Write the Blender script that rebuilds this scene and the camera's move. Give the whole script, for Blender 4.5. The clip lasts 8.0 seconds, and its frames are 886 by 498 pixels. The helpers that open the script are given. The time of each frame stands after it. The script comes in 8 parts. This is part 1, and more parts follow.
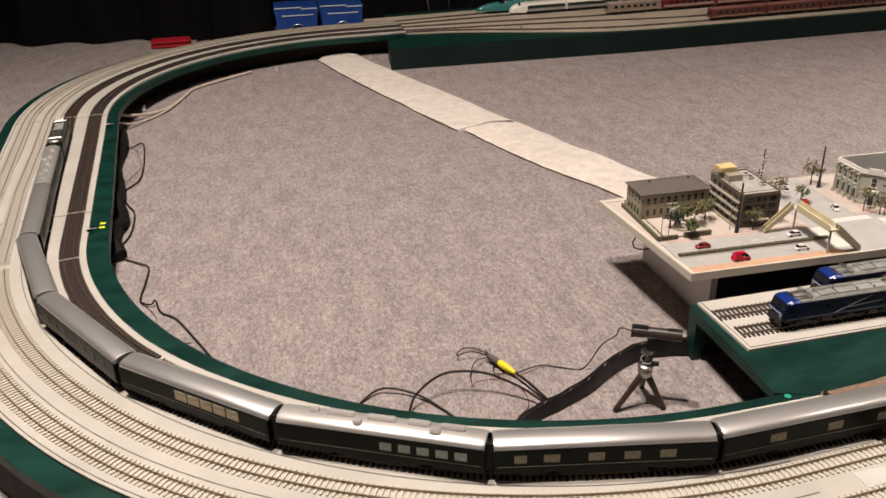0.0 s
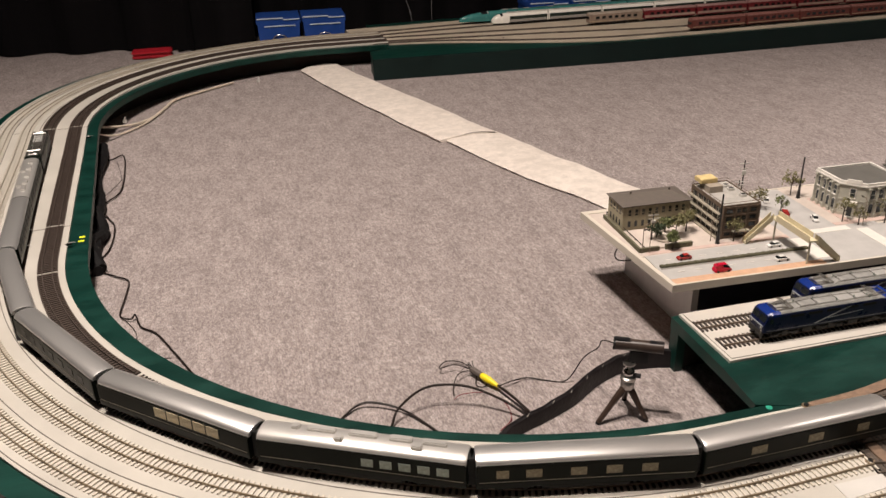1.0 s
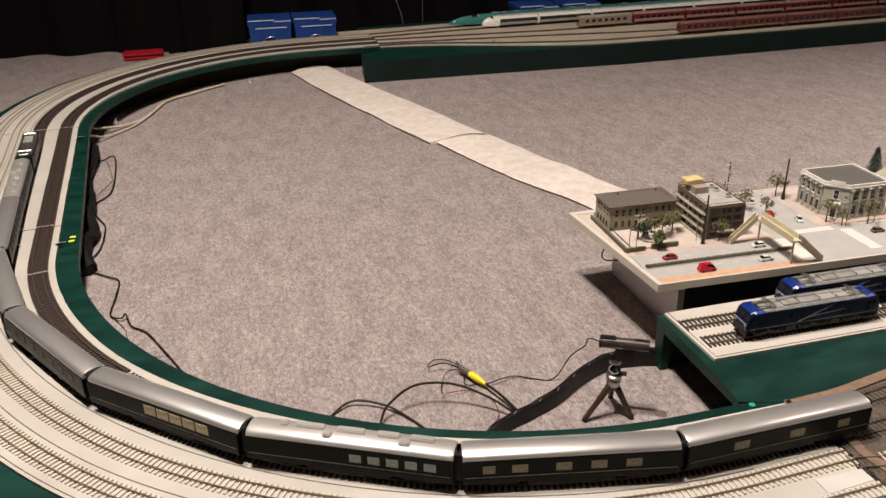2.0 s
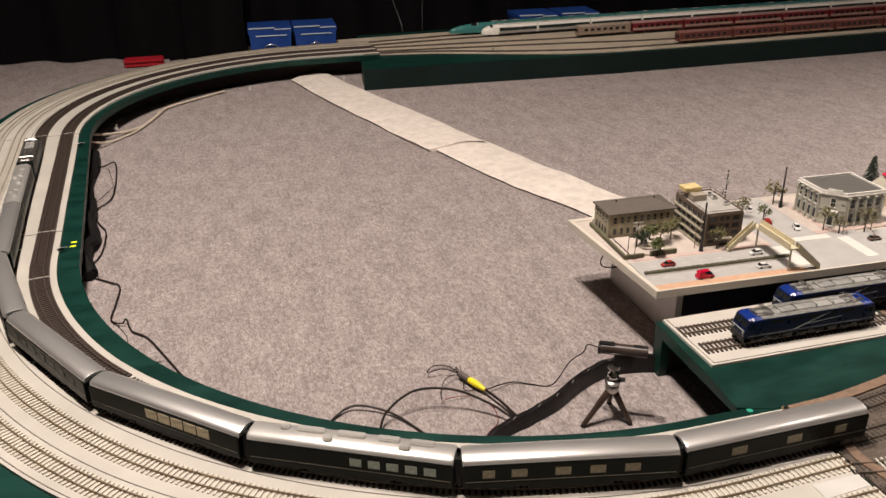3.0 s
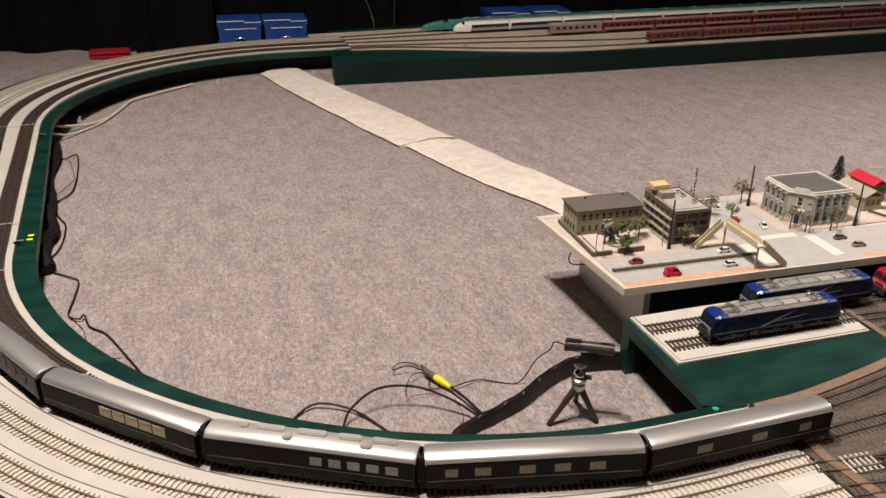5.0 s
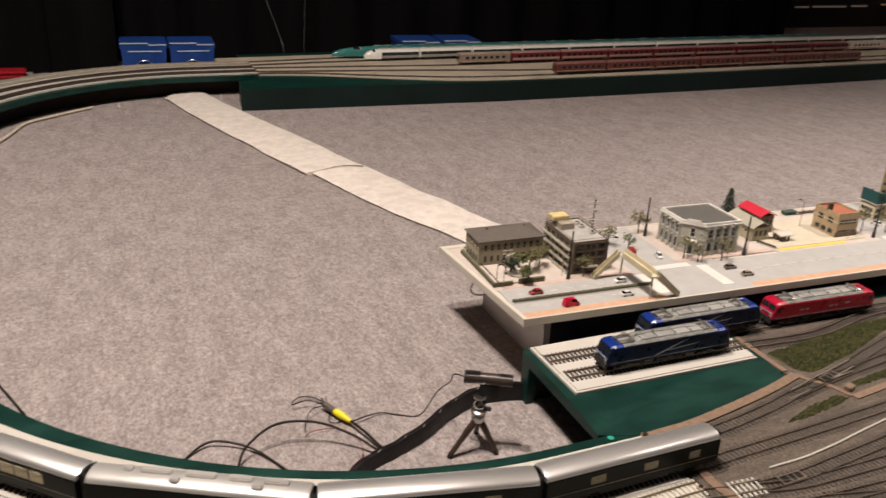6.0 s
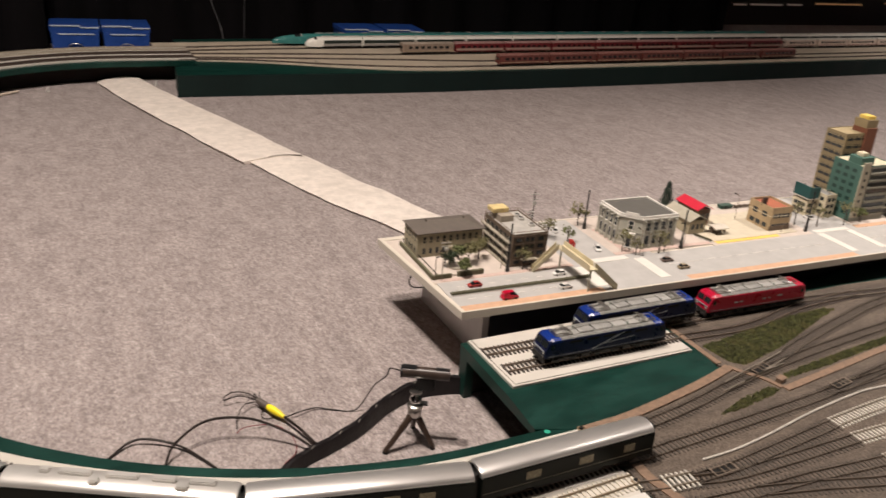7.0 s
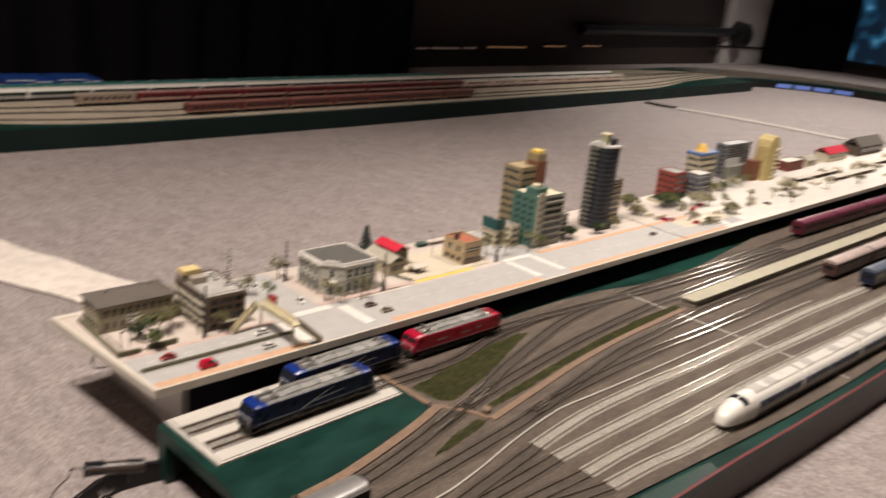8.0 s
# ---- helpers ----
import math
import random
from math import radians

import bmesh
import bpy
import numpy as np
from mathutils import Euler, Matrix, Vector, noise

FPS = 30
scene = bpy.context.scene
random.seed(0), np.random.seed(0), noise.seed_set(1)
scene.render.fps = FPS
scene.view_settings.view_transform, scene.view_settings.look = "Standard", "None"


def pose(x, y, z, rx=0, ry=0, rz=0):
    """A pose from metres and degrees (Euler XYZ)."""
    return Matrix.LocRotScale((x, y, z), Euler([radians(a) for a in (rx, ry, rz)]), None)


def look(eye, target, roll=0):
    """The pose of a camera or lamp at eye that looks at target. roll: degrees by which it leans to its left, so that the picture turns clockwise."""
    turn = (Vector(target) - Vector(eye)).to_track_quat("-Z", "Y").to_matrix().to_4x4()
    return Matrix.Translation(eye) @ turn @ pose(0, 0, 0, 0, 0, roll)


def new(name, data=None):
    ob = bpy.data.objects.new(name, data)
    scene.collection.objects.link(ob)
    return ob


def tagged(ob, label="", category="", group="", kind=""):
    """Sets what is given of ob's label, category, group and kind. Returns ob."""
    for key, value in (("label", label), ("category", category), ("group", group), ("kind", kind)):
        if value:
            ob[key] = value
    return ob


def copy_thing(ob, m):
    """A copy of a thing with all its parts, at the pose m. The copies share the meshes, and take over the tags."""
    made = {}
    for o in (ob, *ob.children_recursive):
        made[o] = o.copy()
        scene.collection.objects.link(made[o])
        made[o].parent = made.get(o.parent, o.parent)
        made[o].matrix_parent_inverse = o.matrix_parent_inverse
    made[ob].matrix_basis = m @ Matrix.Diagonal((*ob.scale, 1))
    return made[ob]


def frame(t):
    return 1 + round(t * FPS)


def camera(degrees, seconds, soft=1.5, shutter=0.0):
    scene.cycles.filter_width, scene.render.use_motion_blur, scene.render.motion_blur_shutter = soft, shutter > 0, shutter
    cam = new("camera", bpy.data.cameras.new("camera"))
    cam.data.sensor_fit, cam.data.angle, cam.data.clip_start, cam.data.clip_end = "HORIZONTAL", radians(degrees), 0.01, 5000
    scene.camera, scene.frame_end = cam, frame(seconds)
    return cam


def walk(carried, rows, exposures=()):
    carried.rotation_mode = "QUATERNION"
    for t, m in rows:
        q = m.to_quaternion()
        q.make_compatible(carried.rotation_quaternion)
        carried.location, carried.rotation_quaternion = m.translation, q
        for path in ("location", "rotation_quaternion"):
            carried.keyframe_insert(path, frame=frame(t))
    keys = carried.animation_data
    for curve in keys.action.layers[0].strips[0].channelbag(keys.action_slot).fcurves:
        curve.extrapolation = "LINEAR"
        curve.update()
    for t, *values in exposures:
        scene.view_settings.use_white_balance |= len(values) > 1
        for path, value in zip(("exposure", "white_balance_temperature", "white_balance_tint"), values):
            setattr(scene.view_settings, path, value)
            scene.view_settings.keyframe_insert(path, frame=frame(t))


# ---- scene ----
cam = camera(56.2, 8.0, shutter=0.5)
PATH = [
    (0, (-0.027, 0.102, 0.735), (0.391, 1.848, -0.146), -1.6),
    (0.5, (-0.022, 0.108, 0.74), (0.426, 1.855, -0.123), -1.7),
    (1, (-0.021, 0.106, 0.74), (0.435, 1.852, -0.124), -1.4),
    (1.5, (-0.018, 0.099, 0.74), (0.451, 1.841, -0.125), -1.3),
    (3, (-0.025, 0.084, 0.742), (0.458, 1.834, -0.099), -0.8),
    (3.5, (-0.019, 0.088, 0.741), (0.472, 1.829, -0.111), -1.0),
    (4, (-0.01, 0.092, 0.737), (0.495, 1.825, -0.123), -0.9),
    (5.3, (-0.012, 0.096, 0.729), (0.56, 1.822, -0.105), 1.3),
    (5.5, (-0.007, 0.095, 0.73), (0.602, 1.812, -0.096), 1.6),
    (6, (0.014, 0.096, 0.739), (0.755, 1.779, -0.046), 2.9),
    (6.5, (0.027, 0.1, 0.736), (0.832, 1.753, -0.051), 4.0),
    (7, (0.033, 0.109, 0.733), (0.892, 1.73, -0.064), 4.8),
    (7.2, (0.044, 0.121, 0.728), (0.983, 1.697, -0.068), 5.2),
    (7.5, (0.061, 0.133, 0.727), (1.213, 1.589, -0.017), 7.0),
    (7.7, (0.072, 0.138, 0.731), (1.339, 1.509, 0.016), 7.1),
    (8, (0.088, 0.133, 0.738), (1.501, 1.394, 0.095), 6.4),
]
walk(cam, [(t, look(eye, target, roll)) for t, eye, target, roll in PATH])

# ---------------------------------------------------------------- light
world = bpy.data.worlds.new("hall")
scene.world = world
world.use_nodes = True
wn = world.node_tree.nodes["Background"]
wn.inputs[0].default_value = (1.0, 0.93, 0.88, 1)
wn.inputs[1].default_value = 0.05


def ceiling_spot(x, y, z, tx, ty, power, cone, size=0.055, tint=(1.0, 0.876, 0.778)):
    data = bpy.data.lights.new("ceiling_spot", "SPOT")
    data.energy, data.color, data.spot_size, data.spot_blend, data.shadow_soft_size = power, tint, radians(cone), 0.9, size
    ob = new("ceiling_spot", data)
    ob.matrix_world = look((x, y, z), (tx, ty, 0))
    return ob


ceiling_spot(-0.33, 1.25, 3.1, 0.1, 1.5, 342, 118)
ceiling_spot(-0.12, 0.8, 3.1, 0.42, 1.28, 274, 112)
ceiling_spot(2.8, 0.7, 3.1, 2.8, 0.75, 400, 80, tint=(1.0, 0.89, 0.8))
ceiling_spot(5.6, 1.5, 3.1, 5.6, 1.5, 700, 88, tint=(1.0, 0.92, 0.85))
ceiling_spot(8.5, 2.3, 3.1, 8.6, 2.45, 470, 95, tint=(1.0, 0.92, 0.85))
# unseen spot added in the rails' mirror direction, only for glints in the yard
ceiling_spot(9.2, 3.9, 3.1, 1.7, 0.75, 320, 34)


# ---------------------------------------------------------------- materials
def ramp_node(nt, fac, stops):
    r = nt.nodes.new("ShaderNodeValToRGB")
    while len(r.color_ramp.elements) < len(stops):
        r.color_ramp.elements.new(0.5)
    for e, (p, c) in zip(r.color_ramp.elements, stops):
        e.position, e.color = p, (*c, 1)
    nt.links.new(fac, r.inputs[0])
    return r.outputs[0]


def noise_node(nt, vec, scale, detail=3.0, rough=0.6):
    n = nt.nodes.new("ShaderNodeTexNoise")
    n.inputs["Scale"].default_value, n.inputs["Detail"].default_value, n.inputs["Roughness"].default_value = scale, detail, rough
    nt.links.new(vec, n.inputs["Vector"])
    return n.outputs[0]


def mix_node(nt, fac, a, b, blend="MIX"):
    m = nt.nodes.new("ShaderNodeMix")
    m.data_type, m.blend_type = "RGBA", blend
    for v, i in ((fac, 0), (a, 6), (b, 7)):
        if isinstance(v, (int, float)):
            m.inputs[i].default_value = v
        elif isinstance(v, tuple):
            m.inputs[i].default_value = (*v, 1)
        else:
            nt.links.new(v, m.inputs[i])
    return m.outputs[2]


def surface(name, colour, rough=0.6, metal=0.0, vary=0.18, scale=60.0, bump=0.0, fine=900.0, stretch=(1, 1, 1), stain=None, by_piece=0.0, coat=0.0, spec=0.5):
    """A procedural surface: a base colour with broad and fine variation, and fine relief."""
    m = bpy.data.materials.new(name)
    m.use_nodes = True
    nt = m.node_tree
    b = nt.nodes["Principled BSDF"]
    tc = nt.nodes.new("ShaderNodeTexCoord")
    mp = nt.nodes.new("ShaderNodeMapping")
    mp.inputs["Scale"].default_value = stretch
    nt.links.new(tc.outputs["Object"], mp.inputs[0])
    vec = mp.outputs[0]
    broad, grain = noise_node(nt, vec, scale), noise_node(nt, vec, fine, 2.0)
    lo = tuple(c * (1 - vary) for c in colour)
    hi = tuple(min(1, c * (1 + vary)) for c in colour)
    col = ramp_node(nt, broad, ((0.3, lo), (0.7, hi)))
    g = ramp_node(nt, grain, ((0.25, (1 - vary * 0.8,) * 3), (0.75, (1 + 0 * vary,) * 3)))
    col = mix_node(nt, 1.0, col, g, "MULTIPLY")
    if stain:
        s = noise_node(nt, vec, scale * 0.23, 4.0, 0.7)
        f = ramp_node(nt, s, ((0.52, (0, 0, 0)), (0.68, (0.6, 0.6, 0.6))))
        col = mix_node(nt, f, col, stain)
    if by_piece:
        oi = nt.nodes.new("ShaderNodeObjectInfo")
        pr = ramp_node(nt, oi.outputs["Random"], ((0, (1 - by_piece,) * 3), (1, (1.0,) * 3)))
        col = mix_node(nt, 1.0, col, pr, "MULTIPLY")
    nt.links.new(col, b.inputs["Base Color"])
    rr = ramp_node(nt, broad, ((0.3, (max(0.02, rough * 0.85),) * 3), (0.7, (min(1, rough * 1.15),) * 3)))
    nt.links.new(rr, b.inputs["Roughness"])
    b.inputs["Metallic"].default_value = metal
    b.inputs["Coat Weight"].default_value = coat
    b.inputs["Specular IOR Level"].default_value = spec
    if bump:
        bp = nt.nodes.new("ShaderNodeBump")
        bp.inputs["Strength"].default_value, bp.inputs["Distance"].default_value = bump, 0.001
        nt.links.new(grain, bp.inputs["Height"])
        nt.links.new(bp.outputs[0], b.inputs["Normal"])
    return m


def carpet_surface():
    m = bpy.data.materials.new("carpet_pile")
    m.use_nodes = True
    nt = m.node_tree
    b = nt.nodes["Principled BSDF"]
    tc = nt.nodes.new("ShaderNodeTexCoord")
    mp = nt.nodes.new("ShaderNodeMapping")
    mp.inputs["Scale"].default_value = (1.0, 0.42, 1.0)
    mp.inputs["Rotation"].default_value = (0, 0, radians(4))
    nt.links.new(tc.outputs["Object"], mp.inputs[0])
    v = mp.outputs[0]
    tuft, hair, drift = noise_node(nt, v, 125, 6.0, 0.85), noise_node(nt, v, 330, 3.0, 0.7), noise_node(nt, v, 24, 5.0, 0.75)
    col = ramp_node(nt, tuft, ((0.32, (0.22, 0.19, 0.183)), (0.49, (0.376, 0.333, 0.323)), (0.66, (0.53, 0.486, 0.475))))
    fine = ramp_node(nt, hair, ((0.33, (0.5, 0.49, 0.51)), (0.62, (1.08, 1.065, 1.05))))
    col = mix_node(nt, 0.85, col, fine, "MULTIPLY")
    wide = ramp_node(nt, drift, ((0.36, (0.74, 0.72, 0.72)), (0.64, (1.0, 0.985, 0.975))))
    col = mix_node(nt, 1.0, col, wide, "MULTIPLY")
    nt.links.new(col, b.inputs["Base Color"])
    b.inputs["Roughness"].default_value = 0.95
    b.inputs["Specular IOR Level"].default_value = 0.15
    bp = nt.nodes.new("ShaderNodeBump")
    bp.inputs["Strength"].default_value, bp.inputs["Distance"].default_value = 0.25, 0.0015
    nt.links.new(tuft, bp.inputs["Height"])
    nt.links.new(bp.outputs[0], b.inputs["Normal"])
    return m


def ballast_surface():
    """Brown grey stone grit with dark oil stains and paler dusty drifts."""
    m = bpy.data.materials.new("brown_grey_ballast")
    m.use_nodes = True
    nt = m.node_tree
    b = nt.nodes["Principled BSDF"]
    tc = nt.nodes.new("ShaderNodeTexCoord")
    v = tc.outputs["Object"]
    mp = nt.nodes.new("ShaderNodeMapping")
    mp.inputs["Scale"].default_value = (0.28, 1.0, 1.0)
    nt.links.new(v, mp.inputs[0])
    grit, dust, oil = noise_node(nt, v, 420, 3.0, 0.75), noise_node(nt, mp.outputs[0], 46, 4.0, 0.65), noise_node(nt, mp.outputs[0], 21, 4.0, 0.7)
    col = ramp_node(nt, grit, ((0.28, (0.043, 0.033, 0.026)), (0.48, (0.101, 0.081, 0.066)), (0.72, (0.208, 0.171, 0.142))))
    col = mix_node(nt, 1.0, col, ramp_node(nt, dust, ((0.32, (0.7, 0.68, 0.66)), (0.68, (1.12, 1.08, 1.03)))), "MULTIPLY")
    col = mix_node(nt, ramp_node(nt, oil, ((0.5, (0, 0, 0)), (0.7, (0.65, 0.65, 0.65)))), col, (0.062, 0.048, 0.039))
    nt.links.new(col, b.inputs["Base Color"])
    b.inputs["Roughness"].default_value = 0.9
    bp = nt.nodes.new("ShaderNodeBump")
    bp.inputs["Strength"].default_value, bp.inputs["Distance"].default_value = 0.7, 0.0012
    nt.links.new(grit, bp.inputs["Height"])
    nt.links.new(bp.outputs[0], b.inputs["Normal"])
    return m


def glow(name, colour, strength):
    m = bpy.data.materials.new(name)
    m.use_nodes = True
    b = m.node_tree.nodes["Principled BSDF"]
    b.inputs["Base Color"].default_value = (*colour, 1)
    b.inputs["Emission Color"].default_value = (*colour, 1)
    b.inputs["Emission Strength"].default_value = strength
    return m


CARPET = carpet_surface()
CLOTH = surface("cream_felt", (0.72, 0.65, 0.59), 0.95, vary=0.13, scale=45, bump=0.6, fine=420, stain=(0.56, 0.5, 0.45))
GREEN = surface("dark_green_paint", (0.0025, 0.031, 0.0235), 0.45, vary=0.35, scale=22, bump=0.15, fine=260, stretch=(0.5, 1.3, 1), stain=(0.004, 0.05, 0.038), spec=0.35)
DARK_GREEN = surface("fascia_green", (0.004, 0.03, 0.024), 0.5, vary=0.3, scale=16, stain=(0.012, 0.02, 0.018))
INSIDE = surface("raw_dark_board", (0.024, 0.014, 0.012), 0.8, vary=0.3, scale=30)
BED = surface("cream_roadbed", (0.515, 0.485, 0.435), 0.55, vary=0.08, scale=9, bump=0.1, stain=(0.47, 0.43, 0.375))
BED_GREY = surface("pale_grey_card", (0.58, 0.56, 0.53), 0.6, vary=0.07, scale=14)
WHITE = surface("white_board", (0.57, 0.535, 0.485), 0.5, vary=0.05, scale=12)
SEAM = surface("seam_line", (0.16, 0.14, 0.12), 0.8)
RAIL = surface("nickel_rail", (0.52, 0.46, 0.39), 0.2, 0.6, vary=0.15, scale=40)
RAIL_YARD = surface("weathered_rail", (0.33, 0.28, 0.235), 0.19, 0.7, vary=0.3, scale=30)
RAIL_BROWN = surface("brown_rail", (0.06, 0.042, 0.033), 0.6, 0.0, vary=0.2, scale=60)
RAIL_LIGHT = surface("pale_rail", (0.40, 0.35, 0.28), 0.4, 0.3, vary=0.15, scale=60)
RAIL_TAN = surface("tan_rail", (0.25, 0.195, 0.13), 0.35, 0.4, vary=0.15, scale=60)
RAIL_DULL = surface("dull_rail", (0.24, 0.19, 0.15), 0.38, 0.4, vary=0.2, scale=60)
TIE_DARK = surface("dark_tie", (0.055, 0.042, 0.036), 0.7, vary=0.3, scale=150)
TIE_BED = surface("brown_tie", (0.054, 0.037, 0.029), 0.75, vary=0.25, scale=150)
TIE_TAN = surface("tan_tie", (0.6, 0.55, 0.47), 0.6, vary=0.12, scale=150)
TIE_WHITE = surface("cream_tie", (0.55, 0.515, 0.455), 0.6, vary=0.08, scale=150)
TIE_PALE = surface("pale_concrete_tie", (0.54, 0.51, 0.45), 0.65, vary=0.15, scale=120)
DARK_BED = surface("brown_track_bed", (0.056, 0.038, 0.029), 0.75, vary=0.25, scale=90, bump=0.4)
TIE_YARD = surface("weathered_tie", (0.068, 0.055, 0.045), 0.8, vary=0.3, scale=150)
BALLAST = ballast_surface()
CORK = surface("cork_edge", (0.225, 0.147, 0.1), 0.8, vary=0.25, scale=120, bump=0.4)
GRASS = surface("static_grass", (0.098, 0.104, 0.032), 0.95, vary=0.6, scale=150, bump=0.9, fine=1600, stain=(0.16, 0.135, 0.05))
BLACK = surface("black_plastic", (0.012, 0.012, 0.013), 0.38, vary=0.2)
CURTAIN = surface("black_curtain", (0.0042, 0.0037, 0.0044), 0.95, vary=0.4, scale=3, stretch=(6, 6, 0.3), spec=0.1)
BROWN_WALL = surface("dark_brown_wall", (0.03, 0.018, 0.014), 0.6, vary=0.3, scale=2)
HALL = surface("pale_hall_paint", (0.78, 0.74, 0.7), 0.8, vary=0.06, scale=1)
GREY_WALL = surface("grey_wall_panel", (0.55, 0.51, 0.49), 0.7, vary=0.06, scale=2)
STEEL = surface("brushed_steel", (0.55, 0.53, 0.5), 0.3, 1.0, vary=0.12, scale=80)
UNDER = surface("underframe_black", (0.011, 0.01, 0.0095), 0.6, vary=0.3, scale=120, spec=0.25)
YELLOW = surface("yellow_plastic", (0.85, 0.7, 0.02), 0.4, vary=0.06)


# ---------------------------------------------------------------- mesh helpers
def box(bm, x0, x1, y0, y1, z0, z1, bevel=0.0):
    vs = [bm.verts.new((x, y, z)) for z in (z0, z1) for y in (y0, y1) for x in (x0, x1)]
    fs = [bm.faces.new([vs[i] for i in q]) for q in ((0, 2, 3, 1), (4, 5, 7, 6), (0, 1, 5, 4), (2, 6, 7, 3), (0, 4, 6, 2), (1, 3, 7, 5))]
    if bevel:
        bmesh.ops.bevel(bm, geom=list({e for f in fs for e in f.edges}), offset=bevel, segments=2, affect="EDGES")
    return vs


def tube(bm, points, r, sides=8, r_end=None):
    """A round bar along points, closed at both ends."""
    points = [Vector(p) for p in points]
    rings = []
    for i, p in enumerate(points):
        d = (points[min(i + 1, len(points) - 1)] - points[max(i - 1, 0)]).normalized()
        a = d.orthogonal().normalized() if not rings else (prev - d * prev.dot(d)).normalized()
        prev = a
        b = d.cross(a)
        k = i / max(1, len(points) - 1)
        rr = r if r_end is None else r + (r_end - r) * k
        rings.append([bm.verts.new(p + rr * (math.cos(t) * a + math.sin(t) * b)) for t in [2 * math.pi * j / sides for j in range(sides)]])
    for r0, r1 in zip(rings, rings[1:]):
        for j in range(sides):
            bm.faces.new((r0[j], r0[(j + 1) % sides], r1[(j + 1) % sides], r1[j]))
    bm.faces.new(rings[0][::-1])
    bm.faces.new(rings[-1])


def loft(bm, rings, closed=True):
    """Joins rings of equally many points and caps both ends."""
    vr = [[bm.verts.new(p) for p in ring] for ring in rings]
    n = len(vr[0])
    for a, b in zip(vr, vr[1:]):
        for j in range(n if closed else n - 1):
            bm.faces.new((a[j], a[(j + 1) % n], b[(j + 1) % n], b[j]))
    if closed:
        bm.faces.new(vr[0][::-1])
        bm.faces.new(vr[-1])


def prism(bm, outline, z0, z1):
    loft(bm, [[(x, y, z0) for x, y in outline], [(x, y, z1) for x, y in outline]])


def part(name, bm, material, parent=None, label="", smooth=False):
    bmesh.ops.recalc_face_normals(bm, faces=bm.faces)
    me = bpy.data.meshes.new(name)
    bm.to_mesh(me)
    bm.free()
    if smooth:
        for p in me.polygons:
            p.use_smooth = True
        me.set_sharp_from_angle(angle=radians(40))
    me.materials.append(material)
    ob = new(name, me)
    ob.parent = parent
    if label:
        ob["label"] = label
    return ob


def share(name, ob, parent, m):
    """Another object on ob's mesh, at the pose m under parent."""
    o = new(name, ob.data)
    o.parent = parent
    o.matrix_basis = m
    return o


def thing(name, m, label, category, group="", kind=""):
    e = new(name)
    e.empty_display_size = 0.02
    e.matrix_basis = m
    return tagged(e, label, category, group, kind)


def boxes(*specs, bevel=0.0):
    bm = bmesh.new()
    for s in specs:
        box(bm, *s, bevel=bevel)
    return bm


def spline(points, n=8):
    """A smooth line through points."""
    ps = [Vector(p) for p in points]
    ps = [2 * ps[0] - ps[1], *ps, 2 * ps[-1] - ps[-2]]
    out = []
    for a, b, c, d in zip(ps, ps[1:], ps[2:], ps[3:]):
        for i in range(n):
            t = i / n
            out.append(0.5 * (2 * b + (c - a) * t + (2 * a - 5 * b + 4 * c - d) * t * t + (3 * b - a - 3 * c + d) * t ** 3))
    return out + [ps[-2]]


# ---------------------------------------------------------------- hall
bm = bmesh.new()
box(bm, -7, 13, -6, 8, -0.05, 0)
tagged(part("floor", bm, CARPET), "grey mottled cut-pile carpet covering the hall floor", "carpet", kind="structure")


def curtain(name, p, q, height, label):
    """Hanging cloth from p to q in deep folds."""
    bm = bmesh.new()
    p, q = Vector((*p, 0)), Vector((*q, 0))
    n = int((q - p).length / 0.04)
    side = Vector((-(q - p).y, (q - p).x, 0)).normalized()
    rows = []
    for off in (0.0, 0.01):
        for z in (0.004, height):
            rows.append([bm.verts.new(p + (q - p) * i / n + side * (off + 0.035 * math.sin(i * 0.9) + 0.015 * math.sin(i * 0.37)) + Vector((0, 0, z))) for i in range(n + 1)])
    for a, b in ((0, 1), (2, 3), (0, 2), (1, 3)):
        for i in range(n):
            bm.faces.new((rows[a][i], rows[a][i + 1], rows[b][i + 1], rows[b][i]))
    tagged(part(name, bm, CURTAIN, smooth=True), label, "curtain", kind="structure")


curtain("curtain_west", (-4.6, 4.98), (-0.12, 3.80), 3.3, "black stage curtain hanging in folds beside the loop")
curtain("curtain_north", (-0.14, 3.99), (3.9, 4.0), 3.3, "black stage curtain hanging in folds behind the layout")
curtain("curtain_end", (-0.19, 3.79), (0.128, 3.735), 3.3, "black stage curtain end hanging beside the blue crates")
curtain("curtain_east", (10.5, 4.5), (11.2, 3.76), 3.3, "black stage curtain hanging beside a lit screen")
for nm, b, mt, lb in (
    ("wall_north", (6.6, 9.45, 4.6, 4.75, 0, 3.4), BROWN_WALL, "dark brown hall wall behind the far curve"),
    ("wall_panel", (9.45, 11.3, 4.55, 4.75, 0, 3.4), GREY_WALL, "pale grey wall panel in the hall corner"),
    ("wall_outer", (-7, 6.6, 4.6, 4.75, 0, 3.4), BROWN_WALL, "dark hall wall behind the curtain"),
    ("wall_east", (11.3, 11.45, -6, 4.75, 0, 3.4), BROWN_WALL, "dark hall wall"),
    ("wall_west", (-7.1, -6.95, -6, 4.75, 0, 3.4), BROWN_WALL, "dark hall wall"),
    ("wall_south", (-7, 11.4, -6.1, -5.95, 0, 3.4), HALL, "pale painted hall wall"),
    ("ceiling", (-7, 11.4, -6, 4.75, 3.4, 3.5), HALL, "pale painted hall ceiling"),
):
    tagged(part(nm, boxes(b), mt), lb, "wall" if nm != "ceiling" else "ceiling", kind="structure")

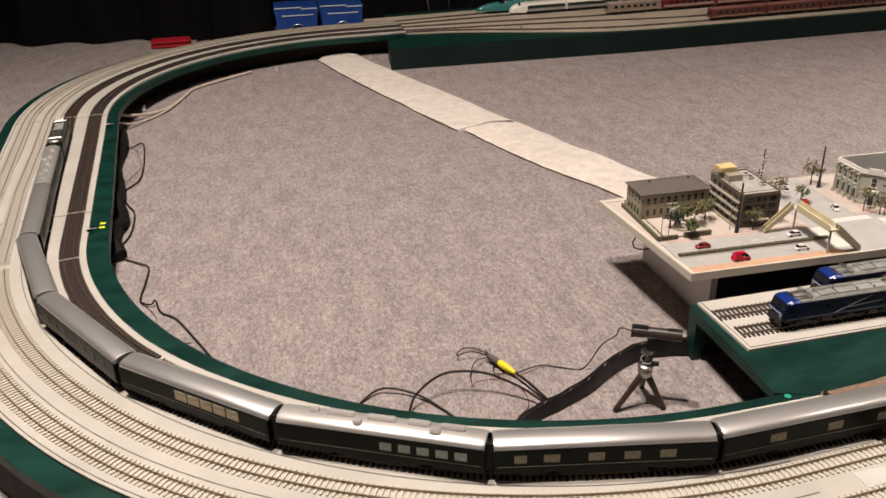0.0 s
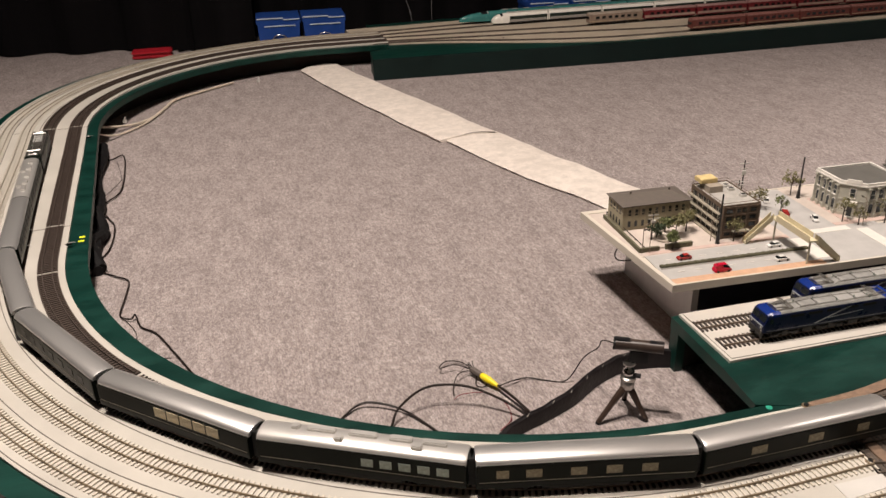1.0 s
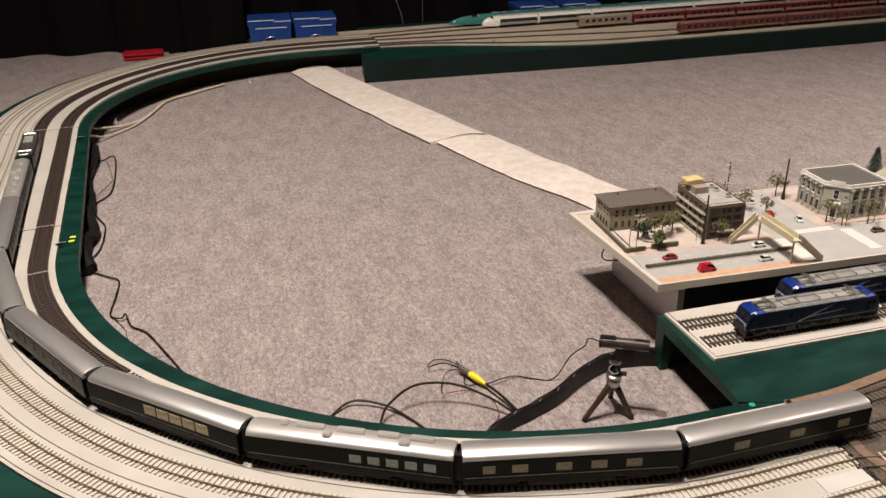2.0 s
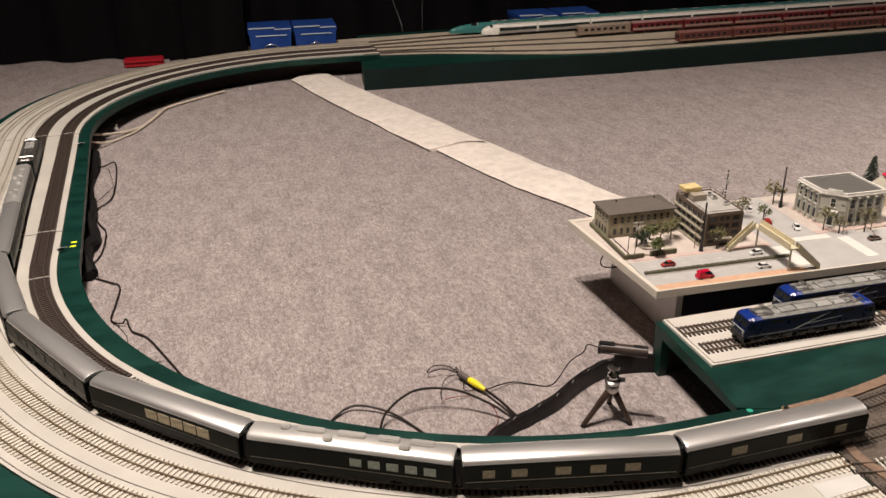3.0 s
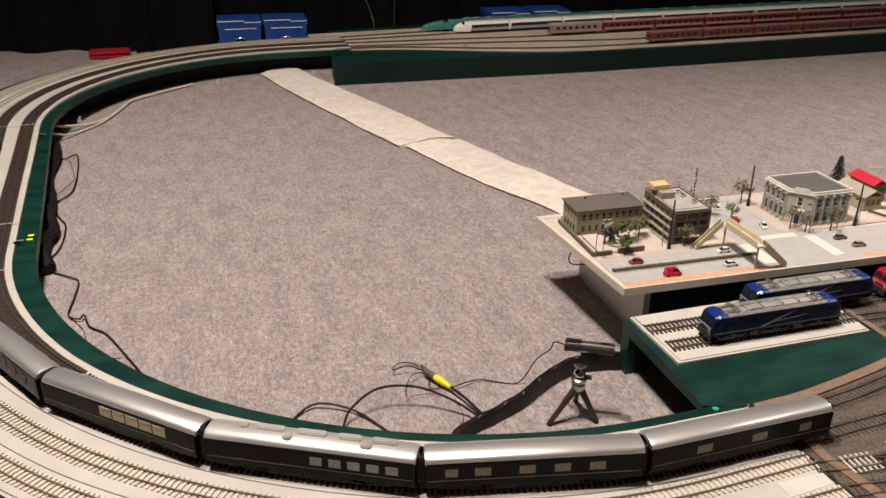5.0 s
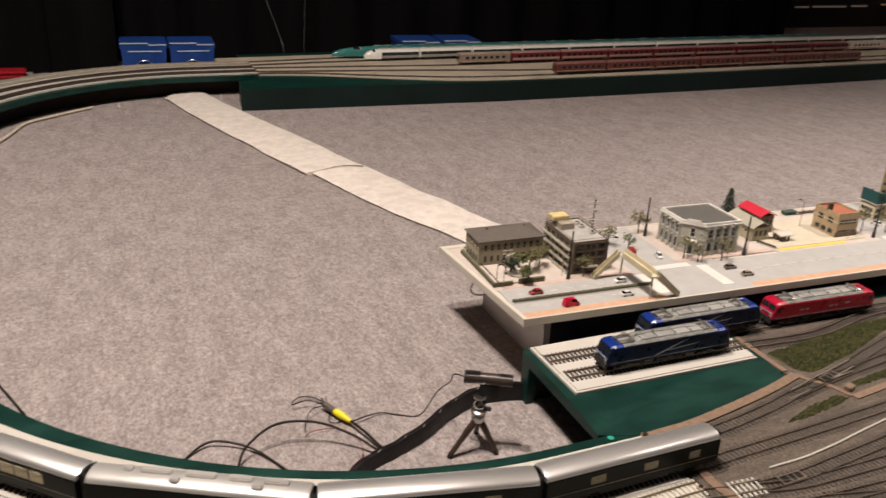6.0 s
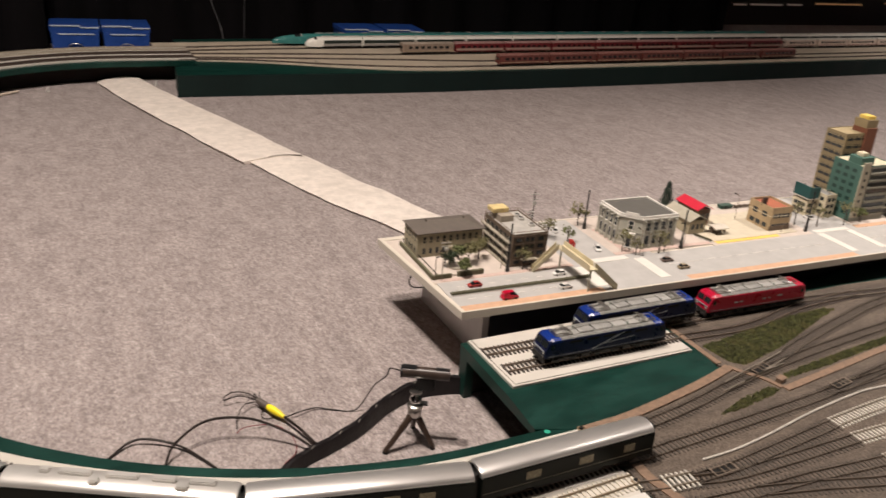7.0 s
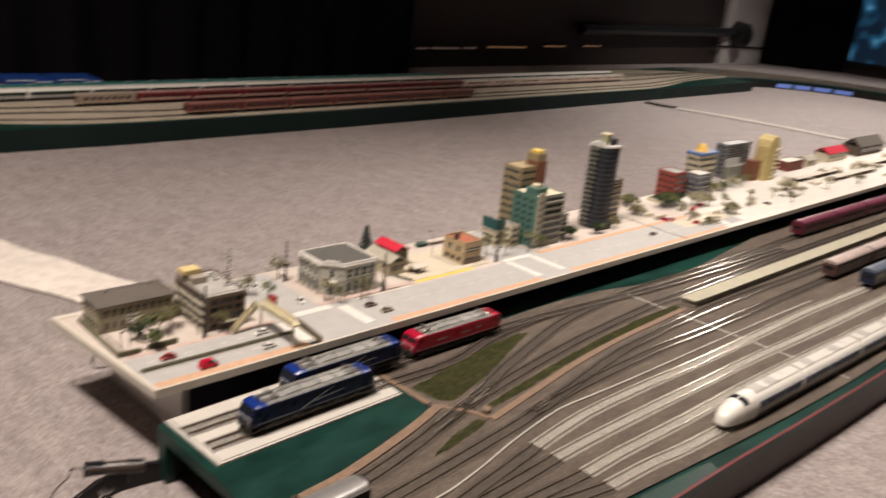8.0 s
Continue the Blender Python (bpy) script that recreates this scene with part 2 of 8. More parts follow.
# ---------------------------------------------------------------- the loop
TOP = 0.078          # green deck
BEDZ = 0.083         # top of the cream roadbed
C1, R1 = Vector((0.521, 1.6895)), 0.8845
C2, R2 = Vector((0.370, 2.516)), 0.7936
LEAN_LEFT = math.atan(0.073)


def loop_points(step):
    """The inner track's centre line, from the yard round the front curve, up the side and round the back curve:
    rows of place, way and distance."""
    pts = []
    x = 0.98
    while x > C1.x:
        pts.append(Vector((x, 0.805)))
        x -= step
    turn = math.pi / 2 - LEAN_LEFT
    n = round(R1 * turn / step)
    pts += [C1 + R1 * Vector((-math.sin(a), -math.cos(a))) for a in [turn * i / n for i in range(n + 1)]]
    end = pts[-1]
    start2 = C2 + R2 * Vector((-math.cos(LEAN_LEFT), -math.sin(LEAN_LEFT)))
    n = round((start2 - end).length / step)
    pts += [end + (start2 - end) * i / n for i in range(1, n)]
    sweep = math.pi / 2 + LEAN_LEFT
    n = round(R2 * sweep / step)
    pts += [C2 + R2 * Vector((-math.cos(a), math.sin(a))) for a in [-LEAN_LEFT + sweep * i / n for i in range(n + 1)]]
    x = C2.x + step
    while x < 0.62:
        pts.append(Vector((x, C2.y + R2)))
        x += step
    return pts


STATIONS = (0.0, 0.35, 0.9, 1.15, 1.35, 1.7, 2.1, 2.4, 2.9, 3.7, 4.5)
OFFSETS = {
    "line": (0,) * 11,
    "lip": (0.032, 0.032, 0.03, 0.023, 0.0165, 0.0145, 0.0185, 0.0235, 0.028, 0.032, 0.032),
    "inner": (0, 0, -0.002, -0.007, -0.012, -0.014, -0.011, -0.007, -0.002, 0, 0),
    "second": (-0.043, -0.043, -0.050, -0.0545, -0.059, -0.068, -0.072, -0.0705, -0.074, -0.075, -0.08),
    "third": (-0.082, -0.083, -0.106, -0.114, -0.117, -0.126, -0.135, -0.129, -0.128, -0.128, -0.13),
    "fourth": (-0.14, -0.145, -0.165, -0.172, -0.174, -0.177, -0.18, -0.18, -0.178, -0.175, -0.18),
    "edge": (-0.175, -0.178, -0.196, -0.203, -0.205, -0.209, -0.212, -0.212, -0.212, -0.205, -0.2),
    "rim": (-0.25, -0.252, -0.241, -0.236, -0.237, -0.239, -0.24, -0.24, -0.24, -0.225, -0.215),
}


def shifted(name, extra=0.0, step=0.01, s0=0.0, s1=99.0):
    """The line that runs beside the inner track by the named offset, between the distances s0 and s1."""
    pts = loop_points(step)
    out, s = [], 0.0
    for i, p in enumerate(pts):
        if i:
            s += (p - pts[i - 1]).length
        if not s0 <= s <= s1:
            continue
        d = (pts[min(i + 1, len(pts) - 1)] - pts[max(i - 1, 0)]).normalized()
        out.append(p + Vector((d.y, -d.x)) * (np.interp(s, STATIONS, OFFSETS[name]) + extra))
    return out


def band(bm, left, right, z0, z1):
    """A solid strip between two lines of equally many points."""
    loft(bm, [[(*a, z0), (*b, z0), (*b, z1), (*a, z1)] for a, b in zip(left, right)])


def line_band(bm, pts, half, z0, z1):
    l, r = [], []
    for i, p in enumerate(pts):
        d = (pts[min(i + 1, len(pts) - 1)] - pts[max(i - 1, 0)]).normalized()
        s = Vector((d.y, -d.x)) * half
        l.append(p - s), r.append(p + s)
    band(bm, l, r, z0, z1)


def side_line(pts, off):
    out = []
    for i, p in enumerate(pts):
        d = (pts[min(i + 1, len(pts) - 1)] - pts[max(i - 1, 0)]).normalized()
        out.append(p + Vector((d.y, -d.x)) * off)
    return out


def resample(pts, step):
    out, carry = [pts[0]], 0.0
    for a, b in zip(pts, pts[1:]):
        length = (b - a).length
        while carry + length >= step:
            a = a + (b - a).normalized() * (step - carry)
            out.append(a)
            length, carry = (b - a).length, 0.0
        carry += length
    return out


GAUGE = 0.0165


def tie_rest(verts, faces, material, parent):
    me = bpy.data.meshes.new("tie_rest")
    me.from_pydata(verts, [], faces)
    me.materials.append(material)
    ob = new("tie_rest", me)
    ob.parent = parent
    ob["kind"] = "stuff"


def railway(pts, z, tie, rail, label, bed=None, tie_half=0.0155, pitch=0.0074, tie_w=0.0027, single=False):
    """A track along pts on a deck at z: ties, two rails, and a bed where there is one."""
    e = thing("track", Matrix.Identity(4), label, "track", "tracks of the layout")
    if bed:
        bm = bmesh.new()
        line_band(bm, pts, 0.0172, z, z + 0.0018)
        part("track_bed", bm, bed, e)
        z += 0.0012
    verts, faces = [], []
    rows = resample(pts, pitch)
    if single:
        proto = None
        for i, p in enumerate(rows):
            d = (rows[min(i + 1, len(rows) - 1)] - rows[max(i - 1, 0)]).normalized()
            m = pose(p.x, p.y, z, 0, 0, math.degrees(math.atan2(d.y, d.x)))
            if proto is None:
                proto = part("tie", boxes((-tie_w / 2, tie_w / 2, -tie_half, tie_half, 0, 0.0022)), tie, e)
                proto.matrix_basis = m
            else:
                share("tie", proto, e, m)
        rows = []
    for i, p in enumerate(rows):
        d = (rows[min(i + 1, len(rows) - 1)] - rows[max(i - 1, 0)]).normalized()
        s = Vector((d.y, -d.x))
        k = len(verts)
        for zz in (z, z + 0.0022):
            for u, v in ((-1, -1), (1, -1), (1, 1), (-1, 1)):
                q = p + s * u * tie_half + d * v * tie_w / 2
                verts.append((q.x, q.y, zz))
        faces += [[k + j for j in f] for f in ((4, 5, 6, 7), (0, 1, 5, 4), (1, 2, 6, 5), (2, 3, 7, 6), (3, 0, 4, 7))]
    if rows:
        tie_rest(verts, faces, tie, e)
    for sgn in (-1, 1):
        bm = bmesh.new()
        line_band(bm, side_line(pts, sgn * GAUGE / 2), 0.0007, z + 0.0016, z + 0.0048)
        part("rail", bm, rail, e)
    return e


ends = dict(s0=0.325, s1=4.36)
bm = bmesh.new()
band(bm, shifted("line", 0.053, **ends), shifted("rim", **ends), TOP - 0.018, TOP)
tagged(part("loop_deck", bm, GREEN), "dark green painted curved baseboard deck of the loop", "baseboard", kind="structure")
for nm, a, b in (("line", -0.02, -0.035), ("rim", 0.012, 0.0)):
    bm = bmesh.new()
    band(bm, shifted(nm, a, **ends), shifted(nm, b, **ends), 0.0, TOP - 0.018)
    tagged(part("baseboard_side", bm, INSIDE), "dark recessed curved side board under the deck", "baseboard", kind="structure")
bm = bmesh.new()
band(bm, shifted("lip", **ends), shifted("edge", **ends), TOP, BEDZ)
tagged(part("roadbed", bm, BED), "cream painted roadbed carrying the curved tracks", "roadbed", kind="structure")

railway(shifted("inner", s0=0.325, s1=1.292), BEDZ, TIE_DARK, RAIL_DULL, "inner curved track with dark brown ties on cream roadbed", single=True)
railway(shifted("inner", s0=1.29, s1=4.42), BEDZ, TIE_BED, RAIL_BROWN, "inner track on a dark brown bed along the side", bed=DARK_BED)
railway(shifted("second", s0=0.325, s1=1.432), BEDZ, TIE_DARK, RAIL_DULL, "second curved track with dark brown ties under the express train", single=True)
railway(shifted("second", s0=1.43, s1=4.42), BEDZ, TIE_BED, RAIL_BROWN, "second track on a dark brown bed along the side", bed=DARK_BED)
railway(shifted("third", s0=0.325, s1=1.72), BEDZ, TIE_TAN, RAIL_TAN, "third curved track with tan ties on cream roadbed", single=True)
railway(shifted("third", s0=1.725, s1=4.42), BEDZ, TIE_WHITE, RAIL_LIGHT, "third track with cream ties along the side")
railway(shifted("fourth", s0=0.325, s1=1.72), BEDZ, TIE_TAN, RAIL_TAN, "outer curved track with tan ties on cream roadbed", single=True)
railway(shifted("fourth", s0=1.725, s1=4.42), BEDZ, TIE_WHITE, RAIL_LIGHT, "outer track with cream ties along the side")
for nm, ex in (("second", -0.024), ("third", -0.034), ("fourth", -0.026)):
    bm = bmesh.new()
    line_band(bm, shifted(nm, ex, s0=0.45, s1=4.3), 0.0007, BEDZ, BEDZ + 0.0006)
    tagged(part("roadbed_seam", bm, SEAM), "thin dark seam between roadbed strips", "seam", kind="structure")

# ---------------------------------------------------------------- yard and far boards
YZ = TOP + 0.004     # top of the ballast


def polygon_slab(name, outline, z0, z1, material, label, category, kind="structure"):
    bm = bmesh.new()
    prism(bm, outline, z0, z1)
    return tagged(part(name, bm, material), label, category, kind=kind)


def side_boards(pts, z1, thick, label, material=None):
    for a, b in zip(pts, pts[1:]):
        a, b = Vector(a), Vector(b)
        n = Vector((-(b - a).y, (b - a).x)).normalized() * thick
        bm = bmesh.new()
        prism(bm, [tuple(a), tuple(b), tuple(b + n), tuple(a + n)], 0, z1)
        tagged(part("baseboard_side", bm, material or DARK_GREEN), label, "baseboard", kind="structure")


FRONT = [(0.655, 0.552), (0.85, 0.54), (1.062, 0.523), (1.236, 0.511), (1.42, 0.495), (1.644, 0.477), (1.88, 0.46), (2.6, 0.40), (6.3, 0.12)]
polygon_slab("yard_deck", [(0.66, 0.861), *FRONT, (6.3, 1.06), (2.24, 1.1), (1.5, 1.12), (1.3, 1.088), (0.99, 1.084), (0.606, 1.084), (0.602, 0.861)], TOP - 0.018, TOP, GREEN, "dark green painted baseboard deck under the yard", "baseboard")
side_boards(FRONT, TOP - 0.018, 0.012, "dark board side along the front of the yard", surface("front_fascia", (0.07, 0.06, 0.056), 0.6, vary=0.2, scale=10))
# the end of the locomotive board is an open box on the carpet
LOCO_Z = TOP + 0.008
side_boards([(0.596, 1.084), (0.596, 1.062)], LOCO_Z - 0.018, 0.014, "green corner post of the open board end", GREEN)
side_boards([(6.3, 1.0), (0.61, 1.083)], TOP - 0.018, 0.012, "dark rear board of the yard", INSIDE)
side_boards([(0.672, 1.07), (0.672, 0.88)], TOP - 0.018, 0.01, "dark inner rib inside the open board end", INSIDE)
bm = bmesh.new()
line_band(bm, [Vector((x, y + 0.001)) for x, y in FRONT[1:]], 0.0022, TOP, TOP + 0.002)
tagged(part("edge_trim", bm, surface("red_edge_tape", (0.16, 0.03, 0.034), 0.6)), "red edge tape along the yard's front", "trim", kind="structure")

CURVE = spline([(0.655, 0.832), (0.721, 0.836), (0.777, 0.845), (0.839, 0.857), (0.905, 0.872), (0.967, 0.89)], 6)
CURVE = [tuple(p) for p in CURVE]
ballast_outline = [*CURVE, (0.957, 0.905), (0.956, 1.085), (1.22, 1.066), (1.305, 1.056), (1.435, 1.055), (1.53, 1.049), (1.643, 1.036), (1.794, 0.998), (1.908, 0.988), (2.07, 0.993), (2.25, 1.01), (2.5, 1.03), (6.25, 0.95), (6.25, 0.17),
                   (2.6, 0.425), (1.88, 0.482), (1.662, 0.496), (1.444, 0.515), (1.27, 0.534), (1.122, 0.552), (1.005, 0.566), (0.66, 0.585)]
polygon_slab("yard_ballast", ballast_outline, TOP, YZ, BALLAST, "grey ballasted yard surface with stains", "ballast")


def cork_strip(pts, half, top=0.0022):
    bm = bmesh.new()
    line_band(bm, [Vector(p) for p in pts], half, YZ, YZ + top)
    tagged(part("cork_edging", bm, CORK), "brown cork edging strip between boards", "edging", kind="structure")


cork_strip(CURVE, 0.0075, 0.003)
cork_strip([(0.96, 0.905), (0.961, 1.08)], 0.005)
cork_strip(spline([(0.967, 0.892), (0.98, 0.87), (0.997, 0.846), (1.006, 0.818)], 5), 0.004)
cork_strip(spline([(1.008, 0.813), (1.055, 0.819), (1.167, 0.834), (1.277, 0.848), (1.461, 0.861), (1.72, 0.864)], 5), 0.006)
cork_strip(spline([(0.667, 0.833), (0.677, 0.81), (0.676, 0.761), (0.673, 0.722), (0.68, 0.685), (0.69, 0.61)], 5), 0.007)

# the deck round the locomotive panel is level behind and falls gently to the loop's deck in front
LOCO_FALL = 0.94
bm = bmesh.new()
prism(bm, [(0.5935, LOCO_FALL), (0.952, LOCO_FALL), (0.952, 1.086), (0.596, 1.086)], TOP + 0.0002, LOCO_Z)
tagged(part("locomotive_deck", bm, GREEN), "dark green painted deck round the locomotive panel", "baseboard", kind="structure")
bm = bmesh.new()
fall = [(0.5925, 0.8605), (0.607, 0.856), (0.64, 0.846), (0.668, 0.848), *[(x, y + 0.0073) for x, y in CURVE[4:-2]], (0.952, 0.905), (0.952, LOCO_FALL), (0.5935, LOCO_FALL)]
loft(bm, [[(x, y, TOP + 0.0002) for x, y in fall], [(x, y, TOP + 0.0006 + (LOCO_Z - TOP - 0.0006) * (y - 0.846) / (LOCO_FALL - 0.846)) for x, y in fall]])
tagged(part("locomotive_deck", bm, GREEN), "dark green painted deck sloping to the loop", "baseboard", kind="structure")
bm = bmesh.new()
prism(bm, [(0.5925, 0.8605), (0.6045, 0.8605), (0.608, 1.086), (0.596, 1.086)], LOCO_Z - 0.018, TOP + 0.0002)
tagged(part("deck_edge", bm, GREEN), "green painted end edge of the locomotive deck", "baseboard", kind="structure")


def yard_track(pts, tie, label):
    pale = tie is TIE_PALE
    railway(spline([Vector(p) for p in pts], 10), YZ - (0.0006 if pale else 0.0012), tie, RAIL if pale else RAIL_YARD, label, tie_half=0.0135 if pale else 0.0155)


yard_track([(0.648, 0.805), (0.693, 0.807), (0.762, 0.815), (0.85, 0.83), (0.965, 0.858), (1.056, 0.88), (1.163, 0.914), (1.287, 0.946), (1.412, 0.974), (1.553, 0.987), (1.758, 0.988), (2.05, 0.971), (2.43, 0.959), (2.57, 0.955), (4.0, 0.87), (6.2, 0.74)], TIE_YARD, "yard track curving from the loop beside a grass strip")
yard_track([(0.92, 0.846), (0.992, 0.86), (1.071, 0.873), (1.181, 0.887), (1.35, 0.904), (1.5, 0.912), (1.67, 0.917), (1.786, 0.914), (2.4, 0.895), (4.0, 0.82), (6.2, 0.715)], TIE_YARD, "yard track passing behind the platform")
yard_track([(0.648, 0.759), (0.686, 0.758), (0.751, 0.762), (0.816, 0.765), (0.908, 0.77), (0.981, 0.775), (1.048, 0.78), (1.133, 0.79), (1.211, 0.801), (1.371, 0.823), (1.489, 0.83), (1.688, 0.833), (1.932, 0.824), (2.266, 0.80), (3.0, 0.757), (6.2, 0.6)], TIE_YARD, "yard track in front of the platform")
yard_track([(1.06, 0.782), (1.2, 0.791), (1.319, 0.792), (1.493, 0.79), (1.661, 0.778), (1.883, 0.768), (2.172, 0.753), (2.4, 0.74), (3.5, 0.672), (6.2, 0.5)], TIE_YARD, "yard track with dark ties in ballast")
yard_track([(0.648, 0.71), (0.705, 0.699), (0.767, 0.697), (0.81, 0.699), (0.873, 0.706), (0.956, 0.715), (1.006, 0.721)], TIE_YARD, "yard track with dark ties joining pale track")
yard_track([(1.008, 0.722), (1.084, 0.728), (1.167, 0.731), (1.33, 0.724), (1.509, 0.711), (1.75, 0.699), (1.975, 0.688), (2.213, 0.668), (2.4, 0.652), (3.4, 0.565), (6.2, 0.38)], TIE_PALE, "storage track with pale concrete ties")
yard_track([(1.008, 0.684), (1.093, 0.682), (1.248, 0.675), (1.43, 0.665), (1.624, 0.653), (1.759, 0.641), (1.937, 0.627), (2.4, 0.593), (3.4, 0.51), (6.2, 0.31)], TIE_PALE, "storage track with pale concrete ties")
yard_track([(0.72, 0.696), (0.782, 0.685), (0.894, 0.683), (1.006, 0.684)], TIE_YARD, "yard track with dark ties joining pale track")
yard_track([(1.009, 0.634), (1.095, 0.632), (1.249, 0.622), (1.444, 0.612), (1.66, 0.597), (1.98, 0.57), (2.6, 0.52), (6.2, 0.25)], TIE_PALE, "storage track with pale concrete ties")
yard_track([(1.011, 0.595), (1.101, 0.588), (1.213, 0.574), (1.5, 0.55), (1.98, 0.512), (2.6, 0.462), (6.2, 0.2)], TIE_PALE, "storage track with pale concrete ties under the white bullet train")
yard_track([(0.66, 0.663), (0.744, 0.653), (0.811, 0.648), (0.877, 0.645), (0.947, 0.639), (1.007, 0.634)], TIE_YARD, "yard track with dark ties joining pale track")
yard_track([(0.79, 0.649), (0.87, 0.63), (0.95, 0.608), (1.009, 0.595)], TIE_YARD, "yard track with dark ties joining pale track")

polygon_slab("locomotive_board", [(0.609, 0.947), (0.938, 0.944), (0.946, 1.084), (0.607, 1.084)], LOCO_Z, TOP + 0.012, WHITE, "cream white panel carrying two locomotive tracks", "panel")
bm = bmesh.new()
line_band(bm, [Vector((0.6125, 1.083)), Vector((0.6145, 0.9515)), Vector((0.937, 0.9485))], 0.0007, TOP + 0.012, TOP + 0.0125)
tagged(part("panel_seam", bm, SEAM), "thin dark line inside the panel's edge", "seam", kind="structure")
LZ = TOP + 0.012
railway([Vector((0.621, 0.989)), Vector((0.942, 0.985))], LZ, TIE_DARK, RAIL_DULL, "short display track with brown ties on the cream panel", tie_half=0.015, single=True)
railway([Vector((0.614, 1.040)), Vector((0.942, 1.036))], LZ, TIE_DARK, RAIL_DULL, "display track with brown ties on the cream panel", tie_half=0.015, single=True)
railway(spline([Vector((0.958, 1.0365)), Vector((1.25, 1.031)), Vector((1.5, 1.005)), Vector((1.83, 0.965)), Vector((2.42, 0.925))], 10), YZ - 0.0006, TIE_DARK, RAIL, "yard track under the red locomotive")
railway(spline([Vector((0.958, 0.988)), Vector((1.1, 0.982)), Vector((1.25, 1.01)), Vector((1.42, 1.018))], 10), YZ - 0.0006, TIE_DARK, RAIL_DULL, "yard track joining the red locomotive's track")

# pale grey card patches by the board joint
for o in ([(0.50, 0.783), (0.645, 0.783), (0.645, 0.825), (0.56, 0.828), (0.50, 0.833)], [(0.56, 0.74), (0.64, 0.74), (0.64, 0.758), (0.56, 0.758)], [(0.585, 0.675), (0.65, 0.68), (0.648, 0.70), (0.585, 0.70)]):
    polygon_slab("card_patch", o, BEDZ, BEDZ + 0.0008, BED_GREY, "pale grey card patch on the roadbed", "card")

railway([Vector((0.686, 0.7015)), Vector((0.728, 0.6985))], YZ + 0.0016, TIE_PALE, RAIL, "short length of pale tied track at the board joint")

bm = bmesh.new()
line_band(bm, [Vector((1.69, 0.50)), Vector((1.686, 0.74)), Vector((1.684, 1.0))], 0.0012, YZ, YZ + 0.0012)
tagged(part("board_joint", bm, BED_GREY), "thin pale joint between yard boards", "seam", kind="structure")


def switch_box(x, y, turn):
    e = thing("switch_motor", pose(x, y, YZ, 0, 0, turn), "small dark switch motor frame beside the track", "switch motor", "switch motors in the yard")
    part("case", boxes((-0.019, 0.019, -0.0075, 0.0075, 0, 0.0024), bevel=0.0006), UNDER, e)
    for b in ((-0.019, 0.019, -0.0075, -0.006), (-0.019, 0.019, 0.006, 0.0075), (-0.019, -0.0172, -0.006, 0.006), (0.0172, 0.019, -0.006, 0.006), (-0.004, -0.0025, -0.006, 0.006), (0.006, 0.0075, -0.006, 0.006)):
        part("frame_bar", boxes((*b, 0.0024, 0.0038)), RAIL_DULL, e)


for x, y, t in ((1.104, 0.7935, 8), (0.774, 0.6975, 2), (1.014, 0.869, 18)):
    switch_box(x, y, t)

bm = bmesh.new()
tube(bm, [(*p, YZ + 0.0018) for p in spline([Vector((0.763, 0.724)), Vector((0.82, 0.7255)), Vector((0.862, 0.7305)), Vector((0.901, 0.7365)), Vector((0.981, 0.751)), Vector((1.05, 0.7605)), Vector((1.095, 0.765)), Vector((1.14, 0.7665)), Vector((1.262, 0.757)), Vector((1.415, 0.748)), Vector((1.591, 0.739)), Vector((1.75, 0.73)), Vector((2.05, 0.71))], 5)], 0.0014, 6)
tagged(part("white_rail_guard", bm, WHITE, smooth=True), "long white painted strip lying between yard tracks", "strip")


# bright bars added over the crossing's polished rails to give their white glints
for pts in (((0.905, 0.8365), (0.965, 0.8495), (1.02, 0.8625), (1.075, 0.878)), ((0.925, 0.8555), (0.985, 0.8715), (1.04, 0.8845), (1.085, 0.8965)), ((0.955, 0.8475), (1.01, 0.8595), (1.06, 0.8665))):
    bm = bmesh.new()
    line_band(bm, spline([Vector(p) for p in pts], 5), 0.0009, YZ + 0.001, YZ + 0.0052)
    tagged(part("rail_glint", bm, RAIL), "bright bar laid over the polished rails for their glint at the yard crossing", "rail", "guard rails at the crossing")


def grass_patch(outline, seed):
    """A low uneven cushion of tufts on the ballast."""
    rnd = random.Random(seed)
    xs, ys = [p[0] for p in outline], [p[1] for p in outline]

    def inside(x, y):
        c = False
        for (x0, y0), (x1, y1) in zip(outline, outline[1:] + outline[:1]):
            if (y0 > y) != (y1 > y) and x < (x1 - x0) * (y - y0) / (y1 - y0) + x0:
                c = not c
        return c
    verts, faces = [], []
    area = (max(xs) - min(xs)) * (max(ys) - min(ys))
    for _ in range(int(area * 330000)):
        x, y = rnd.uniform(min(xs), max(xs)), rnd.uniform(min(ys), max(ys))
        if not inside(x, y):
            continue
        h, a, r = rnd.uniform(0.002, 0.0058), rnd.uniform(0, 6.28), rnd.uniform(0.0014, 0.003)
        k = len(verts)
        for j in range(3):
            verts.append((x + r * math.cos(a + j * 2.09), y + r * math.sin(a + j * 2.09), YZ - 0.0005))
        verts.append((x + rnd.uniform(-0.002, 0.002), y + rnd.uniform(-0.002, 0.002), YZ + h))
        faces += [(k, k + 1, k + 3), (k + 1, k + 2, k + 3), (k + 2, k, k + 3)]
    me = bpy.data.meshes.new("grass_patch")
    me.from_pydata(verts, [], faces)
    me.materials.append(GRASS)
    tagged(new("grass_patch", me), "dark green scenic grass tufts between yard tracks", "grass", kind="stuff")


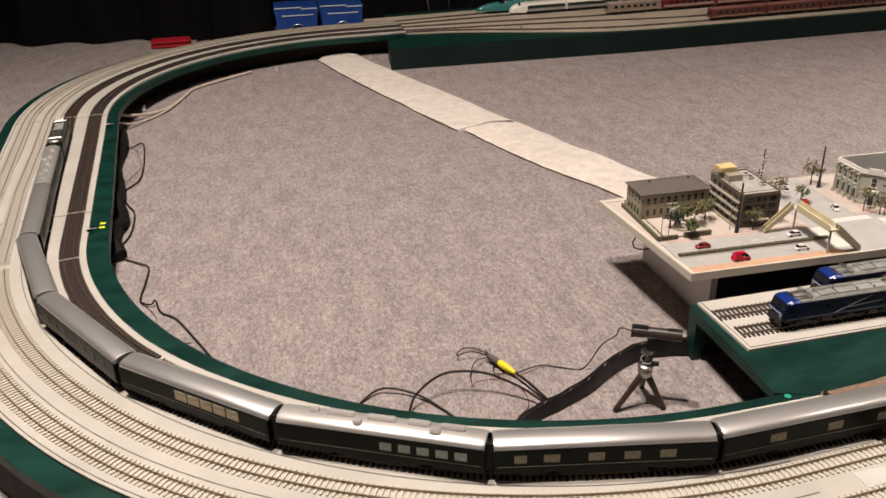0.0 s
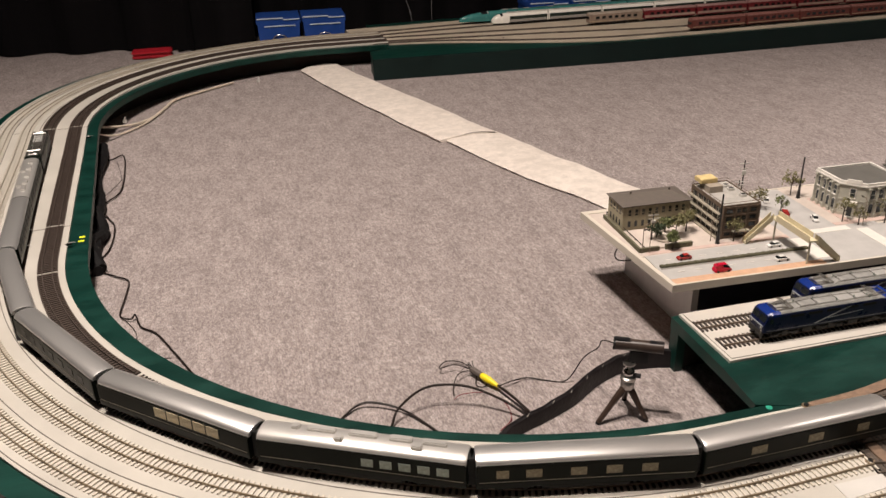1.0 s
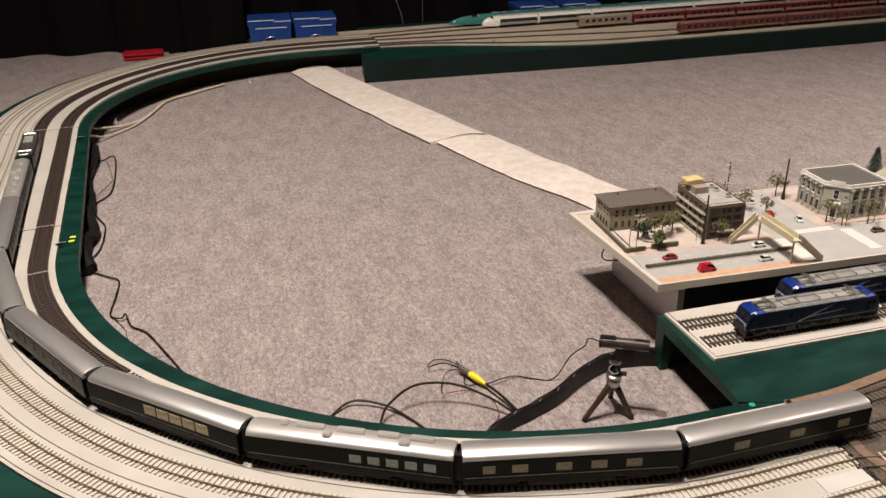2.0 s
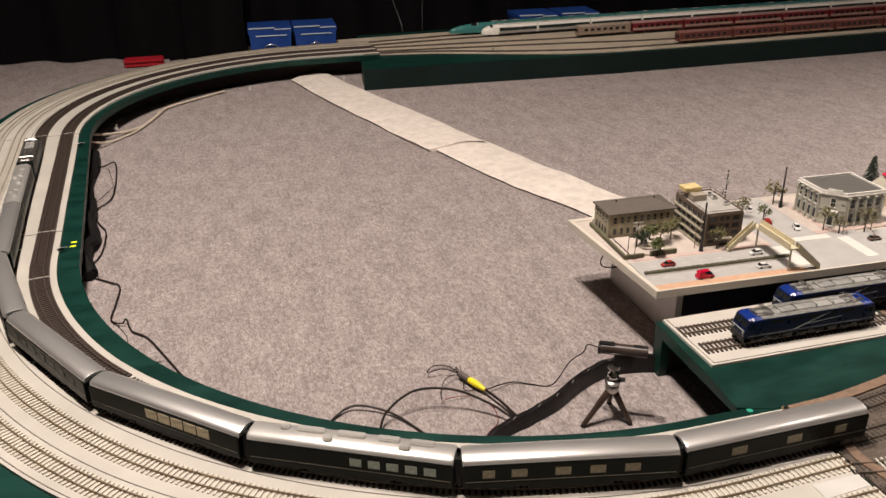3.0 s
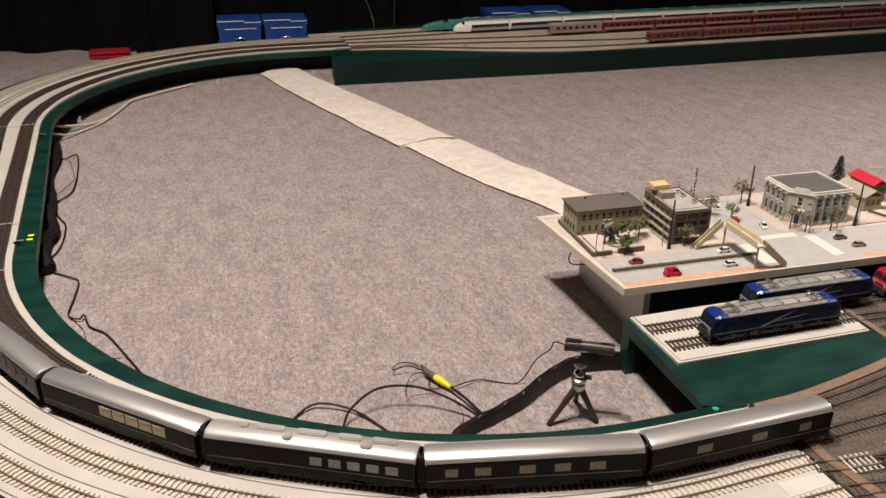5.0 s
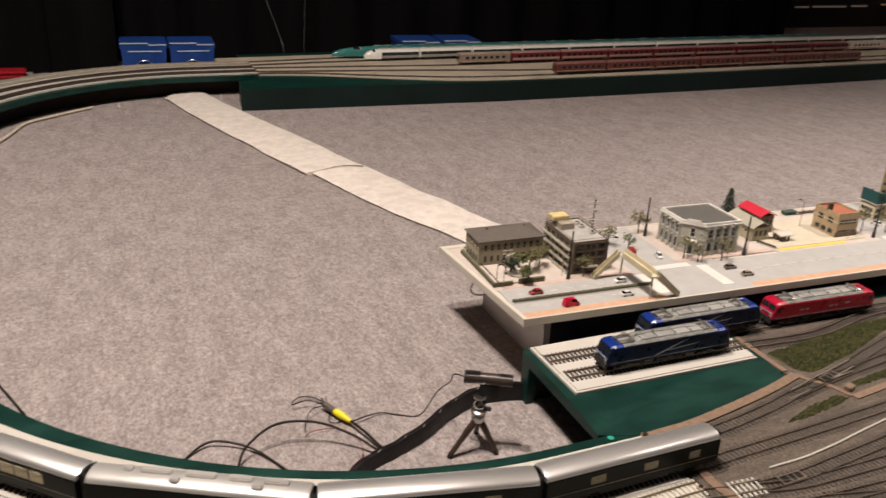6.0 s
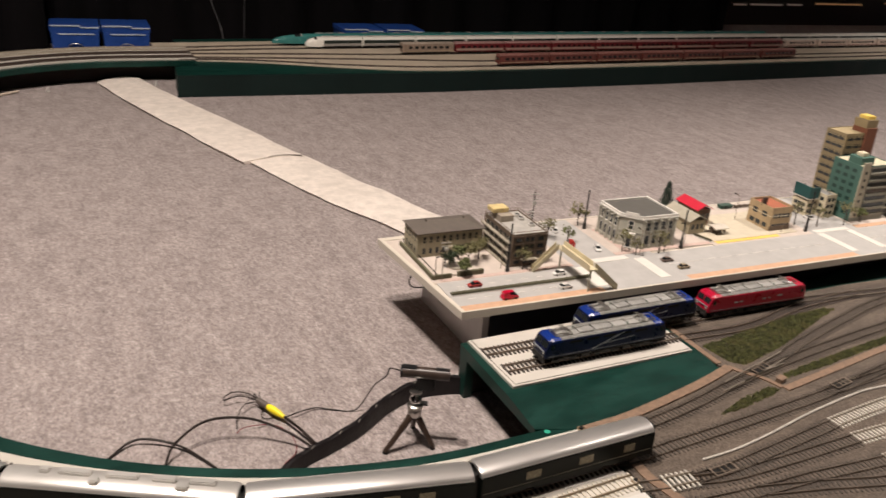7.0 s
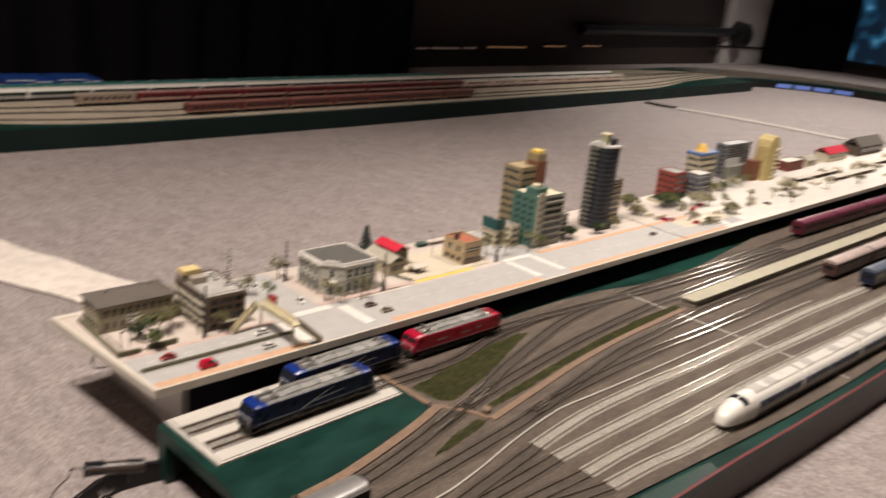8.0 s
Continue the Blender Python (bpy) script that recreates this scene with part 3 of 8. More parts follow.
grass_patch([(0.974, 0.958), (1.04, 0.965), (1.1, 0.976), (1.2, 0.988), (1.295, 0.992), (1.31, 0.982), (1.26, 0.967), (1.18, 0.938), (1.11, 0.914), (1.05, 0.9), (1.0, 0.888), (0.982, 0.905)], 1)
grass_patch([(1.03, 0.836), (1.123, 0.841), (1.265, 0.858), (1.366, 0.866), (1.537, 0.871), (1.72, 0.874), (1.72, 0.887), (1.566, 0.891), (1.406, 0.884), (1.271, 0.873), (1.136, 0.858), (1.04, 0.847)], 2)
grass_patch([(0.859, 0.795), (0.912, 0.798), (0.974, 0.808), (0.998, 0.815), (0.986, 0.826), (0.926, 0.817)], 3)
part_box = thing("ballast_box", pose(1.018, 0.833, YZ, 0, 0, 20), "tiny tan box beside the crossing", "box")
part("body", boxes((-0.008, 0.008, -0.005, 0.005, 0, 0.006), bevel=0.0008), CORK, part_box)
part("lid", boxes((-0.0085, 0.0085, -0.0055, 0.0055, 0.006, 0.0072), bevel=0.0005), CORK, part_box)


def station_platform():
    e = thing("station_platform", pose(0, 0, YZ), "long pale concrete station platform between yard tracks", "platform")
    a, b, c, d = (1.756, 0.855), (6.0, 0.65), (6.0, 0.69), (1.75, 0.885)
    bm = bmesh.new()
    prism(bm, [a, b, c, d], 0, 0.014)
    part("platform_wall", bm, surface("platform_side", (0.3, 0.27, 0.22), 0.8), e)
    bm = bmesh.new()
    prism(bm, [(1.75, 0.852), (6.0, 0.647), (6.0, 0.693), (1.744, 0.888)], 0.014, 0.017)
    part("platform_top", bm, surface("platform_top", (0.4, 0.37, 0.28), 0.75, vary=0.1, scale=30), e)


station_platform()

# far boards
FARZ = 0.074
FZ = FARZ + 0.003
polygon_slab("far_deck", [(0.507, 3.045), (1.5, 2.997), (2.6, 3.005), (7.2, 3.15), (7.2, 3.95), (0.60, 3.70), (0.60, 3.2), (0.52, 3.18)], FARZ - 0.02, FARZ, GREEN, "dark green painted far baseboard deck", "baseboard")
side_boards([(0.502, 3.031), (1.5, 2.983), (2.6, 2.991), (7.2, 3.136)], FARZ + 0.0006, 0.012, "dark green front board of the far baseboards", surface("far_fascia", (0.0035, 0.0125, 0.0115), 0.6, vary=0.25, scale=6, stain=(0.006, 0.015, 0.014), spec=0.25))
side_boards([(0.52, 3.18), (0.505, 3.035)], FARZ - 0.02, 0.012, "dark green end board of the far baseboard")
far_edge = spline([Vector(p) for p in ((0.50, 3.262), (0.64, 3.262), (0.84, 3.22), (1.14, 3.105), (1.35, 3.042), (1.55, 3.022), (1.9, 3.02), (2.6, 3.028), (4.5, 3.085), (5.45, 3.12), (5.9, 3.2), (6.3, 3.3), (6.8, 3.372), (7.2, 3.39))], 6)
polygon_slab("far_roadbed", [*[tuple(p) for p in far_edge], (7.2, 3.665), (6.4, 3.88), (0.50, 3.62)], FARZ, FZ, surface("tan_roadbed", (0.48, 0.41, 0.32), 0.6, vary=0.15, scale=12, stain=(0.36, 0.3, 0.23)), "tan roadbed carrying the far storage tracks", "roadbed")
FAR_Y = {"brown": ((0.5, 3.292), (0.84, 3.25), (1.14, 3.14), (1.4, 3.085), (1.77, 3.066), (6.0, 3.18)), "mid": ((0.5, 3.33), (1.2, 3.25), (1.8, 3.16), (6.0, 3.26)),
         "red": ((0.5, 3.395), (1.0, 3.36), (1.45, 3.322), (6.0, 3.41)), "white": ((0.5, 3.44), (1.0, 3.47), (1.5, 3.475), (6.0, 3.57)), "back": ((0.5, 3.50), (1.0, 3.55), (1.5, 3.56), (6.0, 3.67))}
FAR_END = {"brown": 3.442, "mid": 3.4995, "red": 3.557, "white": 3.626, "back": 3.65}
for key, pts in FAR_Y.items():
    ease = [Vector((x, float(np.interp(x, [a for a, _ in pts], [b for _, b in pts])))) for x in [0.5 + 0.3 * i for i in range(17)]]
    # the tracks draw together towards the far curve
    y0, y1 = ease[-1].y, FAR_END[key]
    for i in range(1, 8):
        k = i / 7
        ease.append(Vector((5.3 + 1.9 * k, y0 + (y1 - y0) * (3 * k * k - 2 * k ** 3))))
    railway(spline(ease, 5), FZ - 0.001, TIE_TAN, RAIL_BROWN, "far storage track on tan roadbed", pitch=0.009)


def far_y(key, x):
    p = FAR_Y[key]
    return float(np.interp(x, [a for a, _ in p], [b for _, b in p]))


# far curve at the other end of the hall
def far_curve():
    c = Vector((7.2, 2.2))
    pts_i = [c + Vector((1.15 * math.sin(a), 1.15 * math.cos(a))) for a in [math.pi * i / 24 for i in range(-0, 15)]]
    pts_o = [c + Vector((1.78 * math.sin(a), 1.78 * math.cos(a))) for a in [math.pi * i / 24 for i in range(-0, 15)]]
    bm = bmesh.new()
    band(bm, pts_i, pts_o, 0.05, FARZ)
    tagged(part("far_curve_deck", bm, GREEN), "green curved baseboard at the far end of the hall", "baseboard", kind="structure")
    bm = bmesh.new()
    band(bm, [c + (p - c) * 1.03 for p in pts_i], [c + (p - c) * 0.97 for p in pts_o], FARZ, FZ)
    tagged(part("far_curve_roadbed", bm, surface("grey_far_roadbed", (0.075, 0.07, 0.064), 0.6, vary=0.15, scale=8)), "grey roadbed on the far curve", "roadbed", kind="structure")
    bm = bmesh.new()
    band(bm, [c + (p - c) * 1.01 for p in pts_i], [c + (p - c) * 1.02 for p in pts_i], 0, 0.05)
    tagged(part("baseboard_side", bm, BLACK), "black side board under the far curve", "baseboard", kind="structure")
    for k in (1.08, 1.13, 1.18, 1.24, 1.31, 1.38, 1.45):
        railway([c + (p - c) * k for p in pts_i], FZ - 0.001, TIE_TAN, RAIL_DULL, "curved track at the far end", pitch=0.012)


far_curve()


# ---------------------------------------------------------------- trains
def wheel_mesh():
    bm = bmesh.new()
    tube(bm, [(0, -0.0092, 0), (0, -0.0068, 0)], 0.0056, 14)
    tube(bm, [(0, 0.0068, 0), (0, 0.0092, 0)], 0.0056, 14)
    tube(bm, [(0, -0.007, 0), (0, 0.007, 0)], 0.0014, 6)
    return bm


WHEEL = surface("wheel_steel", (0.2, 0.18, 0.16), 0.4, 0.9)
BELLOWS = surface("black_rubber_bellows", (0.008, 0.008, 0.008), 0.8)


def bogie(parent, x, protos):
    """A four-wheeled bogie at x; its frame and wheels are built once."""
    if "bogie" not in protos:
        bm = boxes((-0.021, 0.021, -0.0125, -0.0105, 0.004, 0.0085), (-0.021, 0.021, 0.0105, 0.0125, 0.004, 0.0085), (-0.003, 0.003, -0.012, 0.012, 0.006, 0.011),
                   (-0.0165, -0.0115, -0.0138, -0.0125, 0.0028, 0.008), (0.0115, 0.0165, -0.0138, -0.0125, 0.0028, 0.008), (-0.0165, -0.0115, 0.0125, 0.0138, 0.0028, 0.008), (0.0115, 0.0165, 0.0125, 0.0138, 0.0028, 0.008))
        b = part("bogie", bm, UNDER, parent)
        w = part("wheelset", wheel_mesh(), WHEEL, b)
        protos["bogie"], protos["wheel"] = b, w
        b.matrix_basis = pose(x, 0, 0)
        w.matrix_basis = pose(-0.014, 0, 0.0056)
    else:
        b = share("bogie", protos["bogie"], parent, pose(x, 0, 0))
        share("wheelset", protos["wheel"], b, pose(-0.014, 0, 0.0056))
    share("wheelset", protos["wheel"], b, pose(0.014, 0, 0.0056))


PROTOS = {}


def roof_ring(x, w, z0, rise, n=12):
    """Points of a low arched roof section, flat below."""
    top = [(x, w * math.cos(math.pi * i / n), z0 + rise * math.sin(math.pi * i / n) ** 0.72) for i in range(n + 1)]
    return top


def side_pane(parent, proto_name, x, z, wx, wz, half, material, protos, label=""):
    """A window pane on each long side at x."""
    key = (proto_name, round(wx, 4), round(wz, 4), round(half, 4), material.name)
    for sgn in (-1, 1):
        if key not in protos:
            p = part("window", boxes((-wx / 2, wx / 2, -0.0004, 0.0004, -wz / 2, wz / 2)), material, parent, label)
            protos[key] = p
            p.matrix_basis = pose(x, sgn * half, z)
        else:
            share("window", protos[key], parent, pose(x, sgn * half, z))


def coach(m, length, body, roof, stripe, label, group, windows=(), window_mat=None, roof_kind="plain", half=0.018, low=0.010, shoulder=0.0405, rise=0.0095, lower=None, plain=False, lower_top=0.011):
    """A passenger coach, built along x on the rail top."""
    e = thing("passenger_coach", m, label, "train car", group)
    L = length / 2
    bm = bmesh.new()
    rings = []
    for x, k in ((-L, 0.985), (-L + 0.002, 1.0), (L - 0.002, 1.0), (L, 0.985)):
        rings.append([(x, -half * k * 0.97, low), (x, half * k * 0.97, low), (x, half * k, low + 0.006), (x, half * k, shoulder), (x, -half * k, shoulder), (x, -half * k, low + 0.006)])
    loft(bm, rings)
    part("body", bm, body, e)
    bm = bmesh.new()
    loft(bm, [roof_ring(x, (half - 0.0006) * k, shoulder, rise * k) for x, k in ((-L, 0.9), (-L + 0.004, 1.0), (L - 0.004, 1.0), (L, 0.9))])
    part("roof", bm, roof, e, smooth=True)
    part("cantrail", boxes((-L + 0.001, L - 0.001, -half, half, shoulder, shoulder + 0.0018), bevel=0.0006), body, e)
    if roof_kind == "plain" and not plain:
        for x in (-L + 0.018, L - 0.018):
            part("roof_vent", boxes((x - 0.011, x + 0.011, -0.0135, -0.0115, shoulder + 0.0052, shoulder + 0.0072), bevel=0.0006), roof, e)
    if roof_kind == "diner":
        for x, w, y in ((-0.085, 0.028, -0.004), (-0.045, 0.026, -0.004), (0.0, 0.034, -0.004), (0.05, 0.034, -0.004), (-0.066, 0.012, 0.006), (0.026, 0.01, 0.007), (0.082, 0.01, -0.004)):
            part("roof_vent", boxes((x - w / 2, x + w / 2, y - 0.0045, y + 0.0045, shoulder + 0.0075, shoulder + 0.0135), bevel=0.0012), roof, e)
    if stripe:
        part("stripe", boxes((-L + 0.003, L - 0.003, -half - 0.0003, half + 0.0003, low + 0.0088, low + 0.0095)), stripe, e)
    if lower:
        part("lower_band", boxes((-L + 0.002, L - 0.002, -half - 0.0003, half + 0.0003, low + 0.004, low + lower_top)), lower, e)
    for x, w in windows:
        tall = 0.0135 if window_mat is PANE_LOUNGE else 0.0105
        side_pane(e, "pane", x, low + (0.0212 if tall > 0.012 else 0.0195), w, tall, half + 0.0002, window_mat, PROTOS)
    part("underframe", boxes((-L + 0.012, L - 0.012, -0.014, 0.014, 0.007, low), (-0.05, 0.05, -0.0155, 0.0155, 0.0035, 0.0085), bevel=0.0005), UNDER, e)
    if not plain:
        for x in (-L - 0.0028, L + 0.0028):
            part("gangway", boxes((x - 0.003, x + 0.003, -0.0105, 0.0105, low, shoulder + 0.006), bevel=0.0008), BELLOWS, e)
    for x in (-L + 0.042, L - 0.042):
        bogie(e, x, PROTOS)
    return e


def on_line(pts, s_front, length):
    """Pose of a car with its front at the distance s_front along pts."""
    def at(s):
        acc = 0.0
        for a, b in zip(pts, pts[1:]):
            d = (b - a).length
            if acc + d >= s:
                return a + (b - a) * (s - acc) / d
            acc += d
        return pts[-1]
    a, b = at(s_front - 0.21 * length), at(s_front - 0.79 * length)
    mid = (a + b) / 2
    return mid, math.degrees(math.atan2(a.y - b.y, a.x - b.x))


SILVER = surface("silver_paint", (0.42, 0.44, 0.47), 0.35, 0.3)
DULL_LINE = surface("dull_silver_line", (0.16, 0.17, 0.19), 0.5)
RAILTOP = BEDZ + 0.0048
EXPRESS_GREEN = surface("deep_green_enamel", (0.0045, 0.0065, 0.005), 0.35, vary=0.15, scale=30, spec=0.1)
SILVER_ROOF = surface("silver_grey_roof", (0.95, 0.93, 0.91), 0.34, 0.86, vary=0.02, scale=3)
DULL_ROOF = surface("dull_silver_roof", (0.7, 0.68, 0.65), 0.4, 0.7, vary=0.05, scale=8)
GOLD_LINE = surface("pale_gold_line", (0.22, 0.2, 0.15), 0.4)
PANE_SHADE = surface("shaded_window", (0.012, 0.012, 0.011), 0.5)
PANE_CREAM = surface("cream_curtained_window", (0.24, 0.205, 0.13), 0.2, vary=0.25, scale=300)
PANE_LOUNGE = surface("lit_lounge_window", (0.6, 0.52, 0.36), 0.2, vary=0.3, scale=120, stain=(0.42, 0.3, 0.12))
PANE_PALE = surface("pale_window", (0.3, 0.35, 0.31), 0.12, vary=0.2, scale=300)
PANE_DARK = surface("dark_window", (0.015, 0.018, 0.02), 0.1, vary=0.2)

line2 = shifted("second", step=0.01)
PITCH, TAIL = 0.2545, 0.285


def express():
    loco_s = TAIL + PITCH * 9
    rows = {9: ("plain", [(-0.085, 0.016), (-0.02, 0.02), (0.055, 0.02)], PANE_CREAM, "end coach"), 8: ("plain", [(-0.07, 0.018), (-0.03, 0.018), (0.01, 0.018), (0.06, 0.018), (0.095, 0.014)], PANE_CREAM, "sleeping coach"),
            7: ("diner", [(-0.098 + 0.0 + i * 0.022, 0.014) for i in range(5)], PANE_PALE, "dining coach with roof vents"), 6: ("plain", [(-0.070 + i * 0.0212, 0.0188) for i in range(5)], PANE_LOUNGE, "lounge coach with cream windows")}
    for i in range(9, 1, -1):
        kind, win, mt, what = rows.get(i, ("plain", [(-0.09 + k * 0.03, 0.014) for k in range(7)], PANE_SHADE, "sleeping coach"))
        if i == 2:
            kind, what = "diner", "generator car with roof vents"
        mid, turn = on_line(line2, TAIL + PITCH * (10 - i), PITCH)
        coach(pose(mid.x, mid.y, RAILTOP, 0, 0, turn), 0.2485, EXPRESS_GREEN, DULL_ROOF if kind == "diner" else SILVER_ROOF, GOLD_LINE,
              f"dark green express {what}, silver roof", "coaches of the dark green express", win, mt, kind)
    return loco_s


loco_front = express()


LOCO_FRAME = surface("dusty_bogie_black", (0.026, 0.023, 0.021), 0.6, vary=0.35, scale=150)
ROOF_HATCH = surface("pale_roof_hatch", (0.5, 0.49, 0.47), 0.3, 0.3, vary=0.1, scale=60)
LAMP_GLASS = surface("headlamp_glass", (0.6, 0.58, 0.52), 0.1)


def locomotive(m, colour, label, stripe=None, roof_colour=None, group="", length=0.224, cab=None, marks=False):
    """An electric locomotive: straight sides, raked cab fronts under bright hoods, roof gear, pantographs, lamps and bogies."""
    e = thing("electric_locomotive", m, label, "locomotive", group)
    L, h = length / 2, 0.0182
    bm = bmesh.new()
    prof = ((-L, 0.0138, 0.0255, 0.9), (-L + 0.0012, 0.0136, 0.027, 0.95), (-L + 0.0062, 0.0136, 0.0395, 0.985), (-L + 0.009, 0.0136, 0.0412, 1.0))
    prof = [*prof, *[(-x, a, b, c) for x, a, b, c in prof[::-1]]]
    loft(bm, [[(x, -h * k, z0), (x, h * k, z0), (x, h * k, z1 - 0.0016), (x, h * k * 0.94, z1), (x, -h * k * 0.94, z1), (x, -h * k, z1 - 0.0016)] for x, z0, z1, k in prof])
    part("body", bm, colour, e)
    roof = roof_colour or DULL_ROOF
    part("roof_panel", boxes((-L + 0.026, L - 0.026, -0.0164, 0.0164, 0.0408, 0.0424), bevel=0.0006), roof, e)
    for y in (-0.0169, 0.0169):
        part("roof_gutter", boxes((-L + 0.012, L - 0.012, y - 0.0006, y + 0.0006, 0.0406, 0.0418)), roof, e)

    def bar(name, pts, r, parent, material=STEEL, sides=6):
        bm = bmesh.new()
        tube(bm, pts, r, sides)
        return part(name, bm, material, parent)
    for x, w, d, mt in ((-0.036, 0.026, 0.019, roof), (-0.006, 0.03, 0.02, roof), (0.026, 0.024, 0.021, ROOF_HATCH), (0.051, 0.02, 0.02, ROOF_HATCH)):
        part("roof_hatch", boxes((x - w / 2, x + w / 2, -d / 2, d / 2, 0.0423, 0.0446), bevel=0.0006), mt, e)
    for x in (-0.077, 0.077):
        s = 1 if x < 0 else -1
        panto = bar("pantograph", [(x - 0.015, -0.0095, 0.0442), (x + 0.015, -0.0095, 0.0442), (x + 0.015, 0.0095, 0.0442), (x - 0.015, 0.0095, 0.0442), (x - 0.015, -0.009, 0.0442)], 0.0009, e)
        for y in (-0.0085, 0.0085):
            bar("arm", [(x + s * 0.013, y, 0.0445), (x - s * 0.013, y * 0.75, 0.046), (x + s * 0.006, y * 1.1, 0.0478)], 0.0007, panto)
        bar("cross_bar", [(x - s * 0.013, -0.008, 0.046), (x - s * 0.013, 0.008, 0.046)], 0.0007, panto)
        for d in (0.0045, 0.0085):
            bar("contact_strip", [(x + s * d, -0.0155, 0.047), (x + s * d, -0.012, 0.0482), (x + s * d, 0.012, 0.0482), (x + s * d, 0.0155, 0.047)], 0.0009, panto)
        for xx in (-0.013, 0.013):
            for y in (-0.0095, 0.0095):
                bar("insulator", [(x + xx, y, 0.042), (x + xx, y, 0.0442)], 0.0015, panto, PANE_PALE, 7)
    for y, z in ((-0.0135, 0.0452), (0.0128, 0.0448)):
        bar("roof_pipe", [(-0.062, y, 0.0428), (-0.058, y, z), (0.058, y, z), (0.062, y, 0.0428)], 0.0006, e)
    bar("roof_cable", [(-0.064, 0.003, 0.0445), (-0.03, 0.005, 0.046), (0.03, 0.004, 0.046), (0.064, 0.002, 0.0445)], 0.0005, e)
    for x in (-0.052, -0.02, 0.011, 0.04, 0.062):
        bm = bmesh.new()
        tube(bm, [(x, 0.0065 if x < 0 else -0.0065, 0.0424), (x, 0.0065 if x < 0 else -0.0065, 0.0475)], 0.0013, 7, 0.0008)
        part("insulator", bm, PANE_PALE, e)
    for s in (-1, 1):
        # bright hood over the cab, chamfered towards the front and the sides
        bm = bmesh.new()
        loft(bm, [[(s * x, -a, z0), (s * x, a, z0), (s * x, a * 0.985, z1 - 0.0022), (s * x, b, z1), (s * x, -b, z1), (s * x, -a * 0.985, z1 - 0.0022)]
                  for x, a, b, z0, z1 in ((L - 0.0064, 0.0172, 0.0125, 0.0368, 0.0402), (L - 0.0125, 0.0185, 0.0138, 0.0374, 0.0437), (L - 0.024, 0.0186, 0.0142, 0.0378, 0.0437), (L - 0.0265, 0.0184, 0.0145, 0.0378, 0.0426))])
        part("cab_hood", bm, cab or colour, e)
        part("front_band", boxes((s * L - 0.0011, s * L + 0.0011, -0.0155, 0.0155, 0.0233, 0.0248)), stripe or SILVER, e)
        part("front_skirt", boxes((s * L - 0.0016, s * L + 0.0016, -0.0158, 0.0158, 0.0105, 0.0158), bevel=0.0005), LOCO_FRAME, e)
        part("snow_plough", boxes((s * (L - 0.002) - 0.0016, s * (L - 0.002) + 0.0016, -0.0125, 0.0125, 0.0022, 0.006), bevel=0.0004), LOCO_FRAME, e)
        for y in (-0.0082, 0.0082):
            p = part("cab_window", boxes((-0.0005, 0.0005, -0.0073, 0.0073, -0.0047, 0.0047)), PANE_DARK, e)
            p.matrix_basis = pose(s * (L - 0.0037), y, 0.0334, 0, s * -21.8, 0)
            bm = bmesh.new()
            tube(bm, [(s * (L - 0.001), y * 1.45, 0.0205), (s * (L + 0.0008), y * 1.45, 0.0205)], 0.0017, 10)
            part("headlight", bm, LAMP_GLASS, e)
            bar("handrail", [(s * (L + 0.0012), y * 1.75, 0.0135), (s * (L + 0.0016), y * 1.75, 0.018), (s * (L + 0.0012), y * 1.75, 0.0225)], 0.0004, e, STEEL, 5)
        part("window_bar", boxes((s * (L - 0.0033) - 0.0006, s * (L - 0.0033) + 0.0006, -0.0008, 0.0008, 0.0288, 0.0378)), colour, e)
        part("buffer_beam", boxes((s * L - 0.002, s * L + 0.002, -0.0155, 0.0155, 0.0062, 0.0106), bevel=0.0005), LOCO_FRAME, e)
        part("coupler", boxes((s * (L + 0.004) - 0.004, s * (L + 0.004) + 0.004, -0.002, 0.002, 0.0075, 0.0105)), UNDER, e)
        for y in (-h, h):
            part("side_door", boxes((s * (L - 0.02) - 0.004, s * (L - 0.02) + 0.004, y - 0.0003, y + 0.0003, 0.0165, 0.035)), colour, e)
            part("side_window", boxes((s * (L - 0.0115) - 0.0027, s * (L - 0.0115) + 0.0027, y - 0.0003, y + 0.0003, 0.0275, 0.0345)), PANE_DARK, e)
            part("step", boxes((s * (L - 0.02) - 0.004, s * (L - 0.02) + 0.004, y - 0.0012, y + 0.0012, 0.0068, 0.0078)), LOCO_FRAME, e)
    for y in (-h, h):
        part("sill_stripe", boxes((-L + 0.006, L - 0.006, y - 0.0004, y + 0.0004, 0.0156, 0.0164)), DULL_LINE, e)
        for x in (-0.06, -0.03, 0.0, 0.03, 0.06) if stripe else ():
            part("louvre", boxes((x - 0.011, x + 0.011, y - 0.0003, y + 0.0003, 0.0335, 0.0375)), UNDER, e)
        for x, w, z in ((-0.052, 0.008, 0.0265), (-0.04, 0.006, 0.0265), (0.012, 0.007, 0.0258), (0.024, 0.004, 0.0258), (0.048, 0.01, 0.0275)) if marks else ():
            part("side_mark", boxes((x - w / 2, x + w / 2, y - 0.0003, y + 0.0003, z - 0.0014, z + 0.0014)), SILVER, e)
        if stripe:
            bm = bmesh.new()
            prism(bm, [(-0.03, 0.0175), (-0.025, 0.0175), (0.012, 0.031), (0.03, 0.0372), (0.026, 0.0372), (0.006, 0.0308)], y - 0.0003, y + 0.0003)
            prism(bm, [(-0.008, 0.0225), (0.05, 0.0275), (0.05, 0.0282), (-0.008, 0.0238)], y - 0.0003, y + 0.0003)
            o = part("stripe", bm, stripe, e, "silver lightning stripe")
            for v in o.data.vertices:
                v.co = (v.co.x, v.co.z, v.co.y)
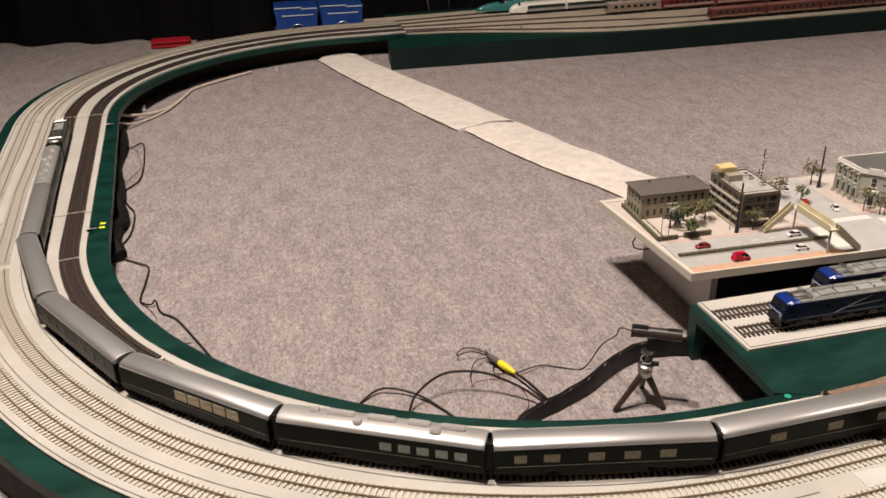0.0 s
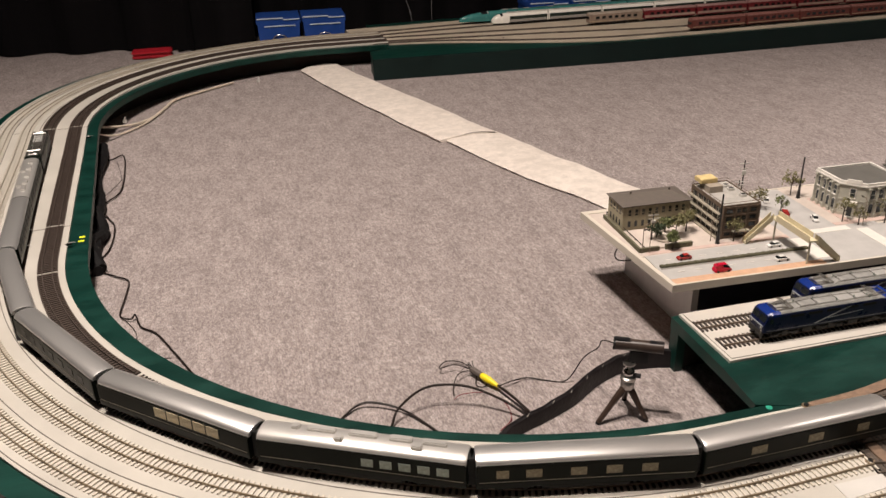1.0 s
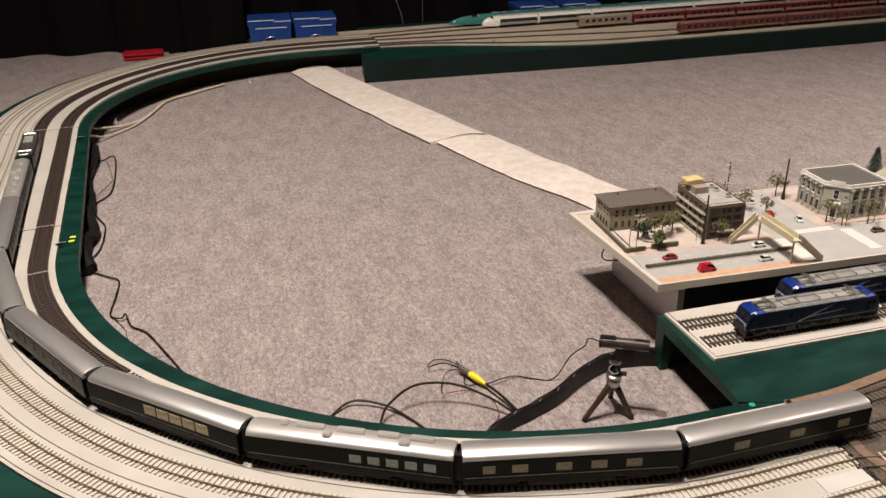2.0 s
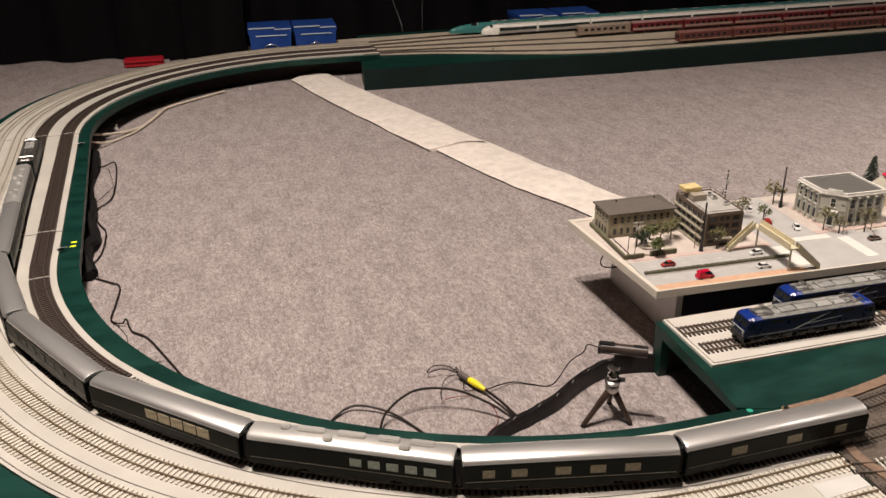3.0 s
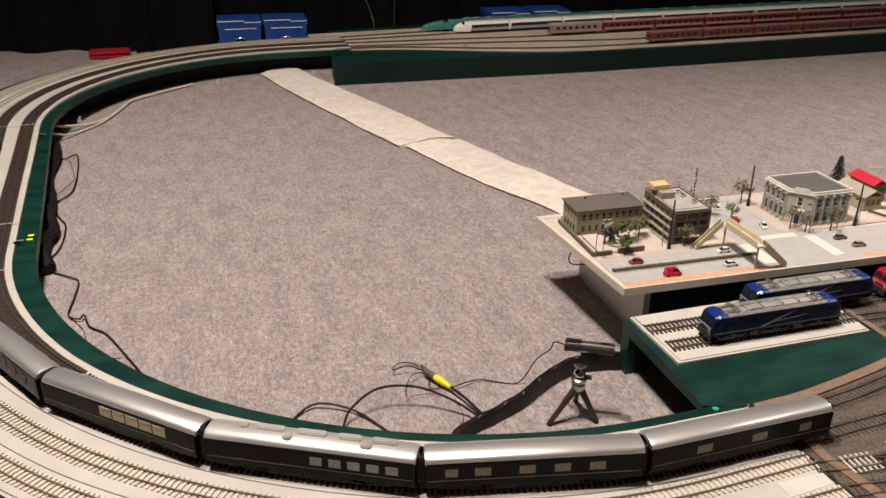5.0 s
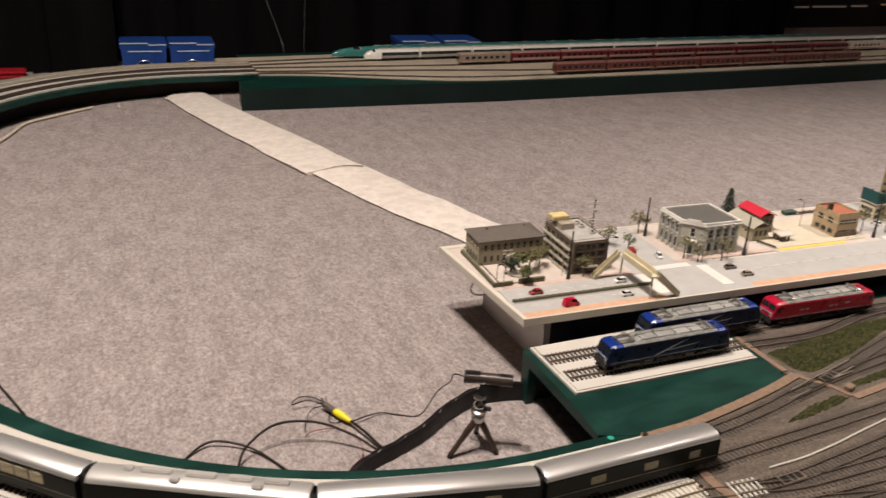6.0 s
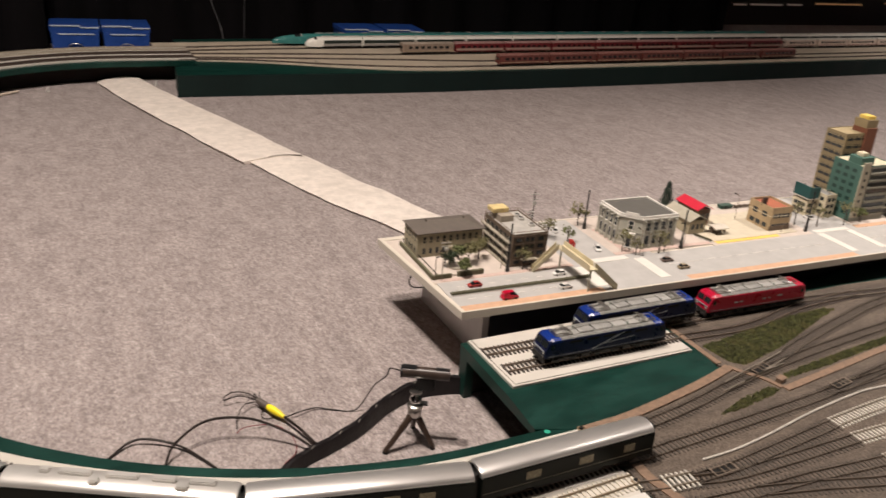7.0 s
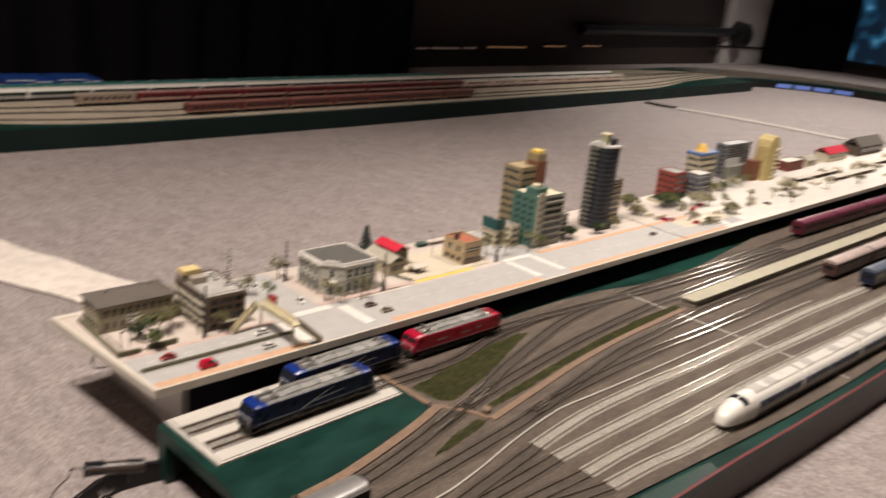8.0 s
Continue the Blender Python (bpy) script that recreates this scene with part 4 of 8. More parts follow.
    part("underframe", boxes((-0.022, 0.022, -0.0145, 0.0145, 0.004, 0.0105), (-L + 0.006, L - 0.006, -0.0155, 0.0155, 0.0095, 0.0138), bevel=0.0005), UNDER, e)
    for x in (-0.075, 0.0, 0.075):
        bogie(e, x, PROTOS)
        for y in (-0.0158, 0.0158):
            frame_part = part("bogie_side", boxes((x - 0.024, x + 0.024, y - 0.0012, y + 0.0012, 0.0062, 0.0098), (x - 0.0185, x - 0.0105, y - 0.0018, y + 0.0018, 0.0035, 0.0085), (x + 0.0105, x + 0.0185, y - 0.0018, y + 0.0018, 0.0035, 0.0085), (x - 0.004, x + 0.004, y - 0.0017, y + 0.0017, 0.005, 0.0128), bevel=0.0004), LOCO_FRAME, e)
            for xx in (-0.0225, 0.0225):
                bar("damper", [(x + xx, y * 1.07, 0.0055), (x + xx, y * 1.07, 0.0125)], 0.0011, frame_part, LOCO_FRAME, 6)
    for y in (-0.0158, 0.0158):
        part("side_box", boxes((-0.046, -0.03, y - 0.0015, y + 0.0015, 0.0055, 0.0122), (0.03, 0.046, y - 0.0015, y + 0.0015, 0.0055, 0.0122), bevel=0.0005), LOCO_FRAME, e)
    return e


LOCO_BLUE = surface("deep_blue_enamel", (0.0055, 0.0095, 0.045), 0.3, vary=0.2, scale=60, spec=0.3, stain=(0.004, 0.006, 0.028))
CAB_BLUE = surface("bright_blue_enamel", (0.008, 0.03, 0.2), 0.25, vary=0.1, scale=40)
LOCO_RED = surface("bright_red_enamel", (0.42, 0.005, 0.034), 0.3, vary=0.1, scale=40, coat=0.15)
GREY_ROOF = surface("grey_painted_roof", (0.31, 0.305, 0.29), 0.45, vary=0.25, scale=90, stain=(0.17, 0.16, 0.15))
mid, turn = on_line(line2, loco_front, PITCH)
locomotive(pose(mid.x, mid.y, RAILTOP, 0, 0, turn), EXPRESS_GREEN, "dark green electric locomotive heading the express train", GOLD_LINE, surface("sooty_roof", (0.07, 0.065, 0.058), 0.5, vary=0.3, scale=120), group="")
locomotive(pose(0.787, 0.987, LZ + 0.0048, 0, 0, -1.2), LOCO_BLUE, "deep blue electric locomotive with silver stripes on the cream panel", SILVER, GREY_ROOF, "blue electric locomotives", cab=CAB_BLUE)
locomotive(pose(0.893, 1.036, LZ + 0.0048, 0, 0, -1.2), LOCO_BLUE, "deep blue electric locomotive standing under the city board", SILVER, GREY_ROOF, "blue electric locomotives", cab=CAB_BLUE)
locomotive(pose(1.152, 1.035, YZ + 0.0042, 0, 0, -2.5), LOCO_RED, "bright red electric locomotive with grey roof gear", None, GREY_ROOF, marks=True)


UNIT_GREY = surface("grey_roof_unit", (0.4, 0.38, 0.36), 0.4, vary=0.1)


# ivory darkened to grey: the shade on the lower sides put into colour
IVORY_SHADED = surface("ivory_side_shade", (0.3, 0.28, 0.26), 0.35, vary=0.1)


def bullet_train(front, back_dir, count, z, body, roof, stripe, label, group, length=0.25, half=0.02, nose=0.07, band=(0.0255, 0.0315), lower=None, lower_top=0.019):
    """A bullet train: cars in a row behind a long rounded nose."""
    for i in range(count):
        c = Vector(front) + Vector(back_dir) * (length * (i + 0.5))
        turn = math.degrees(math.atan2(-back_dir[1], -back_dir[0]))
        e = thing("bullet_train_car", pose(c.x, c.y, z, 0, 0, turn), label + (", nose car" if i == 0 else ""), "train car", group)
        L = length / 2 - 0.002
        def ring(x, w, zl, zt):
            zm = zl + (zt - zl) * 0.45
            return [(x, -w, zl), (x, w, zl), (x, w * 1.02, zm), (x, w * 0.9, zl + (zt - zl) * 0.78), (x, w * 0.55, zt - (zt - zl) * 0.05), (x, 0, zt), (x, -w * 0.55, zt - (zt - zl) * 0.05), (x, -w * 0.9, zl + (zt - zl) * 0.78), (x, -w * 1.02, zm)]
        rings = [ring(-L, half, 0.006, 0.046)]
        if i == 0:
            for k in range(10):
                u = k / 9
                rings.append(ring(L - nose + nose * math.sin(u * math.pi / 2), half * max(0.12, math.cos(u * math.pi / 2) ** 0.55), 0.006 + 0.003 * u, 0.009 + 0.037 * max(0.06, math.cos(u * math.pi / 2) ** 0.75)))
        else:
            rings.append(ring(L, half, 0.006, 0.046))
        bm = bmesh.new()
        loft(bm, rings)
        part("body", bm, body, e, smooth=True)
        xe = L - nose if i == 0 else L
        for x0 in ((xe - 0.03, xe - 0.075) if i == 0 else (-0.04, 0.07)):
            part("roof_unit", boxes((x0, x0 + 0.026, -0.009, 0.009, 0.0466, 0.0476), bevel=0.0004), UNIT_GREY, e)
        part("roof_panel", boxes((-L + 0.002, xe, -0.0105, 0.0105, 0.0435, 0.0468), bevel=0.001), roof, e)
        part("window_band", boxes((-L + 0.004, xe - 0.004, -half - 0.0006, half + 0.0006, *band)), stripe, e)
        part("lower_stripe", boxes((-L + 0.004, xe - 0.004, -half - 0.0004, half + 0.0004, lower_top + 0.0005, lower_top + 0.0015)), stripe, e)
        if i == 0:
            for nm, f0, f1, y0, y1, mt in (("windscreen", 0.64, 0.50, -0.84, -0.06, PANE_DARK), ("windscreen", 0.64, 0.50, 0.06, 0.84, PANE_DARK), ("windscreen_frame", 0.665, 0.645, -0.88, 0.88, UNIT_GREY)):
                bm = bmesh.new()
                shells = []
                for f in (f0, f1):
                    c = math.sqrt(1 - (1 - f) ** 2)
                    w, zl, zt = half * c ** 0.55, 0.007, 0.009 + 0.037 * c ** 0.75
                    ys = [y0 + (y1 - y0) * j / 6 for j in range(7)]
                    zs = [float(np.interp(abs(y), (0, 0.55, 0.9), (1.0, 0.95, 0.78))) for y in ys]
                    shells.append([(L - nose * f, w * y * 1.03, zl + (zt - zl) * z + 0.0007) for y, z in zip(ys, zs)] + [(L - nose * f, w * y * 0.95, zl + (zt - zl) * z - 0.002) for y, z in zip(ys[::-1], zs[::-1])])
                loft(bm, shells)
                part(nm, bm, mt, e)
            for y in (-0.011, 0.011):
                part("headlight", boxes((L - nose * 0.3, L - nose * 0.16, y - 0.003, y + 0.003, 0.017, 0.0235), bevel=0.001), PANE_PALE, e)
        # the default grey side and the dark skirt paint in the shade low down
        part("lower_body", boxes((-L + 0.003, xe - 0.003, -half - 0.0003, half + 0.0003, 0.0095, lower_top)), lower or IVORY_SHADED, e)
        part("skirt", boxes((-L + 0.002, xe, -half - 0.0003, half + 0.0003, 0.0045, 0.0093)), UNDER, e)
        part("gangway", boxes((-L - 0.003, -L, -0.012, 0.012, 0.008, 0.042)), BELLOWS, e)
        part("underframe", boxes((-L + 0.01, xe - 0.01, -0.0145, 0.0145, 0.003, 0.0065)), UNDER, e)
        for x in (-L + 0.045, xe - 0.045):
            bogie(e, x, PROTOS)


IVORY = surface("ivory_enamel", (0.78, 0.75, 0.69), 0.25, vary=0.05, scale=40, coat=0.2)
IVORY_ROOF = surface("ivory_roof", (0.6, 0.57, 0.52), 0.3, vary=0.08, scale=60)
BLUE_BAND = surface("navy_band", (0.03, 0.04, 0.09), 0.25)
GREEN_BAND = surface("dark_green_band", (0.016, 0.026, 0.022), 0.3)
TEAL = surface("teal_enamel", (0.045, 0.19, 0.18), 0.25, vary=0.08, coat=0.3)
# navy band drawn deeper than the real one to darken the shaded side
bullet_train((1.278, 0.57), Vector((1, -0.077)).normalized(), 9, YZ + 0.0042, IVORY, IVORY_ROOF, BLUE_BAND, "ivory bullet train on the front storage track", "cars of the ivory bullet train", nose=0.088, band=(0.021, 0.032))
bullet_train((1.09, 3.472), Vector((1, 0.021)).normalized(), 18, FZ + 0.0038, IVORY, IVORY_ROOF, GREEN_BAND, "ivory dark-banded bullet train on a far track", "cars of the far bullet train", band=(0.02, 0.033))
bullet_train((0.968, 3.541), Vector((1, 0.0245)).normalized(), 11, FZ + 0.0038, TEAL, surface("teal_roof", (0.05, 0.15, 0.145), 0.35, vary=0.1), PANE_DARK, "teal bullet train with white sides on a far track", "cars of the teal bullet train", length=0.26, nose=0.19, band=(0.0265, 0.0315), lower=surface("lilac_white_side", (0.6, 0.57, 0.58), 0.3), lower_top=0.0245)


def rake(front, way, count, z, body, roof, lower, label, group, pane, length=0.25, plain=True, lower_top=0.0065):
    """A row of coaches behind one another from front."""
    first = None
    for i in range(count):
        c = Vector(front) + Vector(way) * (length * (i + 0.5))
        turn = math.degrees(math.atan2(way[1], way[0]))
        if first is None:
            first = coach(pose(c.x, c.y, z, 0, 0, turn), length - 0.010, body, roof, None, label, group, [(-0.085 + k * 0.0285, 0.016) for k in range(7)], pane, "plain", lower=lower, plain=plain, lower_top=lower_top)
            part("end_window", boxes((-length / 2 + 0.0022, -length / 2 + 0.0032, -0.012, 0.012, 0.026, 0.034)), PANE_DARK, first)
        else:
            copy_thing(first, pose(c.x, c.y, z, 0, 0, turn))


MAROON = surface("maroon_enamel", (0.13, 0.012, 0.03), 0.35, vary=0.15, scale=50)
BRICK = surface("brown_red_enamel", (0.13, 0.033, 0.026), 0.45, vary=0.2, scale=50)
CRIMSON = surface("crimson_enamel", (0.15, 0.01, 0.016), 0.4, vary=0.15, scale=50)
TAN = surface("tan_enamel", (0.42, 0.33, 0.22), 0.5)
CREAM_P = surface("cream_enamel", (0.68, 0.54, 0.46), 0.4, vary=0.1)
COACH_BLUE = surface("coach_blue", (0.006, 0.014, 0.045), 0.35)
BROWN_ROOF = surface("brown_roof", (0.23, 0.1, 0.085), 0.5, vary=0.2)
way = Vector((1, 0.027)).normalized()
rake((1.775, far_y("brown", 1.775)), way, 7, FZ + 0.0038, BRICK, BROWN_ROOF, TAN, "brown red coach on the front far track", "brown red coaches", PANE_DARK)
way = Vector((1, 0.0193)).normalized()
rake((1.455, far_y("red", 1.455)), way, 1, FZ + 0.0038, surface("tan_cream_enamel", (0.27, 0.2, 0.155), 0.45), surface("tan_cream_roof", (0.33, 0.27, 0.22), 0.5), TAN, "cream railcar leading the crimson coaches", "cream coaches", PANE_DARK)
rake((1.705, far_y("red", 1.705)), way, 8, FZ + 0.0038, CRIMSON, surface("pink_brown_roof", (0.33, 0.19, 0.18), 0.45), surface("dull_pink_band", (0.36, 0.25, 0.21), 0.5), "crimson coach with a dull pink lower side on a far track", "crimson coaches", PANE_DARK, lower_top=0.0135)
rake((3.72, far_y("red", 3.72)), way, 7, FZ + 0.0038, CREAM_P, IVORY_ROOF, CRIMSON, "cream coach with a red lower band on a far track", "cream coaches", PANE_DARK)
way = Vector((1, -0.055)).normalized()
rake((2.57, 0.955), way, 8, YZ + 0.0036, MAROON, surface("maroon_roof", (0.15, 0.03, 0.06), 0.45), None, "maroon coach standing behind the platform", "maroon coaches", PANE_DARK)
rake((2.255, 0.748), way, 7, YZ + 0.0036, surface("brown_cream_enamel", (0.09, 0.046, 0.04), 0.4), surface("pinkish_roof", (0.45, 0.36, 0.33), 0.45), None, "brown coach with a cream roof beside the platform", "brown and cream coaches", PANE_DARK)
rake((2.28, 0.662), Vector((1, -0.07)).normalized(), 6, YZ + 0.0042, COACH_BLUE, surface("blue_grey_roof", (0.09, 0.11, 0.15), 0.45), None, "dark blue coach in the yard", "dark blue coaches", PANE_CREAM)

# ---------------------------------------------------------------- city board
RZ = -2.1
CT = 0.137
CU, SU = math.cos(radians(RZ)), math.sin(radians(RZ))
ORIGIN = Vector((0.595, 1.090))


def city(u, v, z=0.0, turn=0.0):
    """A pose on the city board: u along its front edge, v back from it."""
    return pose(ORIGIN.x + u * CU - v * SU, ORIGIN.y + u * SU + v * CU, CT + z, 0, 0, RZ + turn)


def uv(x, y):
    d = Vector((x, y)) - ORIGIN
    return d.x * CU + d.y * SU, -d.x * SU + d.y * CU


LONG, DEEP = 4.4, 0.318
CITY_EDGE = surface("cream_board_edge", (0.62, 0.565, 0.485), 0.5, vary=0.05, scale=10)
ROAD = surface("model_asphalt", (0.43, 0.415, 0.4), 0.75, vary=0.08, scale=40)
PAVE = surface("warm_plaza", (0.56, 0.485, 0.43), 0.8, vary=0.08, scale=50)
PINK = surface("pink_pavement", (0.56, 0.42, 0.37), 0.8, vary=0.1, scale=90)
ORANGE = surface("orange_pavement", (0.58, 0.36, 0.235), 0.75, vary=0.12, scale=80)
MARK = surface("white_road_marking", (0.69, 0.66, 0.61), 0.6, vary=0.05)
LOT = surface("cream_lot", (0.58, 0.515, 0.4), 0.8, vary=0.08, scale=60)
YEL = surface("yellow_kerb_paint", (0.75, 0.55, 0.13), 0.7, vary=0.08)
NAVY = surface("navy_panel", (0.04, 0.04, 0.055), 0.5)
PLINTH = surface("grey_plinth", (0.85, 0.83, 0.81), 0.6, vary=0.06, scale=20)
LEAF = surface("model_leaves", (0.15, 0.17, 0.065), 0.8, vary=0.4, scale=300)
LEAF_PALE = surface("pale_olive_leaves", (0.5, 0.46, 0.31), 0.9, vary=0.35, scale=300)
PALE_PLAZA = surface("white_plaza", (0.68, 0.63, 0.57), 0.8, vary=0.08, scale=30)
LEAF_DARK = surface("dark_model_leaves", (0.04, 0.06, 0.028), 0.85, vary=0.4, scale=300)
LEAF_DRY = surface("olive_model_leaves", (0.2, 0.185, 0.085), 0.85, vary=0.4, scale=300)
BARK = surface("bark", (0.07, 0.05, 0.04), 0.9, vary=0.3)

base = thing("city_board", city(0, 0), "long cream display board carrying a model city street", "display board")
SKEW = [(0, 0), (LONG, 0), (LONG, DEEP), (0.3, DEEP - 0.008), (-0.028, DEEP - 0.014)]
bm = bmesh.new()
prism(bm, SKEW, -0.0115, -0.001)
part("board_panel", bm, CITY_EDGE, base)
for o in ([(0, 0), (0.0075, 0), (-0.0205, DEEP - 0.014), (-0.028, DEEP - 0.014)], [(0.0075, 0), (LONG, 0), (LONG, 0.0035), (0.0075, 0.0035)], [(-0.0198, DEEP - 0.026), (0.3, DEEP - 0.02), (0.3, DEEP - 0.008), (-0.0205, DEEP - 0.014)], [(0.3, DEEP - 0.012), (LONG, DEEP - 0.011), (LONG, DEEP), (0.3, DEEP - 0.0078)]):
    bm = bmesh.new()
    prism(bm, o, -0.001, 0.0016)
    part("board_lip", bm, CITY_EDGE, base)
bm = bmesh.new()
prism(bm, [(-0.002, 0.105), (0.01, 0.105), (0.01, DEEP - 0.026), (-0.0198, DEEP - 0.026)], -0.001, 0.0006)
o = part("ground_sheet", bm, PAVE)
o.matrix_basis = city(0, 0)
tagged(o, "pale plaza beside the first building", "model ground", kind="structure")
tagged(base, kind="structure")
tagged(part("plinth", boxes((0.675, 0.687, 1.157, 1.392, 0, CT - 0.011)), PLINTH), "pale grey plinth end under the city board", "plinth", kind="structure")
bm = bmesh.new()
prism(bm, [(0.687, 1.16), (4.95, 1.004), (4.95, 1.2), (0.687, 1.388)], 0, CT - 0.0112)
tagged(part("plinth", bm, NAVY), "dark navy plinth under the city board", "plinth", kind="structure")


def zone(u0, u1, v0, v1, material, label, z=0.0, lift=0.0008):
    o = part("ground_sheet", boxes((u0, u1, v0, v1, -0.001, z + lift)), material)
    o.matrix_basis = city(0, 0)
    return tagged(o, label, "model ground", kind="structure")


zone(0.004, 0.27, 0.021, 0.105, ROAD, "grey model road with lane marks")
zone(0.27, 0.45, 0.0035, 0.127, ROAD, "grey model street crossing")
zone(0.45, 1.80, 0.021, 0.118, ROAD, "grey model road along the city")
zone(1.80, LONG, 0.021, 0.118, PALE_PLAZA, "white paved station square")
zone(0.0075, 0.27, 0.0035, 0.021, ORANGE, "orange pavement along the board edge")
zone(0.45, 0.865, 0.0035, 0.021, ORANGE, "orange pavement along the board edge")
zone(0.97, 1.68, 0.0035, 0.021, ORANGE, "orange pavement along the board edge")
zone(0.865, 0.97, 0.0035, 0.021, ROAD, "grey model street mouth")
zone(1.68, LONG, 0.0035, 0.021, PALE_PLAZA, "pale pavement along the board edge")
zone(0.0075, 0.27, 0.105, 0.307, PAVE, "pale plaza behind the road")
zone(0.27, 0.375, 0.127, 0.307, ROAD, "grey side street")
zone(0.375, 0.60, 0.127, 0.307, PAVE, "pale plaza round the bank")
zone(0.60, 0.86, 0.118, 0.307, PAVE, "pale plaza")
zone(0.86, 0.99, 0.118, 0.307, ROAD, "grey side street")
zone(0.99, 1.68, 0.118, 0.307, PAVE, "pale plaza under the towers")
zone(1.68, LONG, 0.118, 0.307, PALE_PLAZA, "pale plaza")
for a in ((0.012, 0.27, 0.107, 0.117), (0.375, 0.60, 0.1285, 0.139), (0.40, 0.414, 0.14, 0.25), (0.99, 1.66, 0.12, 0.134)):
    zone(*a, PINK if a[0] < 0.9 else ORANGE, "pink paved footway", lift=0.0013)
zone(0.605, 0.83, 0.134, 0.255, LOT, "cream parking lot", lift=0.0022)
zone(0.612, 0.775, 0.124, 0.134, YEL, "yellow painted strip before the lot", lift=0.0014)
for a in ((0.30, 0.39, 0.108, 0.124), (0.398, 0.42, 0.024, 0.106), (0.258, 0.29, 0.024, 0.10), (0.866, 0.884, 0.024, 0.115), (0.948, 0.966, 0.024, 0.115), (0.87, 0.965, 0.118, 0.132), (1.70, 1.725, 0.024, 0.115), (1.80, 1.825, 0.024, 0.115)):
    zone(*a, MARK, "white pedestrian crossing", lift=0.0014)
for u in [0.03 + 0.03 * i for i in range(7)]:
    for v in (0.04, 0.083):
        zone(u, u + 0.012, v, v + 0.0012, MARK, "white lane dash", lift=0.0013)
for u in [0.45 + 0.04 * i for i in range(30)]:
    if not 0.84 < u < 0.97 and not 1.68 < u:
        zone(u, u + 0.028, 0.068, 0.0693, MARK, "white lane line", lift=0.0013)
zone(1.455, 1.4575, 0.003, DEEP, SEAM, "dark joint between city boards", lift=0.0018)


# ---- small city things
HEDGE = surface("olive_hedge", (0.095, 0.088, 0.05), 0.88, vary=0.4, scale=300)


def median_hedge():
    rnd = random.Random(5)
    e = thing("median_hedge", city(0.008, 0.058), "low olive green hedge along the road's middle", "hedge")
    part("kerb", boxes((0, 0.262, -0.0042, 0.0042, 0, 0.0028)), BED_GREY, e)
    bm = bmesh.new()
    loft(bm, [[(x, -0.0036, 0.0026), (x, 0.0036, 0.0026), (x, 0.0032, 0.0058 + 0.0006 * math.sin(k * 2.3)), (x, -0.0032, 0.0058 + 0.0005 * math.sin(k * 1.7))] for k, x in enumerate([0.262 * i / 60 for i in range(61)])])
    part("clipped_core", bm, HEDGE, e)
    verts, faces = [], []
    for _ in range(2200):
        x, y, z = rnd.uniform(0, 0.262), rnd.uniform(-0.0036, 0.0036), rnd.uniform(0.002, 0.0056)
        k, a, r = len(verts), rnd.uniform(0, 6.3), 0.001
        verts += [(x + r * math.cos(a), y + r * math.sin(a), z), (x - r * math.cos(a), y - r * math.sin(a), z), (x, y, z + 0.0012)]
        faces.append((k, k + 1, k + 2))
    me = bpy.data.meshes.new("leaves")
    me.from_pydata(verts, [], faces)
    me.materials.append(HEDGE)
    o = new("leaves", me)
    o.parent, o["kind"] = e, "stuff"


median_hedge()


def model_tree(u, v, height, leaf, seed, label, spread=0.33, leaves=260):
    """A wire tree: trunk, limbs and many small leaves round the limb ends."""
    rnd = random.Random(seed)
    e = thing("tree", city(u, v), label, "tree", "model street trees")
    bm = bmesh.new()
    tube(bm, [(0, 0, 0), (rnd.uniform(-0.001, 0.001), 0.0005, height * 0.4), (0, 0, height * 0.8)], 0.0014, 6, 0.0006)
    tips = []
    for i in range(9):
        a, z = i * 2.4 + rnd.uniform(0, 0.6), height * rnd.uniform(0.4, 0.68)
        r = height * spread * rnd.uniform(0.5, 1.0)
        tip = Vector((r * math.cos(a), r * math.sin(a), z + height * rnd.uniform(0.12, 0.32)))
        tube(bm, [(0, 0, z), tuple(tip * 0.5 + Vector((0, 0, z * 0.55))), tuple(tip)], 0.0006, 5, 0.0003)
        tips.append(tip)
    tips.append(Vector((0, 0, height * 0.95)))
    part("trunk", bm, BARK, e)
    verts, faces = [], []
    for _ in range(leaves):
        c = rnd.choice(tips) + Vector((rnd.gauss(0, 1), rnd.gauss(0, 1), rnd.gauss(0, 0.8))) * height * 0.085
        n = Vector((rnd.gauss(0, 1), rnd.gauss(0, 1), rnd.gauss(0, 1))).normalized()
        a = n.orthogonal() * rnd.uniform(0.0011, 0.0022)
        b = n.cross(a)
        k = len(verts)
        verts += [tuple(c - a), tuple(c + b * 0.7), tuple(c + a), tuple(c - b * 0.7)]
        faces.append((k, k + 1, k + 2, k + 3))
    me = bpy.data.meshes.new("crown")
    me.from_pydata(verts, [], faces)
    me.materials.append(leaf)
    o = new("crown", me)
    o.parent = e


